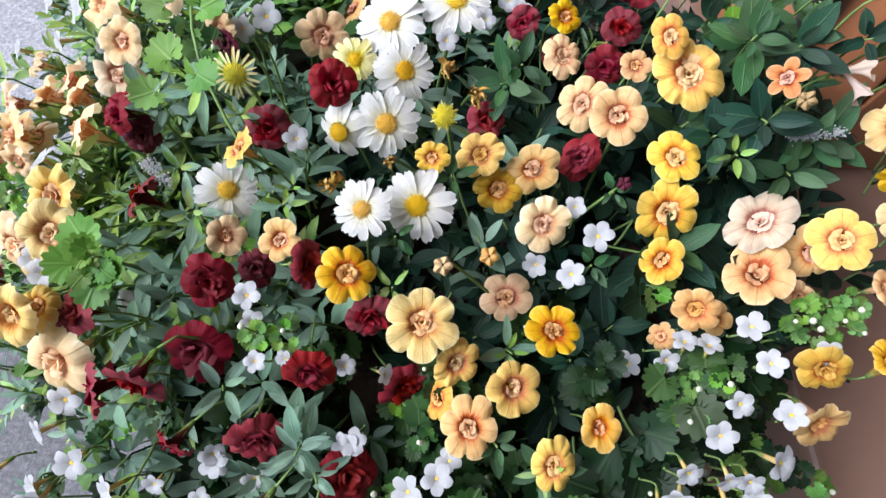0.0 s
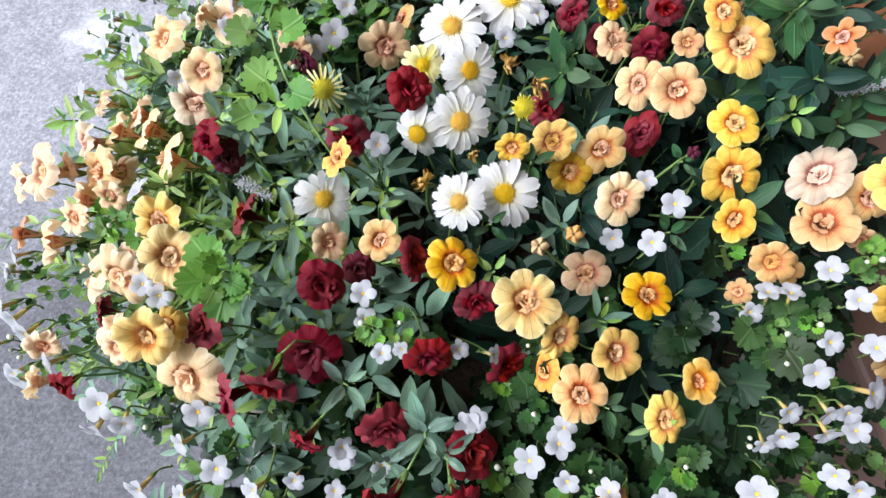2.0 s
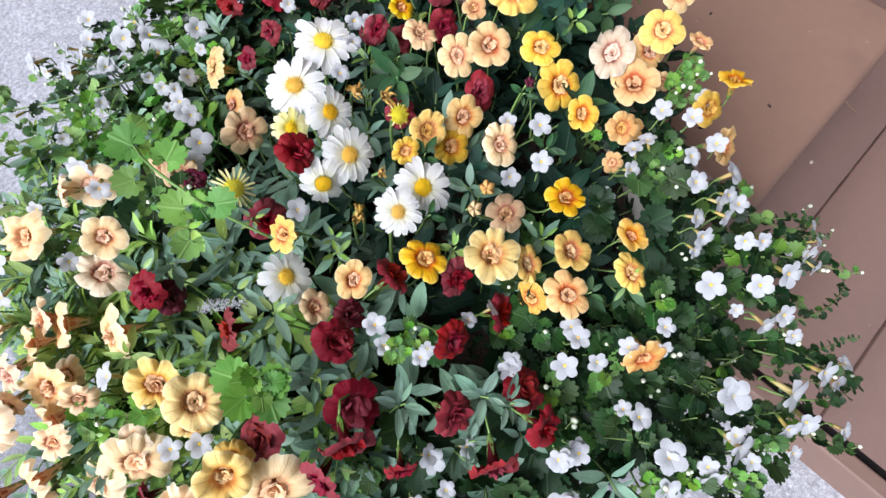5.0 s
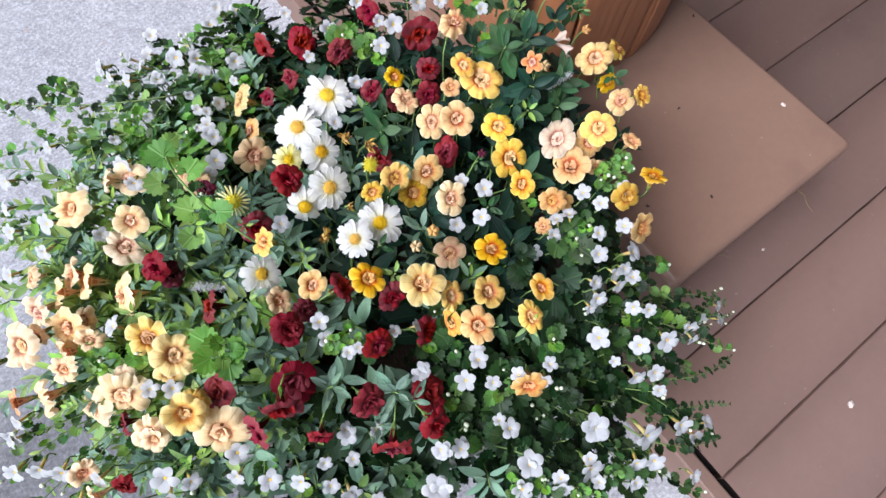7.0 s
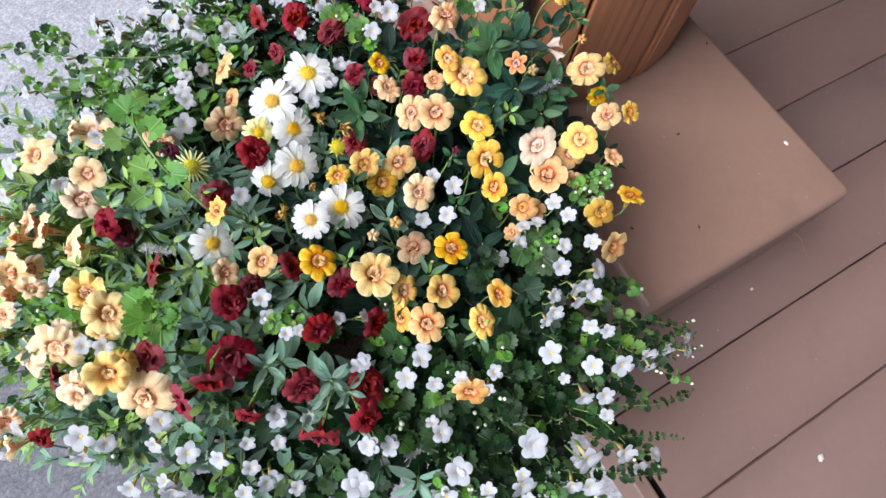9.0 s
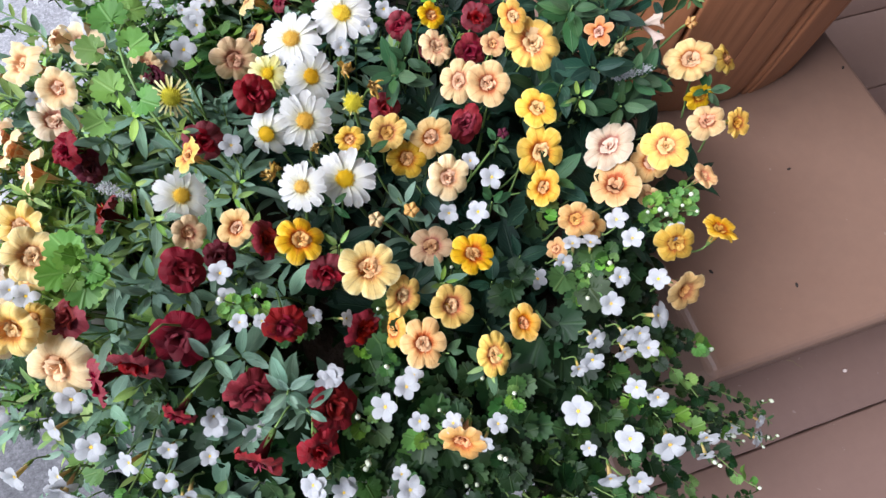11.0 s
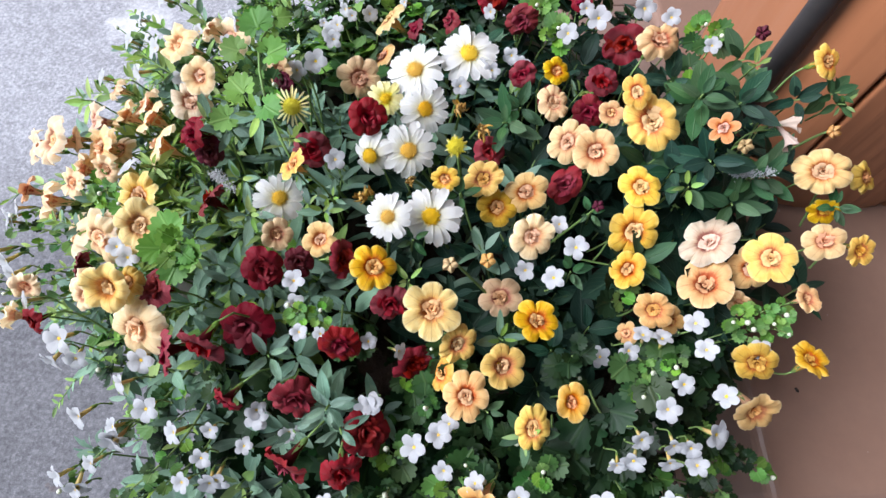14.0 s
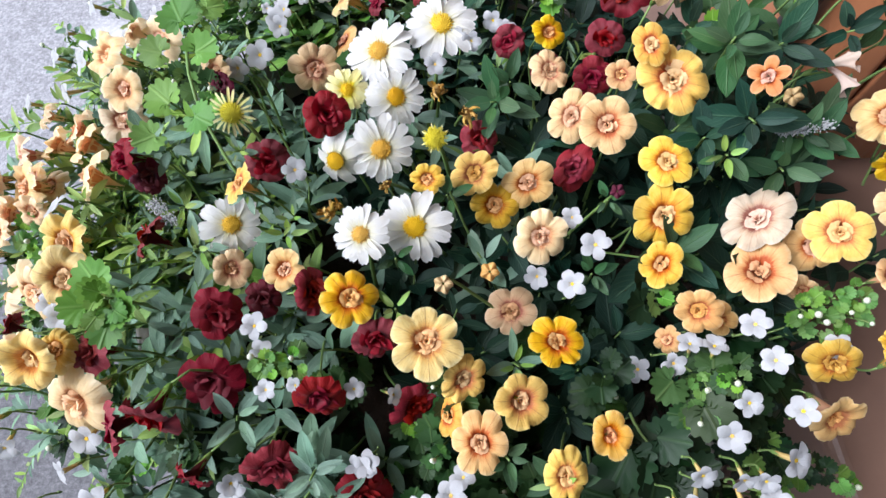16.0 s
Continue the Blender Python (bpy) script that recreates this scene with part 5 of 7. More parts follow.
marguerite(daisy, (0.007, 0.266, 0.525), (-0.14, -0.26, 0.96), 0.0205)
marguerite(daisy, (0.045, 0.281, 0.523), (0.06, -0.24, 0.97), 0.0226)
marguerite(daisy, (0.013, 0.242, 0.513), (0.19, -0.66, 0.72), 0.0189)
marguerite(daisy, (0.001, 0.211, 0.509), (0.14, -0.64, 0.75), 0.0199)
marguerite(daisy, (-0.011, 0.152, 0.527), (-0.00, -0.42, 0.91), 0.0156)
marguerite(daisy, (0.015, 0.158, 0.514), (0.08, -0.44, 0.89), 0.0205)
marguerite(daisy, (-0.082, 0.175, 0.513), (0.34, -0.54, 0.77), 0.0173)
marguerite(daisy, (-0.014, 0.248, 0.518), (-0.05, -0.66, 0.75), 0.0132, 17, "petal_daisy_yellow")
marguerite(daisy, (-0.025, 0.207, 0.510), (-0.32, -0.67, 0.67), 0.0182, 15, droop=0.45)
marguerite(daisy, (-0.070, 0.222, 0.545), (0.05, -0.62, 0.78), 0.0128, 20, disc=DISC_BIG, narrow=True)
marguerite(daisy, (0.032, 0.194, 0.538), (-0.06, -0.60, 0.80), 0.0081, 8, disc=DISC_BARE, narrow=True)
dried(daisy, (0.038, 0.244, 0.511), (-0.09, -0.69, 0.72), 0.0120)
dried(daisy, (0.053, 0.232, 0.501), (0.07, -0.70, 0.71), 0.0127)
dried(daisy, (-0.027, 0.170, 0.520), (-0.43, -0.38, 0.82), 0.0108)
dried(daisy, (0.003, 0.182, 0.519), (0.14, -0.63, 0.76), 0.0074)
dried(daisy, (-0.023, 0.174, 0.519), (0.03, -0.51, 0.86), 0.0066)
star(bacopa, (-0.048, 0.206, 0.508), (-0.03, -0.48, 0.87), 0.0080)
star(bacopa, (0.107, 0.138, 0.504), (-0.26, -0.32, 0.91), 0.0085)
star(bacopa, (0.101, 0.160, 0.493), (-0.33, -0.33, 0.88), 0.0066)
star(bacopa, (0.079, 0.136, 0.473), (-0.44, -0.52, 0.73), 0.0078)
star(bacopa, (0.094, 0.123, 0.490), (-0.42, -0.24, 0.87), 0.0084)
star(bacopa_back, (0.038, 0.259, 0.515), (0.02, -0.52, 0.85), 0.0070)
star(bacopa_back, (0.061, 0.271, 0.517), (-0.06, -0.79, 0.61), 0.0064)
star(bacopa_back, (0.053, 0.274, 0.518), (-0.12, -0.54, 0.84), 0.0061)
star(bacopa_back, (0.084, 0.280, 0.513), (-0.21, -0.78, 0.59), 0.0062)
star(bacopa, (-0.067, 0.115, 0.519), (0.03, -0.17, 0.99), 0.0072)
star(bacopa, (-0.070, 0.107, 0.502), (0.17, -0.42, 0.89), 0.0069)
star(bacopa, (-0.062, 0.084, 0.518), (-0.03, -0.18, 0.98), 0.0056)
star(bacopa, (-0.053, 0.088, 0.500), (-0.43, -0.42, 0.80), 0.0056)
star(bacopa, (-0.025, 0.082, 0.500), (0.38, -0.10, 0.92), 0.0058)
star(bacopa, (-0.008, 0.079, 0.488), (0.74, -0.40, 0.53), 0.0058)
star(bacopa, (0.130, 0.081, 0.443), (-0.44, -0.16, 0.88), 0.0084)
star(bacopa, (0.138, 0.077, 0.479), (-0.06, -0.61, 0.79), 0.0072)
star(bacopa, (0.144, 0.082, 0.492), (-0.08, 0.44, 0.89), 0.0072)
star(bacopa, (0.155, 0.079, 0.493), (0.04, 0.52, 0.86), 0.0071)
star(bacopa, (0.172, 0.085, 0.506), (-0.37, 0.02, 0.93), 0.0077)
star(bacopa, (0.167, 0.065, 0.523), (-0.35, -0.00, 0.93), 0.0070)
star(bacopa, (0.219, 0.073, 0.484), (-0.50, -0.28, 0.82), 0.0076)
star(bacopa, (0.188, 0.044, 0.491), (-0.43, 0.08, 0.90), 0.0079)
star(bacopa, (0.160, 0.051, 0.500), (-0.09, -0.40, 0.91), 0.0071)
star(bacopa, (0.150, 0.038, 0.495), (-0.26, -0.40, 0.88), 0.0083)
star(bacopa, (0.135, 0.023, 0.485), (0.04, -0.73, 0.69), 0.0075)
star(bacopa, (0.152, 0.019, 0.489), (-0.05, -0.84, 0.54), 0.0070)
star(bacopa, (0.150, 0.010, 0.484), (-0.07, -0.88, 0.47), 0.0073)
star(bacopa, (0.167, 0.007, 0.480), (-0.27, -0.03, 0.96), 0.0073)
star(bacopa, (0.178, 0.024, 0.486), (0.39, -0.43, 0.82), 0.0095)
star(bacopa, (0.131, 0.012, 0.479), (-0.42, -0.72, 0.55), 0.0081)
star(bacopa, (0.162, 0.017, 0.488), (-0.08, -0.71, 0.70), 0.0069)
star(bacopa, (0.122, 0.010, 0.474), (-0.25, -0.85, 0.47), 0.0063)
star(bacopa, (-0.023, 0.048, 0.487), (0.00, -0.30, 0.95), 0.0071)
star(bacopa, (-0.095, 0.048, 0.478), (0.45, -0.53, 0.72), 0.0070)
star(bacopa, (-0.076, 0.035, 0.470), (0.26, -0.49, 0.83), 0.0071)
star(bacopa, (-0.094, 0.045, 0.467), (-0.18, -0.33, 0.93), 0.0079)
star(bacopa, (-0.026, 0.047, 0.485), (-0.28, -0.46, 0.84), 0.0079)
star(bacopa, (0.002, 0.023, 0.474), (-0.48, -0.10, 0.87), 0.0092)
star(bacopa, (0.019, 0.010, 0.469), (-0.36, -0.42, 0.83), 0.0074)
star(bacopa, (0.016, 0.028, 0.488), (-0.01, 0.04, 1.00), 0.0081)
star(bacopa, (0.023, 0.035, 0.476), (-0.30, 0.34, 0.89), 0.0073)
star(bacopa, (0.002, -0.025, 0.494), (0.07, -0.37, 0.93), 0.0085)
star(bacopa, (0.000, -0.017, 0.493), (-0.10, 0.36, 0.93), 0.0054)
star(bacopa, (0.063, -0.066, 0.463), (-0.25, -0.46, 0.85), 0.0101)
star(bacopa, (0.115, -0.014, 0.462), (-0.50, -0.08, 0.86), 0.0084)
star(bacopa, (0.061, -0.007, 0.482), (-0.16, -0.09, 0.98), 0.0067)
star(bacopa, (0.037, 0.001, 0.478), (-0.43, 0.32, 0.84), 0.0069)
star(bacopa, (0.051, -0.013, 0.479), (-0.57, -0.63, 0.53), 0.0070)
star(bacopa, (-0.046, -0.007, 0.491), (-0.55, -0.16, 0.82), 0.0070)
star(bacopa, (-0.031, -0.012, 0.475), (-0.02, -0.33, 0.94), 0.0063)
star(bacopa, (-0.192, 0.153, 0.492), (0.07, -0.19, 0.98), 0.0073)
star(bacopa, (-0.176, 0.140, 0.505), (0.04, -0.59, 0.80), 0.0078)
star(bacopa, (-0.163, 0.078, 0.491), (-0.05, -0.60, 0.80), 0.0094)
star(bacopa, (-0.191, 0.209, 0.497), (-0.48, 0.29, 0.83), 0.0090)
star(bacopa, (-0.149, 0.149, 0.522), (0.39, -0.74, 0.55), 0.0064)
star(bacopa_back, (-0.197, 0.533, 0.421), (-0.89, -0.15, 0.44), 0.0092)
star(bacopa_back, (-0.169, 0.491, 0.441), (-0.71, -0.56, 0.43), 0.0088)
star(bacopa_back, (-0.138, 0.468, 0.441), (-0.91, -0.21, 0.36), 0.0069)
star(bacopa_back, (-0.119, 0.346, 0.519), (-0.28, -0.92, 0.29), 0.0055)
star(bacopa_back, (-0.087, 0.345, 0.526), (-0.26, -0.90, 0.35), 0.0049)
star(bacopa_back, (-0.099, 0.505, 0.441), (-0.78, 0.06, 0.62), 0.0076)
star(bacopa_back, (-0.097, 0.485, 0.444), (-0.85, -0.23, 0.47), 0.0063)
star(bacopa_back, (-0.084, 0.470, 0.443), (-0.81, -0.09, 0.58), 0.0084)
star(bacopa_back, (-0.057, 0.464, 0.436), (-0.52, -0.66, 0.54), 0.0091)
star(bacopa_back, (-0.018, 0.449, 0.432), (-0.10, -0.82, 0.56), 0.0103)
star(bacopa_back, (-0.030, 0.354, 0.491), (0.18, -0.85, 0.50), 0.0071)
star(bacopa_back, (-0.048, 0.355, 0.495), (-0.63, -0.64, 0.45), 0.0062)
star(bacopa_back, (-0.053, 0.309, 0.517), (-0.32, -0.75, 0.57), 0.0078)
star(bacopa_back, (-0.059, 0.316, 0.520), (-0.17, -0.76, 0.62), 0.0037)
star(bacopa_back, (-0.122, 0.314, 0.525), (-0.69, -0.51, 0.51), 0.0088)
star(bacopa_back, (-0.123, 0.295, 0.524), (-0.45, -0.80, 0.40), 0.0078)
star(bacopa_back, (-0.062, 0.277, 0.523), (-0.05, -0.51, 0.86), 0.0092)
star(bacopa_back, (-0.073, 0.266, 0.528), (-0.21, -0.74, 0.64), 0.0079)
star(bacopa_back, (-0.174, 0.414, 0.470), (-0.83, -0.28, 0.48), 0.0071)
star(bacopa_back, (-0.224, 0.423, 0.446), (-0.73, -0.17, 0.66), 0.0095)
star(bacopa_back, (-0.229, 0.381, 0.462), (-0.80, -0.12, 0.58), 0.0076)
star(bacopa_back, (-0.202, 0.335, 0.477), (-0.66, -0.15, 0.74), 0.0099)
star(bacopa_back, (-0.168, 0.289, 0.496), (0.02, -0.91, 0.41), 0.0074)
star(bacopa_back, (-0.216, 0.318, 0.470), (-0.78, -0.45, 0.43), 0.0090)
star(bacopa_back, (-0.234, 0.357, 0.463), (-0.66, -0.14, 0.74), 0.0079)
star(bacopa_back, (-0.250, 0.321, 0.460), (-0.68, -0.23, 0.70), 0.0085)
star(bacopa, (-0.289, 0.202, 0.460), (-0.78, -0.35, 0.52), 0.0078)
star(bacopa, (-0.304, 0.198, 0.446), (-0.77, -0.15, 0.61), 0.0072)
star(bacopa_back, (-0.162, 0.337, 0.493), (-0.57, -0.52, 0.64), 0.0061)
star(bacopa_back, (-0.037, 0.550, 0.408), (-0.24, -0.24, 0.94), 0.0094)
star(bacopa_back, (-0.052, 0.505, 0.430), (-0.61, -0.13, 0.78), 0.0083)
star(bacopa_back, (-0.034, 0.486, 0.430), (-0.13, -0.72, 0.68), 0.0084)
star(bacopa_back, (-0.015, 0.470, 0.433), (-0.03, -0.85, 0.53), 0.0079)
star(bacopa_back, (-0.060, 0.462, 0.437), (-0.19, -0.62, 0.76), 0.0073)
star(bacopa_back, (-0.083, 0.477, 0.442), (-0.88, -0.25, 0.39), 0.0072)
star(bacopa_back, (-0.099, 0.502, 0.442), (-0.92, -0.15, 0.35), 0.0095)
star(bacopa_back, (0.020, 0.504, 0.431), (-0.03, -0.55, 0.83), 0.0098)
star(bacopa_back, (0.017, 0.465, 0.440), (-0.68, -0.49, 0.55), 0.0090)
star(bacopa_back, (0.013, 0.422, 0.455), (-0.23, -0.80, 0.55), 0.0098)
star(bacopa_back, (-0.028, 0.361, 0.485), (-0.37, -0.81, 0.45), 0.0064)
star(bacopa_back, (-0.050, 0.320, 0.513), (-0.42, -0.43, 0.80), 0.0073)
star(bacopa_back, (-0.052, 0.304, 0.516), (-0.22, -0.70, 0.68), 0.0072)
star(bacopa_back, (0.088, 0.448, 0.456), (-0.47, -0.66, 0.58), 0.0074)
star(bacopa_back, (0.069, 0.359, 0.485), (-0.60, -0.64, 0.47), 0.0068)
star(bacopa_back, (0.123, 0.315, 0.504), (-0.35, -0.47, 0.81), 0.0087)
star(bacopa_back, (0.150, 0.334, 0.500), (-0.29, -0.64, 0.71), 0.0100)
star(bacopa_back, (0.191, 0.351, 0.492), (-0.11, -0.69, 0.71), 0.0103)
star(bacopa_back, (0.101, 0.377, 0.486), (-0.25, -0.67, 0.70), 0.0091)
star(bacopa_back, (0.047, 0.423, 0.466), (-0.33, -0.80, 0.50), 0.0071)
star(bacopa_back, (0.058, 0.474, 0.445), (-0.50, -0.63, 0.60), 0.0086)
star(bacopa_back, (0.053, 0.503, 0.435), (-0.40, -0.56, 0.72), 0.0088)
star(bacopa_back, (0.039, 0.528, 0.426), (-0.27, -0.57, 0.77), 0.0083)
star(bacopa_back, (0.146, 0.393, 0.484), (-0.33, -0.71, 0.62), 0.0088)
star(bacopa_back, (0.144, 0.351, 0.494), (-0.28, -0.70, 0.66), 0.0064)
star(bacopa_back, (0.077, 0.287, 0.514), (-0.45, -0.76, 0.46), 0.0073)
star(bacopa_back, (0.208, 0.335, 0.498), (-0.35, -0.62, 0.70), 0.0081)
star(bacopa_back, (0.222, 0.289, 0.516), (-0.27, -0.49, 0.83), 0.0067)
star(bacopa, (-0.206, 0.089, 0.505), (-0.27, -0.51, 0.82), 0.0101)
star(bacopa, (-0.210, 0.078, 0.501), (-0.44, -0.86, 0.25), 0.0081)
star(bacopa, (-0.153, 0.048, 0.495), (-0.12, -0.53, 0.84), 0.0088)
star(bacopa, (-0.137, 0.035, 0.489), (-0.60, -0.43, 0.67), 0.0079)
star(bacopa, (-0.123, 0.021, 0.481), (-0.05, -0.53, 0.84), 0.0069)
star(bacopa, (-0.101, 0.027, 0.474), (-0.00, -0.14, 0.99), 0.0060)
star(bacopa, (-0.115, 0.010, 0.475), (-0.13, -0.85, 0.52), 0.0089)
star(bacopa, (-0.095, 0.044, 0.474), (-0.13, -0.25, 0.96), 0.0082)
star(bacopa, (-0.045, -0.008, 0.490), (-0.37, -0.23, 0.90), 0.0079)
star(bacopa, (-0.033, -0.015, 0.477), (-0.28, -0.20, 0.94), 0.0073)
star(bacopa, (-0.065, -0.026, 0.484), (0.02, -0.04, 1.00), 0.0112)
star(bacopa, (0.001, -0.054, 0.478), (-0.07, -0.10, 0.99), 0.0108)
star(bacopa, (-0.014, -0.063, 0.477), (-0.31, -0.43, 0.85), 0.0090)
star(bacopa, (0.012, -0.081, 0.468), (-0.52, -0.60, 0.61), 0.0084)
star(bacopa, (0.040, -0.084, 0.462), (-0.19, -0.83, 0.52), 0.0115)
star(bacopa, (0.062, -0.064, 0.464), (-0.19, -0.28, 0.94), 0.0123)
star(bacopa, (0.097, -0.094, 0.450), (-0.12, -0.84, 0.53), 0.0133)
star(bacopa, (0.131, -0.108, 0.436), (-0.08, -0.71, 0.70), 0.0101)
star(bacopa, (0.142, -0.126, 0.417), (-0.22, -0.65, 0.72), 0.0077)
star(bacopa, (0.162, -0.126, 0.409), (0.33, -0.22, 0.92), 0.0069)
star(bacopa, (0.090, -0.113, 0.445), (-0.45, -0.63, 0.63), 0.0097)
star(bacopa, (0.076, -0.105, 0.450), (-0.47, -0.70, 0.53), 0.0092)
star(bacopa, (0.122, -0.150, 0.406), (-0.01, -0.71, 0.70), 0.0075)
star(bacopa, (0.115, -0.014, 0.464), (-0.54, -0.11, 0.84), 0.0105)
star(bacopa, (0.166, -0.049, 0.452), (-0.32, -0.66, 0.68), 0.0111)
star(bacopa, (0.141, -0.039, 0.459), (-0.58, -0.17, 0.80), 0.0096)
star(bacopa, (0.120, -0.055, 0.457), (-0.34, -0.82, 0.46), 0.0089)
star(bacopa, (0.138, -0.063, 0.452), (-0.35, -0.56, 0.75), 0.0086)
star(bacopa, (0.131, -0.076, 0.450), (-0.46, -0.45, 0.76), 0.0067)
star(bacopa, (0.154, -0.012, 0.471), (-0.76, -0.30, 0.58), 0.0078)
star(bacopa, (0.166, -0.021, 0.465), (-0.41, -0.58, 0.70), 0.0074)
star(bacopa, (0.195, -0.053, 0.443), (-0.29, -0.80, 0.53), 0.0085)
star(bacopa, (0.263, -0.058, 0.355), (-0.61, -0.70, 0.38), 0.0084)
star(bacopa, (0.257, -0.059, 0.351), (-0.66, -0.56, 0.49), 0.0073)
star(bacopa, (0.273, -0.071, 0.361), (0.38, -0.58, 0.72), 0.0082)
star(bacopa, (0.280, -0.060, 0.365), (0.16, -0.70, 0.70), 0.0066)
star(bacopa, (0.189, -0.062, 0.444), (-0.27, -0.90, 0.35), 0.0065)
star(bacopa, (0.113, -0.036, 0.462), (-0.55, -0.32, 0.77), 0.0054)
star(bacopa, (-0.317, 0.181, 0.432), (-0.65, -0.50, 0.58), 0.0098)
star(bacopa, (-0.293, 0.164, 0.452), (-0.46, -0.73, 0.50), 0.0095)
star(bacopa, (-0.276, 0.148, 0.464), (-0.43, -0.73, 0.54), 0.0094)
star(bacopa, (-0.340, 0.164, 0.408), (-0.78, -0.26, 0.56), 0.0085)
star(bacopa, (-0.289, 0.128, 0.453), (-0.42, -0.59, 0.69), 0.0089)
star(bacopa, (-0.274, 0.120, 0.466), (-0.47, -0.81, 0.34), 0.0100)
star(bacopa, (-0.302, 0.201, 0.448), (-0.57, -0.67, 0.48), 0.0088)
star(bacopa, (-0.193, 0.046, 0.491), (-0.46, -0.66, 0.60), 0.0085)
star(bacopa, (-0.171, 0.032, 0.488), (-0.43, -0.83, 0.36), 0.0095)
star(bacopa, (-0.062, -0.028, 0.484), (-0.13, -0.32, 0.94), 0.0092)
star(bacopa, (-0.119, 0.008, 0.475), (0.06, -0.84, 0.54), 0.0077)
star(bacopa, (-0.249, 0.122, 0.480), (-0.68, -0.39, 0.62), 0.0082)
star(bacopa, (-0.194, 0.077, 0.506), (0.09, -0.81, 0.57), 0.0078)
star(bacopa, (-0.174, 0.034, 0.488), (0.17, -0.84, 0.52), 0.0085)
star(bacopa, (-0.192, 0.009, 0.482), (0.09, -0.91, 0.40), 0.0085)
star(bacopa, (-0.201, -0.010, 0.476), (-0.26, -0.57, 0.78), 0.0081)
star(bacopa, (-0.184, 0.020, 0.485), (-0.52, -0.57, 0.63), 0.0073)
star(bacopa, (-0.173, 0.039, 0.489), (-0.58, -0.37, 0.73), 0.0072)
star(bacopa, (-0.203, 0.014, 0.482), (-0.58, -0.55, 0.60), 0.0076)
star(bacopa, (-0.192, 0.006, 0.481), (-0.45, -0.58, 0.68), 0.0068)
star(bacopa, (-0.133, 0.008, 0.479), (-0.31, -0.41, 0.86), 0.0068)
star(bacopa, (-0.202, -0.004, 0.477), (-0.46, -0.56, 0.68), 0.0071)
star(bacopa, (-0.118, 0.036, 0.486), (-0.15, -0.56, 0.81), 0.0059)
star(bacopa, (-0.102, -0.006, 0.474), (-0.01, -0.54, 0.84), 0.0064)
star(bacopa, (-0.169, 0.063, 0.496), (-0.63, -0.46, 0.63), 0.0071)
star(bacopa_back, (-0.030, 0.483, 0.431), (-0.60, -0.46, 0.65), 0.0119)
star(bacopa_back, (-0.013, 0.492, 0.430), (-0.57, -0.33, 0.76), 0.0103)
star(bacopa_back, (-0.014, 0.468, 0.433), (-0.06, -0.66, 0.75), 0.0102)
star(bacopa_back, (-0.022, 0.435, 0.443), (-0.29, -0.59, 0.76), 0.0146)
star(bacopa_back, (-0.070, 0.501, 0.436), (-0.70, 0.46, 0.55), 0.0076)
star(bacopa_back, (-0.065, 0.488, 0.434), (-0.75, 0.36, 0.55), 0.0085)
star(bacopa_back, (-0.043, 0.413, 0.452), (-0.48, -0.84, 0.23), 0.0066)
star(bacopa_back, (-0.043, 0.348, 0.495), (-0.17, -0.75, 0.63), 0.0052)
star(bacopa_back, (-0.007, 0.415, 0.453), (-0.21, -0.49, 0.85), 0.0059)
star(bacopa_back, (0.018, 0.460, 0.441), (-0.19, -0.63, 0.75), 0.0116)
star(bacopa_back, (-0.002, 0.384, 0.473), (-0.72, -0.37, 0.59), 0.0057)
star(bacopa, (0.000, -0.055, 0.477), (-0.57, -0.07, 0.82), 0.0075)
star(bacopa, (0.015, -0.076, 0.470), (-0.38, 0.00, 0.93), 0.0070)
star(bacopa, (0.039, -0.097, 0.459), (-0.31, -0.05, 0.95), 0.0061)
star(bacopa, (0.065, -0.116, 0.449), (-0.18, -0.54, 0.82), 0.0063)
star(bacopa, (0.044, -0.080, 0.463), (-0.36, -0.13, 0.93), 0.0063)
sprig(bacopa, "round_young", (-0.127, 0.130, 0.545), (0.05, -0.30, 0.95), 0.0205, 5, None, 0.45)
sprig(bacopa, "round_young", (-0.179, 0.172, 0.508), (-0.12, -0.48, 0.87), 0.0155, 4, None, 0.35)
sprig(bacopa, "round_young", (-0.216, 0.199, 0.485), (-0.02, -0.62, 0.78), 0.0136, 4, None, 0.35)
sprig(bacopa_back, "round_young", (-0.093, 0.290, 0.547), (0.03, -0.67, 0.74), 0.0154, 4, None, 0.35)
sprig(bacopa_back, "round_young", (-0.100, 0.344, 0.528), (-0.05, -0.68, 0.73), 0.0129, 4, None, 0.35)
sprig(bacopa_back, "round_young", (-0.139, 0.504, 0.437), (-0.22, -0.75, 0.62), 0.0120, 4, None, 0.35)
sprig(bacopa, "round_young", (-0.066, 0.099, 0.509), (0.11, -0.38, 0.92), 0.0109, 4, None, 0.35)
sprig(bacopa, "round_young", (-0.053, 0.098, 0.508), (0.18, -0.43, 0.89), 0.0101, 4, None, 0.35)
sprig(bacopa_back, "round_young", (0.225, 0.316, 0.505), (-0.27, -0.56, 0.78), 0.0156, 4, None, 0.35)
sprig(bacopa_back, "round_young", (0.107, 0.356, 0.491), (-0.28, -0.61, 0.75), 0.0167, 4, None, 0.35)
sprig(bacopa_back, "round_young", (0.118, 0.325, 0.499), (-0.30, -0.60, 0.74), 0.0149, 4, None, 0.35)
sprig(bacopa, "round_young", (0.206, 0.092, 0.490), (-0.31, -0.32, 0.89), 0.0099, 4, None, 0.35)
sprig(bacopa, "round_young", (0.223, 0.096, 0.491), (-0.25, -0.18, 0.95), 0.0094, 4, None, 0.35)
sprig(bacopa, "round_young", (0.216, 0.085, 0.485), (-0.34, -0.34, 0.88), 0.0102, 4, None, 0.35)
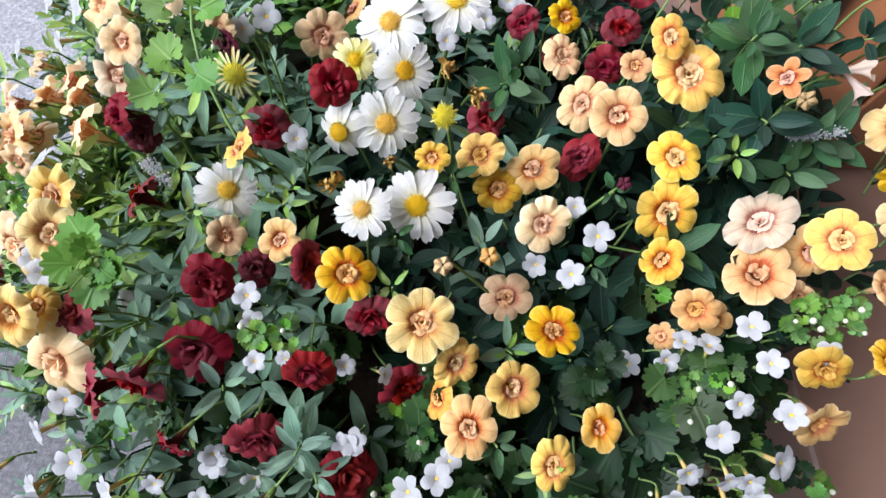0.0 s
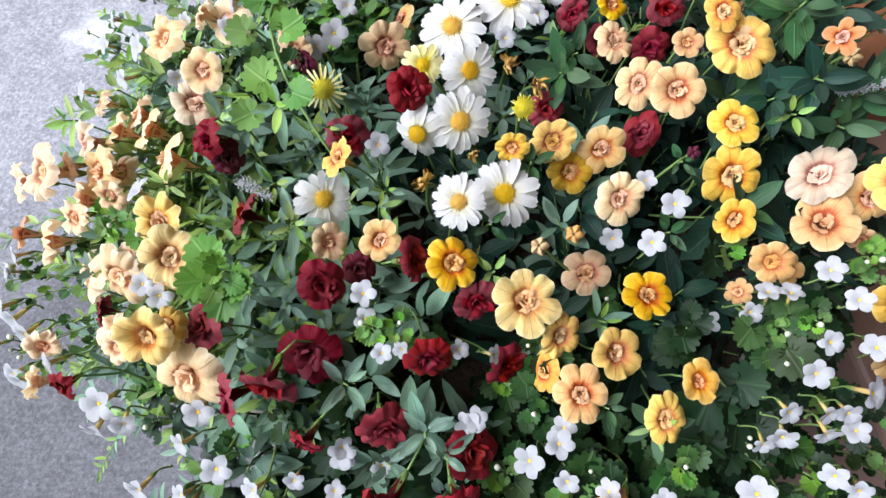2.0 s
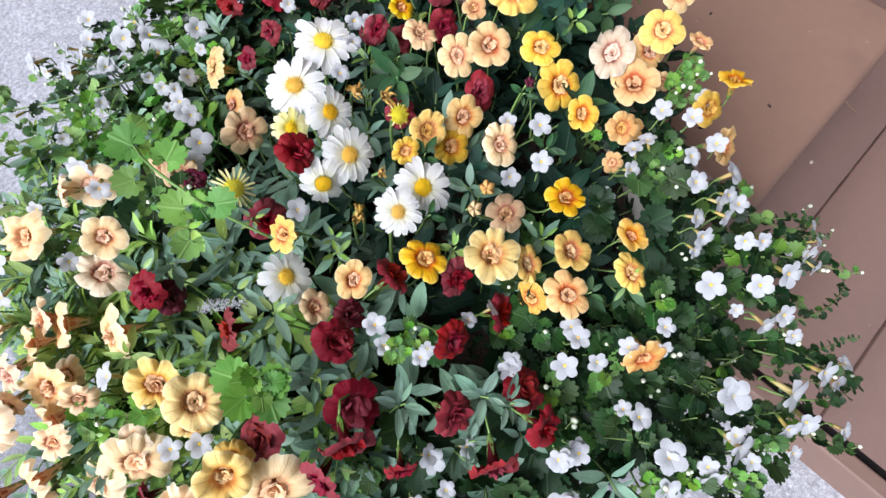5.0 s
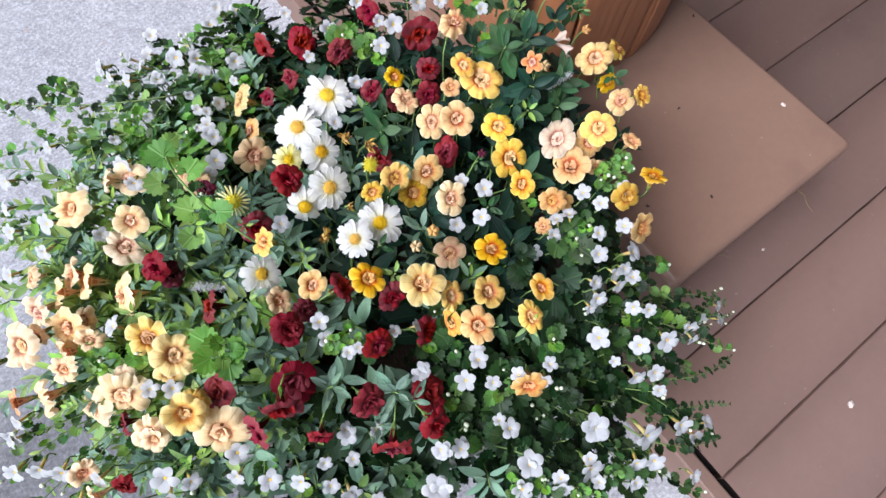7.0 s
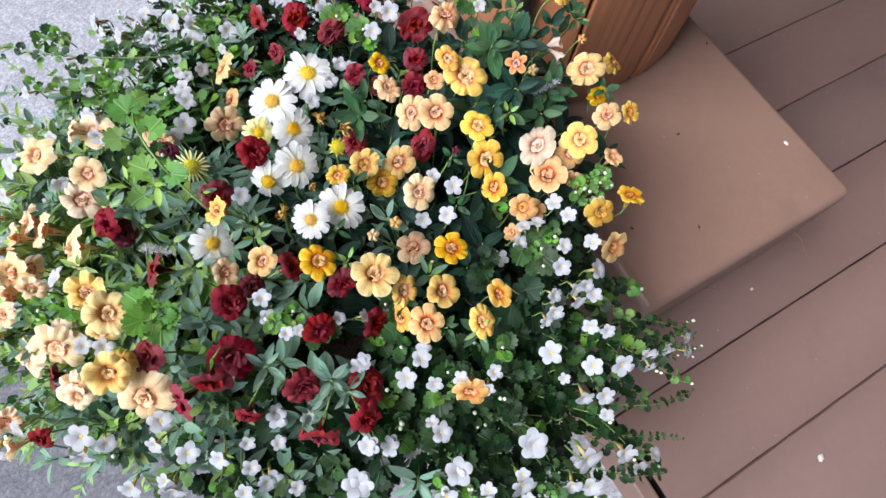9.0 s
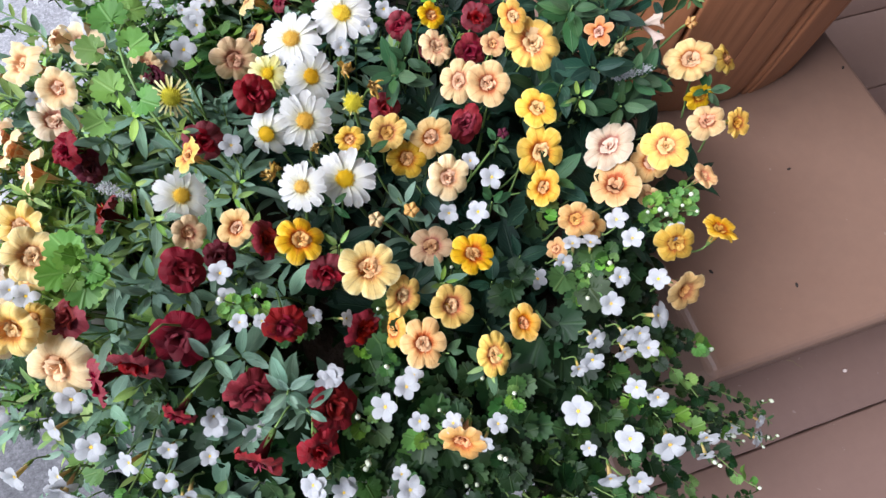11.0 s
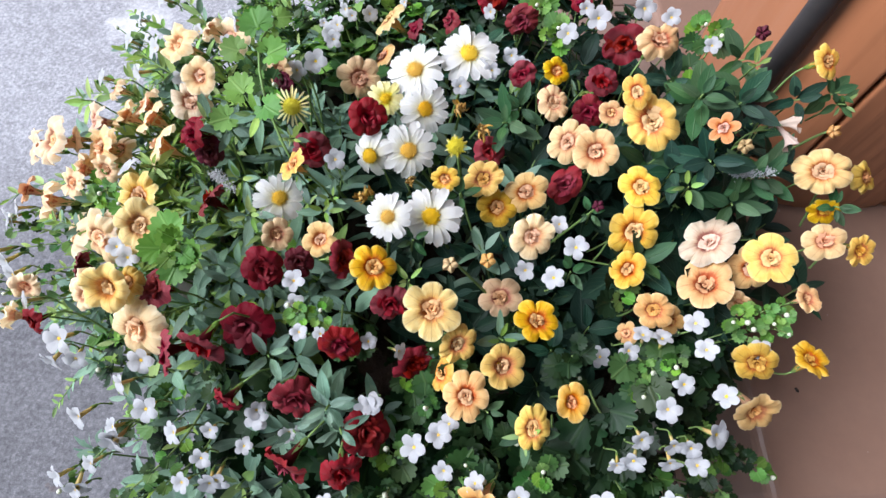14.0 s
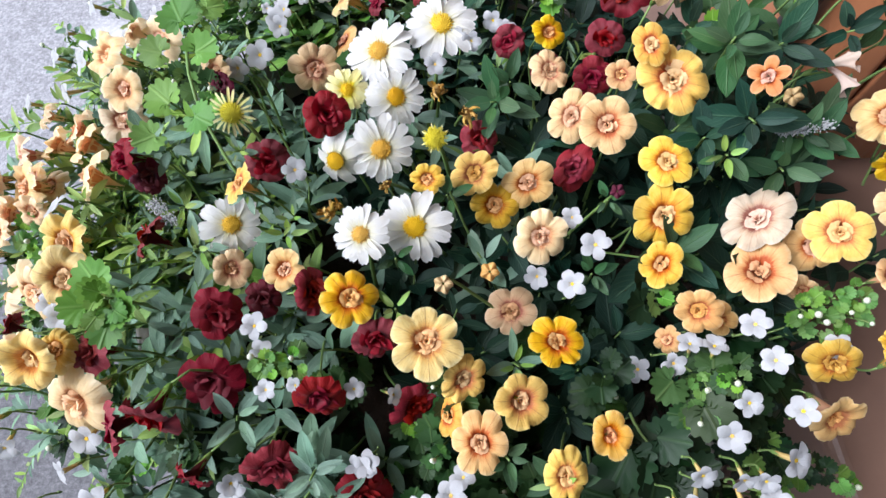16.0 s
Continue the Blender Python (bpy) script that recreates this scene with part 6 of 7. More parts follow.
sprig(bacopa, "round_young", (0.237, 0.095, 0.489), (-0.15, -0.27, 0.95), 0.0090, 4, None, 0.35)
sprig(bacopa, "round_young", (0.232, 0.086, 0.484), (-0.22, -0.38, 0.90), 0.0087, 4, None, 0.35)
sprig(bacopa_back, "round_middle", (-0.090, 0.246, 0.530), (-0.08, -0.72, 0.69), 0.0170, 4, "round_young")
sprig(bacopa_back, "round_middle", (-0.104, 0.265, 0.525), (-0.08, -0.69, 0.72), 0.0137, 4, "round_young")
sprig(bacopa_back, "round_middle", (-0.155, 0.513, 0.430), (-0.31, -0.82, 0.47), 0.0161, 4, "round_young")
sprig(bacopa, "round_middle", (0.148, 0.065, 0.485), (-0.39, -0.30, 0.87), 0.0127, 4, "round_young")
sprig(bacopa, "round_middle", (0.141, 0.048, 0.490), (-0.31, -0.33, 0.89), 0.0131, 4, "round_young")
sprig(bacopa, "round_middle", (0.157, 0.062, 0.502), (-0.42, -0.28, 0.86), 0.0112, 4, "round_young")
sprig(bacopa, "round_middle", (-0.011, 0.019, 0.467), (0.02, -0.26, 0.96), 0.0160, 4, "round_young")
sprig(bacopa, "round_middle", (0.076, 0.003, 0.480), (-0.16, -0.31, 0.94), 0.0152, 4, "round_young")
sprig(bacopa, "round_middle", (-0.000, 0.067, 0.454), (0.04, -0.31, 0.95), 0.0158, 4, "round_young")
sprig(bacopa_back, "round_middle", (0.189, 0.242, 0.536), (-0.34, -0.49, 0.80), 0.0150, 4, "round_young")
sprig(bacopa_back, "round_middle", (0.230, 0.305, 0.509), (-0.31, -0.54, 0.78), 0.0167, 4, "round_young")
sprig(bacopa_back, "round_middle", (0.119, 0.319, 0.500), (-0.19, -0.64, 0.75), 0.0110, 4, "round_young")
sprig(bacopa, "round_middle", (0.001, -0.072, 0.472), (-0.41, 0.24, 0.88), 0.0115, 4, "round_young")
sprig(bacopa, "round_middle", (0.022, -0.090, 0.464), (-0.40, -0.02, 0.92), 0.0116, 4, "round_young")
sprig(bacopa, "round_middle", (0.056, -0.102, 0.454), (-0.31, -0.11, 0.94), 0.0104, 4, "round_young")
sprig(bacopa, "round_middle", (-0.017, -0.058, 0.479), (-0.36, 0.14, 0.92), 0.0113, 4, "round_young")
sprig(bacopa, "round_middle", (0.030, -0.103, 0.459), (-0.21, -0.03, 0.98), 0.0100, 4, "round_young")
sprig(apricot, "felt", (-0.051, 0.163, 0.518), (0.21, -0.40, 0.89), 0.0159, 4, "young")
sprig(yellow, "middle", (0.034, 0.174, 0.514), (-0.09, -0.30, 0.95), 0.0167, 4, "middle")
sprig(yellow, "middle", (0.080, 0.244, 0.509), (-0.10, -0.58, 0.81), 0.0203, 4, "middle")
sprig(yellow, "middle", (0.195, 0.226, 0.537), (-0.30, -0.57, 0.76), 0.0243, 4, "middle")
sprig(yellow, "middle", (0.177, 0.168, 0.525), (-0.40, -0.46, 0.79), 0.0178, 4, "young")
sprig(yellow, "middle", (0.104, 0.126, 0.493), (-0.25, -0.33, 0.91), 0.0159, 4, "middle")
sprig(yellow, "middle", (0.004, 0.140, 0.518), (0.12, -0.45, 0.89), 0.0106, 4, "middle")
sprig(apricot, "felt", (-0.139, 0.241, 0.509), (0.15, -0.51, 0.84), 0.0190, 4, "young")
sprig(apricot, "felt", (-0.101, 0.162, 0.515), (0.04, -0.48, 0.87), 0.0192, 4, "young")
sprig(apricot, "felt", (-0.108, 0.186, 0.519), (0.05, -0.54, 0.84), 0.0164, 4, "young")
sprig(yellow, "middle", (0.118, 0.161, 0.507), (-0.32, -0.45, 0.83), 0.0094, 4, "middle")
sprig(yellow, "middle", (0.295, 0.228, 0.525), (-0.07, -0.62, 0.78), 0.0127, 4, "young")
sprig(yellow, "middle", (0.281, 0.160, 0.507), (-0.29, -0.50, 0.81), 0.0144, 4, "middle")
sprig(yellow, "middle", (0.221, 0.228, 0.540), (-0.28, -0.52, 0.81), 0.0235, 4, "middle")
sprig(yellow, "middle", (0.046, 0.040, 0.486), (0.13, -0.31, 0.94), 0.0158, 4, "middle")
sprig(yellow, "middle", (0.065, 0.024, 0.486), (-0.49, -0.39, 0.78), 0.0201, 4, "young")
sprig(apricot, "felt", (-0.074, 0.208, 0.531), (-0.28, -0.54, 0.79), 0.0101, 4, "young")
sprig(apricot, "felt", (-0.104, 0.236, 0.520), (-0.19, -0.61, 0.77), 0.0258, 4, "young")
sprig(apricot, "felt", (-0.048, 0.168, 0.522), (-0.17, -0.48, 0.86), 0.0120, 4, "young")
sprig(apricot, "felt", (-0.070, 0.184, 0.529), (-0.20, -0.35, 0.92), 0.0100, 4, "young")
sprig(apricot, "felt", (-0.223, 0.193, 0.481), (-0.09, -0.58, 0.81), 0.0163, 4, "young")
sprig(yellow, "middle", (0.067, 0.234, 0.506), (-0.41, -0.51, 0.75), 0.0294, 4, "middle")
sprig(yellow, "middle", (0.191, 0.225, 0.536), (-0.43, -0.55, 0.72), 0.0277, 4, "middle")
sprig(yellow, "middle", (0.220, 0.175, 0.521), (-0.41, -0.52, 0.75), 0.0212, 4)
sprig(apricot, "felt", (-0.122, 0.230, 0.511), (0.21, -0.62, 0.76), 0.0205, 4)
sprig(apricot, "felt", (-0.084, 0.075, 0.498), (0.34, -0.31, 0.89), 0.0182, 4)
sprig(apricot, "felt", (-0.047, 0.047, 0.485), (0.28, -0.22, 0.94), 0.0214, 4)
sprig(apricot, "felt", (-0.070, 0.033, 0.479), (0.36, -0.33, 0.87), 0.0168, 4)
sprig(apricot, "felt", (-0.109, 0.119, 0.508), (0.22, -0.51, 0.83), 0.0171, 4)
sprig(apricot, "felt", (-0.130, 0.143, 0.521), (0.13, -0.56, 0.82), 0.0178, 4)
sprig(yellow, "lance", (0.091, 0.081, 0.468), (-0.23, -0.23, 0.95), 0.0194, 4)
sprig(yellow, "lance", (0.178, 0.245, 0.532), (-0.44, -0.53, 0.73), 0.0248, 4)
sprig(yellow, "middle", (0.235, 0.266, 0.527), (-0.30, -0.60, 0.74), 0.0231, 4)
sprig(yellow, "lance", (0.213, 0.217, 0.544), (-0.36, -0.49, 0.80), 0.0284, 4)
sprig(yellow, "lance", (0.186, 0.176, 0.541), (-0.38, -0.58, 0.72), 0.0261, 4)
sprig(yellow, "middle", (0.231, 0.177, 0.518), (-0.43, -0.48, 0.77), 0.0311, 4)
sprig(yellow, "lance", (0.168, 0.179, 0.527), (-0.35, -0.42, 0.83), 0.0239, 4)
sprig(yellow, "lance", (0.255, 0.223, 0.538), (-0.30, -0.55, 0.78), 0.0196, 4)
sprig(yellow, "middle", (0.209, 0.161, 0.512), (-0.43, -0.51, 0.75), 0.0259, 4)
sprig(yellow, "young", (0.001, 0.116, 0.513), (0.11, -0.24, 0.97), 0.0141, 4)
sprig(apricot, "young", (-0.132, 0.134, 0.521), (0.14, -0.51, 0.85), 0.0136, 4)
sprig(yellow, "young", (0.236, 0.251, 0.540), (-0.02, -0.51, 0.86), 0.0110, 4)
sprig(apricot, "young", (-0.267, 0.301, 0.459), (-0.25, -0.50, 0.83), 0.0230, 4)
sprig(apricot, "young", (-0.230, 0.315, 0.465), (-0.21, -0.51, 0.83), 0.0147, 4)
sprig(apricot, "young", (-0.177, 0.210, 0.501), (-0.12, -0.37, 0.92), 0.0148, 4)
sprig(red, "felt", (-0.049, 0.043, 0.497), (0.05, -0.35, 0.93), 0.0200, 5, None, 0.5)
sprig(red, "felt", (-0.040, 0.030, 0.492), (0.25, -0.45, 0.85), 0.0160, 4, None, 0.8)
sprig(yellow, "middle", (0.181, 0.212, 0.560), (-0.20, -0.35, 0.92), 0.0240, 5, "middle", 0.6)
sprig(yellow, "middle", (0.292, 0.236, 0.528), (0.10, -0.45, 0.90), 0.0200, 4, "middle", 0.7)
for x, y, z, turn, size in ((-0.094, 0.279, 0.556, 1.9, 0.024), (-0.107, 0.262, 0.552, 2.9, 0.019), (-0.084, 0.258, 0.553, 0.4, 0.020), (-0.098, 0.226, 0.556, 2.3, 0.021), (-0.082, 0.214, 0.555, 5.6, 0.019), (-0.108, 0.210, 0.550, 3.6, 0.018)):
    way = Vector((math.cos(turn), math.sin(turn), 0.15))
    leaf(bacopa_back, "round_young", Vector((x, y, z)) - way * size * 0.42, way, (0.0, -0.35, 0.94), size)
STEMS[bacopa_back].append(tube(bezier((-0.090, 0.300, 0.535), (-0.098, 0.270, 0.556), (-0.094, 0.230, 0.553), (-0.070, 0.190, 0.520), 8), [0.0009] * 9, 6))
for x, y, z, turn, size in ((0.133, 0.066, 0.480, 3.8, 0.021), (0.144, 0.049, 0.490, 4.9, 0.025), (0.155, 0.072, 0.486, 1.3, 0.019)):
    way = Vector((math.cos(turn), math.sin(turn), 0.1))
    leaf(bacopa, "round_middle", Vector((x, y, z)) - way * size * 0.42, way, (-0.25, -0.25, 0.93), size)
wilted(yellow, (0.252, 0.212, 0.531), (0.9, 0.02, 0.43), 0.0125)
wilted(yellow, (0.251, 0.199, 0.526), (0.54, -0.84, -0.07), 0.0120)
fluff(yellow, (0.221, 0.178, 0.523), (0.84, -0.23, 0.50), 0.0231, 0.0048)
fluff(apricot, (-0.119, 0.187, 0.517), (0.67, -0.67, 0.33), 0.0285, 0.0060)
trail(bacopa_back, (-0.155, 0.459, 0.377), (-0.209, 0.538, 0.413), -0.004, 0.0089, 19, ("round_middle", "round_young", "young"))
trail(bacopa_back, (-0.111, 0.413, 0.395), (-0.168, 0.502, 0.433), 0.006, 0.0107, 14, ("round_middle", "round_young", "young"))
trail(bacopa_back, (-0.084, 0.381, 0.390), (-0.147, 0.482, 0.433), -0.001, 0.0112, 17, ("round_middle", "round_young", "young"))
trail(bacopa_back, (-0.060, 0.422, 0.383), (-0.109, 0.503, 0.433), 0.011, 0.0097, 19, ("round_middle", "round_young", "young"))
trail(bacopa_back, (-0.067, 0.400, 0.401), (-0.101, 0.486, 0.436), 0.010, 0.0081, 16, ("round_middle", "round_young", "young"))
trail(bacopa_back, (-0.140, 0.333, 0.392), (-0.228, 0.433, 0.438), -0.005, 0.0113, 18, ("round_middle", "round_young", "young"))
trail(bacopa_back, (-0.181, 0.331, 0.416), (-0.238, 0.388, 0.454), -0.010, 0.0097, 17, ("round_middle", "round_young", "young"))
trail(bacopa_back, (-0.165, 0.303, 0.441), (-0.246, 0.372, 0.455), 0.001, 0.0120, 16, ("round_middle", "round_young", "young"))
trail(bacopa_back, (-0.202, 0.292, 0.402), (-0.266, 0.326, 0.452), 0.012, 0.0094, 16, ("round_middle", "round_young", "young"))
trail(bacopa, (-0.164, 0.197, 0.421), (-0.294, 0.203, 0.452), 0.004, 0.0118, 18, ("round_middle", "round_young", "young"))
trail(bacopa, (-0.218, 0.207, 0.388), (-0.314, 0.195, 0.438), 0.007, 0.0119, 16, ("round_middle", "round_young", "young"))
trail(bacopa_back, (-0.025, 0.485, 0.386), (-0.039, 0.558, 0.400), 0.006, 0.0147, 14, ("round", "round_middle"))
trail(bacopa_back, (-0.018, 0.393, 0.395), (-0.057, 0.509, 0.422), -0.006, 0.0110, 18, ("round_middle", "round_young", "young"))
trail(bacopa_back, (-0.049, 0.384, 0.390), (-0.085, 0.479, 0.434), 0.004, 0.0091, 16, ("round_middle", "round_young", "young"))
trail(bacopa_back, (-0.078, 0.436, 0.418), (-0.104, 0.513, 0.434), 0.009, 0.0087, 16, ("round_middle", "round_young", "young"))
trail(bacopa_back, (0.002, 0.408, 0.400), (0.013, 0.516, 0.423), 0.008, 0.0139, 16)
trail(bacopa_back, (0.052, 0.404, 0.390), (0.053, 0.516, 0.427), 0.000, 0.0142, 16, ("round", "round_middle"))
trail(bacopa_back, (0.039, 0.463, 0.380), (0.036, 0.529, 0.418), -0.009, 0.0139, 16)
trail(bacopa, (0.063, -0.041, 0.398), (0.094, -0.107, 0.442), -0.009, 0.0121, 14, ("round", "round_middle"), "round_middle")
trail(bacopa, (0.093, -0.031, 0.395), (0.140, -0.119, 0.428), -0.004, 0.0138, 17, ("round", "round_middle"), "round_middle")
trail(bacopa, (0.084, -0.043, 0.392), (0.142, -0.133, 0.409), 0.010, 0.0104, 14, ("round", "round_middle"), "round_middle")
trail(bacopa, (0.125, -0.050, 0.359), (0.165, -0.141, 0.401), -0.003, 0.0136, 14, ("round", "round_middle"), "round_middle")
trail(bacopa, (0.044, -0.034, 0.405), (0.093, -0.121, 0.437), -0.007, 0.0114, 17, ("round", "round_middle"))
trail(bacopa, (0.056, -0.017, 0.423), (0.071, -0.109, 0.442), -0.002, 0.0103, 15, ("round", "round_middle"), "round_middle")
trail(bacopa, (0.097, -0.076, 0.365), (0.118, -0.169, 0.398), 0.004, 0.0133, 16, ("round", "round_middle"), "round_middle")
trail(bacopa, (0.125, 0.022, 0.422), (0.173, -0.051, 0.444), -0.001, 0.0139, 16, ("round", "round_middle"), "round_middle")
trail(bacopa, (0.114, 0.024, 0.422), (0.135, -0.071, 0.444), 0.010, 0.0135, 19, ("round", "round_middle"), "round_middle")
trail(bacopa, (0.092, -0.007, 0.397), (0.135, -0.081, 0.442), 0.002, 0.0124, 19, ("round", "round_middle"), "round_middle")
trail(bacopa, (0.118, 0.011, 0.389), (0.201, -0.056, 0.435), 0.011, 0.0100, 20, ("round", "middle", "round_middle"), "middle")
trail(bacopa, (0.223, -0.007, 0.306), (0.269, -0.075, 0.347), -0.003, 0.0099, 20, ("round", "middle", "round_middle"), "middle")
trail(bacopa, (0.188, -0.012, 0.306), (0.263, -0.064, 0.343), -0.002, 0.0094, 20, ("round", "middle", "round_middle"), "middle")
trail(bacopa, (0.202, 0.006, 0.308), (0.282, -0.076, 0.353), 0.010, 0.0104, 21, ("round", "middle", "round_middle"), "middle")
trail(bacopa, (0.226, -0.009, 0.341), (0.295, -0.067, 0.357), 0.006, 0.0086, 22, ("round", "middle", "round_middle"), "middle")
trail(bacopa, (0.116, 0.020, 0.386), (0.197, -0.069, 0.436), 0.009, 0.0101, 24, ("round", "middle", "round_middle"), "middle")
trail(bacopa, (-0.234, 0.176, 0.411), (-0.327, 0.179, 0.424), -0.003, 0.0111, 15, ("round_middle", "round_young", "young"))
trail(bacopa, (-0.199, 0.182, 0.424), (-0.295, 0.155, 0.444), 0.012, 0.0083, 17, ("round_middle", "round_young", "young"))
trail(bacopa, (-0.161, 0.149, 0.408), (-0.286, 0.139, 0.456), -0.005, 0.0090, 15, ("round_middle", "round_young", "young"))
trail(bacopa, (-0.254, 0.180, 0.361), (-0.334, 0.157, 0.400), -0.006, 0.0084, 14, ("round_middle", "round_young", "young"))
trail(bacopa, (-0.226, 0.163, 0.432), (-0.292, 0.120, 0.445), -0.003, 0.0095, 14, ("round_middle", "round_young", "young"))
trail(bacopa, (-0.195, 0.161, 0.431), (-0.288, 0.122, 0.458), -0.008, 0.0115, 16, ("round_middle", "round_young", "young"))
trail(bacopa, (-0.210, 0.195, 0.397), (-0.316, 0.203, 0.440), 0.008, 0.0091, 16, ("round_middle", "round_young", "young"))
trail(bacopa, (-0.132, 0.045, 0.436), (-0.201, -0.016, 0.468), -0.006, 0.0106, 19, ("round_middle", "round_young", "young"))
trail(bacopa, (-0.153, 0.082, 0.444), (-0.204, 0.007, 0.474), 0.004, 0.0097, 16, ("round_middle", "round_young", "young"))
trail(bacopa, (-0.137, 0.057, 0.450), (-0.200, -0.011, 0.469), 0.006, 0.0094, 16, ("round_middle", "round_young", "young"))
trail(bacopa_back, (-0.028, 0.397, 0.391), (-0.010, 0.506, 0.422), 0.011, 0.0132, 14, ("round", "round_middle"))
trail(bacopa_back, (-0.037, 0.404, 0.405), (-0.077, 0.516, 0.428), -0.006, 0.0088, 17, ("round_middle", "round_young", "young"))
trail(bacopa_back, (-0.048, 0.413, 0.409), (-0.061, 0.501, 0.426), -0.006, 0.0087, 16, ("round_middle", "round_young", "young"))
trail(bacopa, (0.020, 0.001, 0.422), (0.045, -0.095, 0.451), -0.003, 0.0135, 18)
trail(bacopa, (0.038, -0.006, 0.409), (0.071, -0.111, 0.441), 0.005, 0.0135, 18, ("round", "round_middle"))
trail(bacopa, (0.150, -0.020, 0.430), (0.285, -0.078, 0.364), 0.012, 0.0072, 23, ("round", "middle", "round_middle"), "middle")
trail(bacopa, (0.130, -0.050, 0.430), (0.250, -0.105, 0.372), 0.01, 0.0072, 23, ("round", "middle", "round_middle"), "middle")
trail(bacopa, (0.090, -0.080, 0.440), (0.165, -0.145, 0.400), 0.01, 0.0090, 17, ("round", "round_middle"), "round_middle")
trail(bacopa, (0.170, -0.020, 0.410), (0.300, -0.050, 0.352), 0.01, 0.0072, 23, ("round", "middle", "round_middle"), "middle")
trail(bacopa, (0.120, -0.070, 0.420), (0.205, -0.135, 0.385), 0.0, 0.0072, 23, ("round", "middle", "round_middle"), "middle")
trail(bacopa_back, (-0.050, 0.420, 0.450), (-0.210, 0.545, 0.418), 0.015, 0.0110, 26, ("round", "felt", "round_young"))
trail(bacopa_back, (-0.100, 0.400, 0.450), (-0.250, 0.470, 0.430), 0.01, 0.0110, 26, ("round", "felt", "round_young"))

# ---------------------------------------------------------------- greenery between the flowers


def greenery(plant, kind, tip, count, centre, spread, size, depth, rim=1.05, top=0.38):
    """Shoots scattered through one part of the mound, thickest just under the flowers."""
    rng = place_rng
    made = 0
    while made < count:
        x = rng.gauss(centre[0], spread[0])
        y = rng.gauss(centre[1], spread[1])
        q = math.hypot((x - 0.0) / 0.285, (y - 0.205) / 0.325)
        if q > rim or (x > 0.17 and y < 0.06) or (x < 0.0 and y < 0.09 and kind != "round" and rng.random() < 0.6) or (x > 0.24 and y < 0.12):
            continue
        made += 1
        down = rng.uniform(0.0, 0.022) if rng.random() < top else depth * rng.uniform(0.5, 1.1)
        z = mound(x, y) - 0.014 - down
        out = Vector((x - 0.02, y - 0.2, 0)) * 2.4
        n = (out + Vector((rng.uniform(-0.5, 0.5), rng.uniform(-0.5, 0.5), 1.0))).normalized()
        sprig(plant, kind, (x, y, z), n, size * rng.uniform(0.7, 1.25), rng.choice((3, 4, 4)), tip if down < depth * 0.25 and rng.random() < (0.08 if kind == "round" else 0.2) else None)


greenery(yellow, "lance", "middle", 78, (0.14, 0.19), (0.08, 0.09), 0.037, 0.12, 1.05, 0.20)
greenery(apricot, "felt", "young", 110, (-0.14, 0.26), (0.09, 0.11), 0.027, 0.11, 1.05, 0.6)
greenery(apricot, "young", "young", 125, (-0.18, 0.26), (0.05, 0.10), 0.031, 0.07, 1.1, 0.8)
greenery(apricot, "felt", "young", 40, (-0.19, 0.27), (0.055, 0.10), 0.031, 0.07, 1.1, 0.8)
greenery(red, "felt", "young", 36, (-0.05, 0.10), (0.09, 0.08), 0.024, 0.12, 1.05, 0.16)
greenery(red, "felt", "young", 50, (-0.17, 0.11), (0.06, 0.07), 0.027, 0.09, 1.05, 0.75)
greenery(yellow, "lance", "middle", 55, (0.225, 0.20), (0.035, 0.055), 0.037, 0.07, 1.05, 0.6)
greenery(yellow, "lance", "middle", 44, (0.14, 0.36), (0.05, 0.04), 0.034, 0.07, 1.08, 0.5)
greenery(bacopa_back, "round", "round_young", 26, (0.09, 0.43), (0.06, 0.04), 0.024, 0.06, 1.1, 0.5)
greenery(daisy, "felt", "young", 26, (0.01, 0.23), (0.06, 0.07), 0.029, 0.11, 1.05, 0.22)
greenery(bacopa, "round", "round_young", 44, (0.06, -0.01), (0.10, 0.06), 0.020, 0.12, 1.08, 0.22)
greenery(bacopa, "round_middle", "round_young", 24, (0.06, -0.01), (0.10, 0.06), 0.019, 0.05, 1.08, 0.5)
greenery(bacopa, "round_middle", "round_young", 30, (-0.07, 0.0), (0.06, 0.06), 0.019, 0.10, 1.05, 0.3)
greenery(bacopa, "felt", "young", 26, (-0.13, 0.03), (0.05, 0.05), 0.024, 0.06, 1.05, 0.7)
greenery(bacopa, "round", "round_young", 14, (-0.17, 0.05), (0.04, 0.05), 0.021, 0.07, 1.08, 0.4)
greenery(bacopa_back, "round_middle", "round_young", 48, (-0.02, 0.42), (0.10, 0.06), 0.025, 0.11, 1.08, 0.45)
# paler leaf kinds mixed in here stand for the sunlit back of the mound
greenery(bacopa_back, "round_young", "young", 30, (-0.07, 0.41), (0.10, 0.06), 0.022, 0.08, 1.08, 0.6)
greenery(bacopa_back, "felt", "young", 44, (-0.02, 0.38), (0.10, 0.05), 0.026, 0.06, 1.05, 0.5)
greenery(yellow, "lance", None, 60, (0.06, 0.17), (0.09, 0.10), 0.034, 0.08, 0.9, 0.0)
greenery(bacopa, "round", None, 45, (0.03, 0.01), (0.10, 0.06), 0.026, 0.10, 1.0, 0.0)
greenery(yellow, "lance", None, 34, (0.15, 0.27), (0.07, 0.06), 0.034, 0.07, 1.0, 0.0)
greenery(red, "felt", None, 22, (-0.03, 0.01), (0.05, 0.05), 0.028, 0.09, 1.0, 0.0)

# slender leafy shoots reaching out over the concrete
rng = random.Random(31)
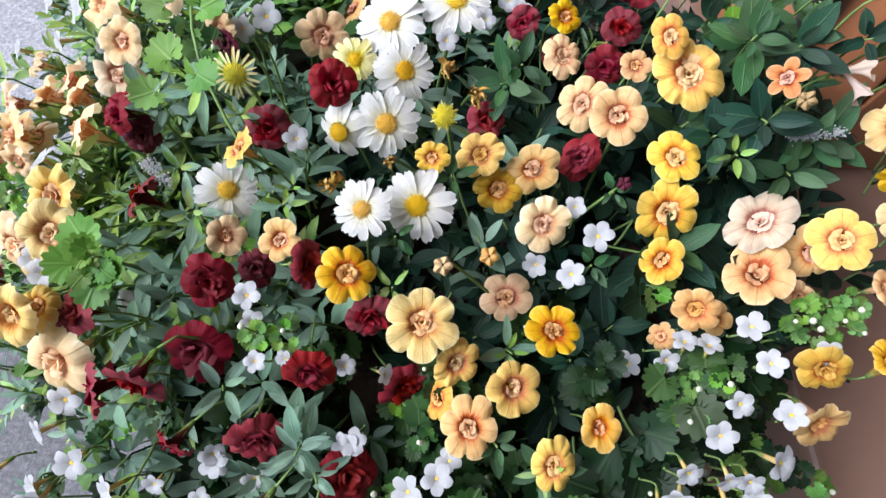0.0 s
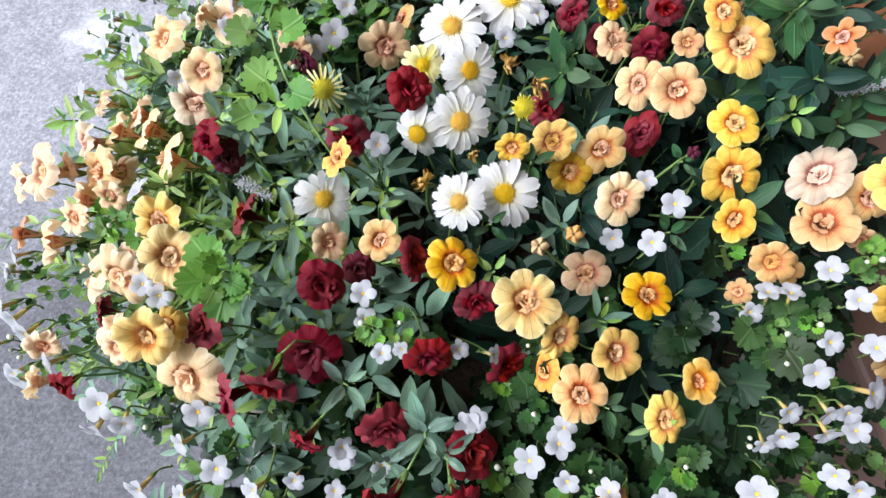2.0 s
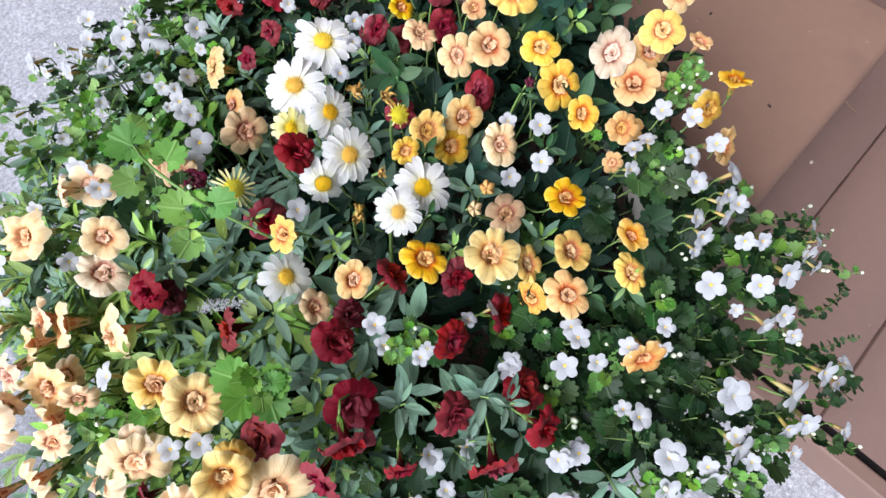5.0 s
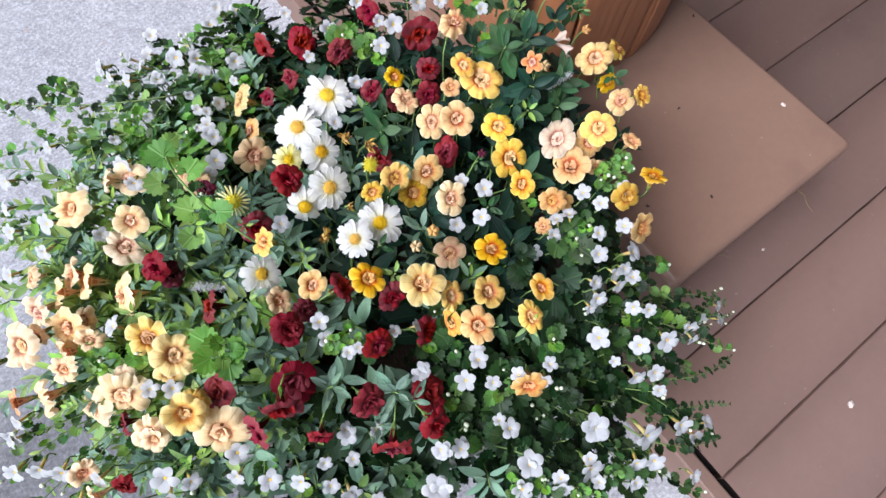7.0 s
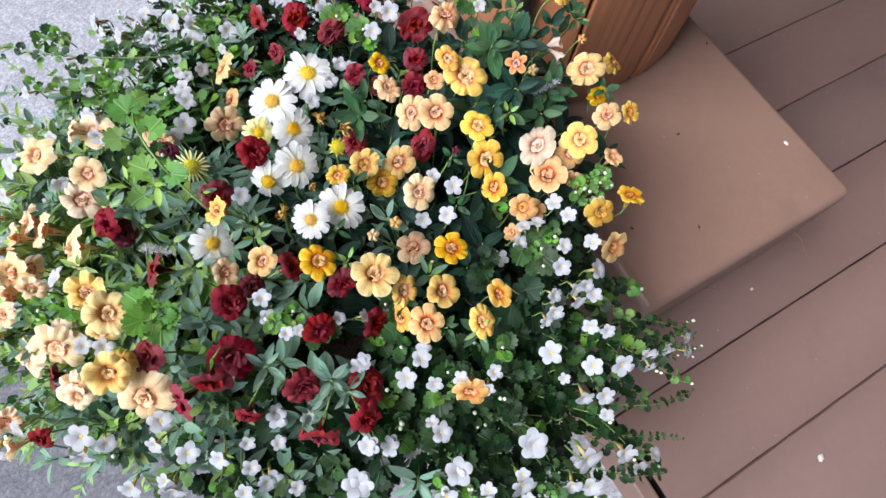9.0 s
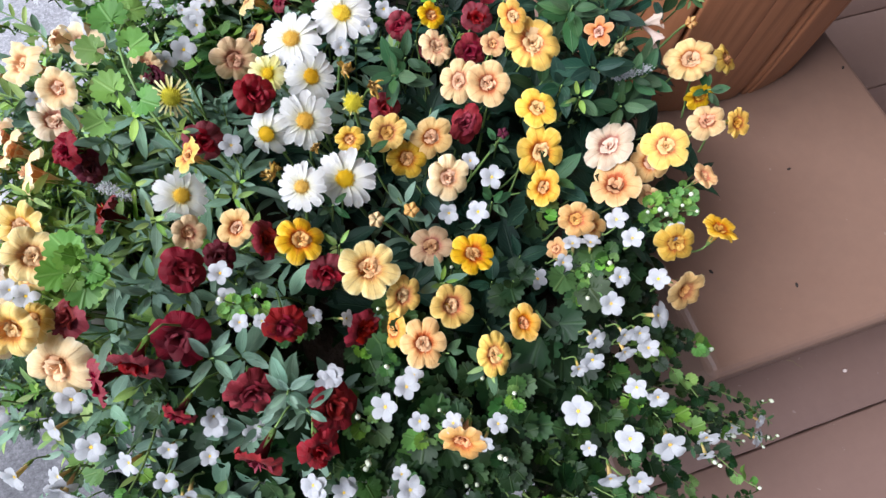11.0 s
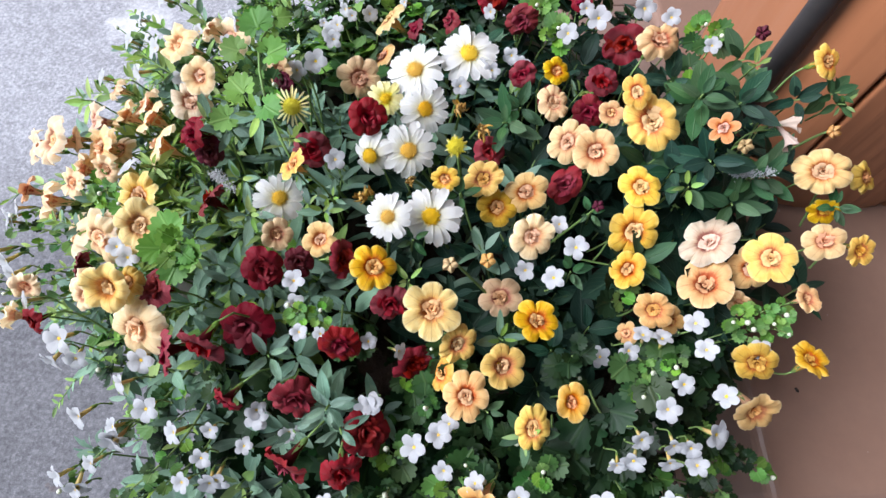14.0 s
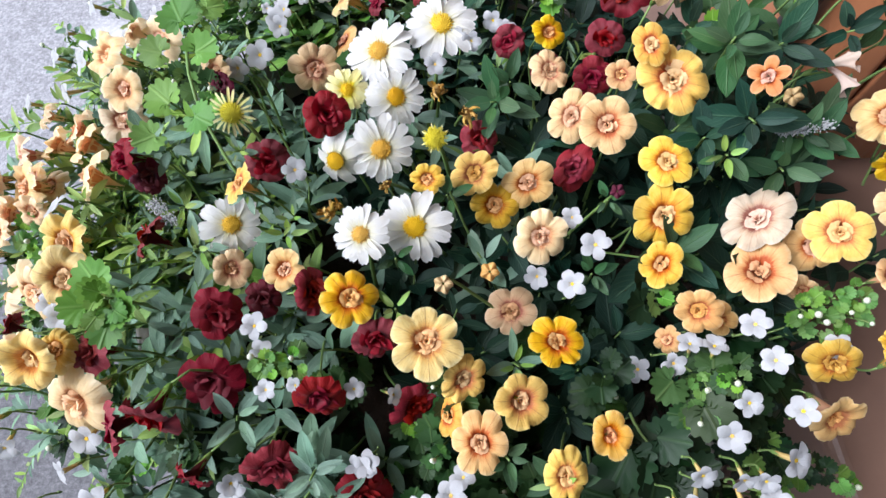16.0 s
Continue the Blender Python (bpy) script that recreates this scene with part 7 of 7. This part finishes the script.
for k in range(26):
    a = radians(rng.uniform(135, 206))
    c, s = math.cos(a), math.sin(a)
    start = Vector((0.21 * c, 0.2 + 0.27 * s, 0))
    start.z = mound(start.x, start.y) - 0.02 - 0.06 * rng.random()
    reach = rng.uniform(0.03, 0.11)
    end = start + Vector((c * reach + rng.uniform(-0.02, 0.02), s * reach + rng.uniform(-0.03, 0.03), rng.uniform(-0.06, 0.03)))
    trail(apricot, start, end, 0.01, rng.uniform(0.012, 0.020), rng.randrange(16, 24), ("young", "young", "felt", "felt"), "young")

rng = random.Random(77)
for k in range(20):
    a = radians(rng.choice((rng.uniform(225, 330), rng.uniform(225, 330), rng.uniform(75, 130))))
    c, s = math.cos(a), math.sin(a)
    start = Vector((0.23 * c, 0.2 + 0.26 * s, 0))
    start.z = mound(start.x, start.y) - 0.03 - 0.06 * rng.random()
    reach = rng.uniform(0.05, 0.12) if s < 0 else rng.uniform(0.03, 0.07)
    end = start + Vector((c * reach, s * reach, rng.uniform(-0.09, 0.0)))
    trail(bacopa if s < 0 else bacopa_back, start, end, rng.uniform(0.0, 0.02), rng.uniform(0.010, 0.016), rng.randrange(14, 20), ("round", "round", "round_young") if s < 0 else ("round", "felt", "round_young"))

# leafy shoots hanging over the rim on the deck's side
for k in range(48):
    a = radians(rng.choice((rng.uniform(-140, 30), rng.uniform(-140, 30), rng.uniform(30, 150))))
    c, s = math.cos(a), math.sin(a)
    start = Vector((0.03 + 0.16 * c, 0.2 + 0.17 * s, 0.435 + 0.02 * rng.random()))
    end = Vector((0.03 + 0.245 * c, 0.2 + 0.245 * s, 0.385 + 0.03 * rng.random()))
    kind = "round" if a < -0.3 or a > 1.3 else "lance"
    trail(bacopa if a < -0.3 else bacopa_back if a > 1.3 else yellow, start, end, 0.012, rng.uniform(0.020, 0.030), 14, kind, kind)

# closed bacopa buds near the tips of the trailing shoots
rng = random.Random(58)
for plant, place, way in TIPS:
    for k in range(rng.choice((0, 1, 1, 2))):
        at = Vector(place) + Vector((rng.uniform(-1, 1), rng.uniform(-1, 1), rng.uniform(0.2, 1.2))) * 0.005
        foot = Vector(place) - Vector(way) * 0.006
        STEMS[plant].append(tube([foot, foot.lerp(at, 0.6) + Vector((0, 0, 0.0008)), at], [0.0005, 0.0004, 0.0004], 4))
        bacopa_bud(plant, at, Vector(way) + Vector((rng.uniform(-0.6, 0.6), rng.uniform(-0.6, 0.6), 0.9)), rng.uniform(0.0016, 0.0026))

# ---------------------------------------------------------------- leaves and stalks become meshes
for plant in PLANTS:
    V, F, U = merge(STEMS[plant])
    part("stalk_tangle", mesh_from("stalk_tangle", V - np.array(ROOTS[plant]), F, U, [STEM]), plant, None, "", "stuff")
    if TWIGS[plant]:
        V, F, U = merge(TWIGS[plant])
        part("runner_tangle", mesh_from("runner_tangle", V - np.array(ROOTS[plant]), F, U, [TWIG]), plant, None, "", "stuff")
    items = LEAVES[plant]
    items.sort(key=lambda it: -(it[2].translation.z + ROOTS[plant].z))
    for kind, k, m in items[:300]:
        part("leaf", LEAF_MESH[kind][k], plant, m)
    rest = items[300:]
    for kinds, mat in ((("lance",), LANCE[True]), (("felt",), FELT[True]), (("middle",), MIDDLE[True]), (("round",), ROUND[True]), (("round_middle",), ROUND_MIDDLE[True]), (("young",), BRIGHT[True]), (("round_young",), FRESH[True])):
        chosen = [it for it in rest if it[0] in kinds]
        if not chosen:
            continue
        Vs, Fs, Us, n = [], [], [], 0
        for kind, k, m in chosen:
            v, f, u = LEAF_SHAPE[kind][k]
            M = np.array(m)
            Vs.append(v @ M[:3, :3].T + M[:3, 3])
            Us.append(u)
            Fs += [tuple(a + n for a in face) for face in f]
            n += len(v)
        part("foliage", mesh_from("foliage", np.concatenate(Vs), Fs, np.concatenate(Us), [mat]), plant, None, "", "stuff")
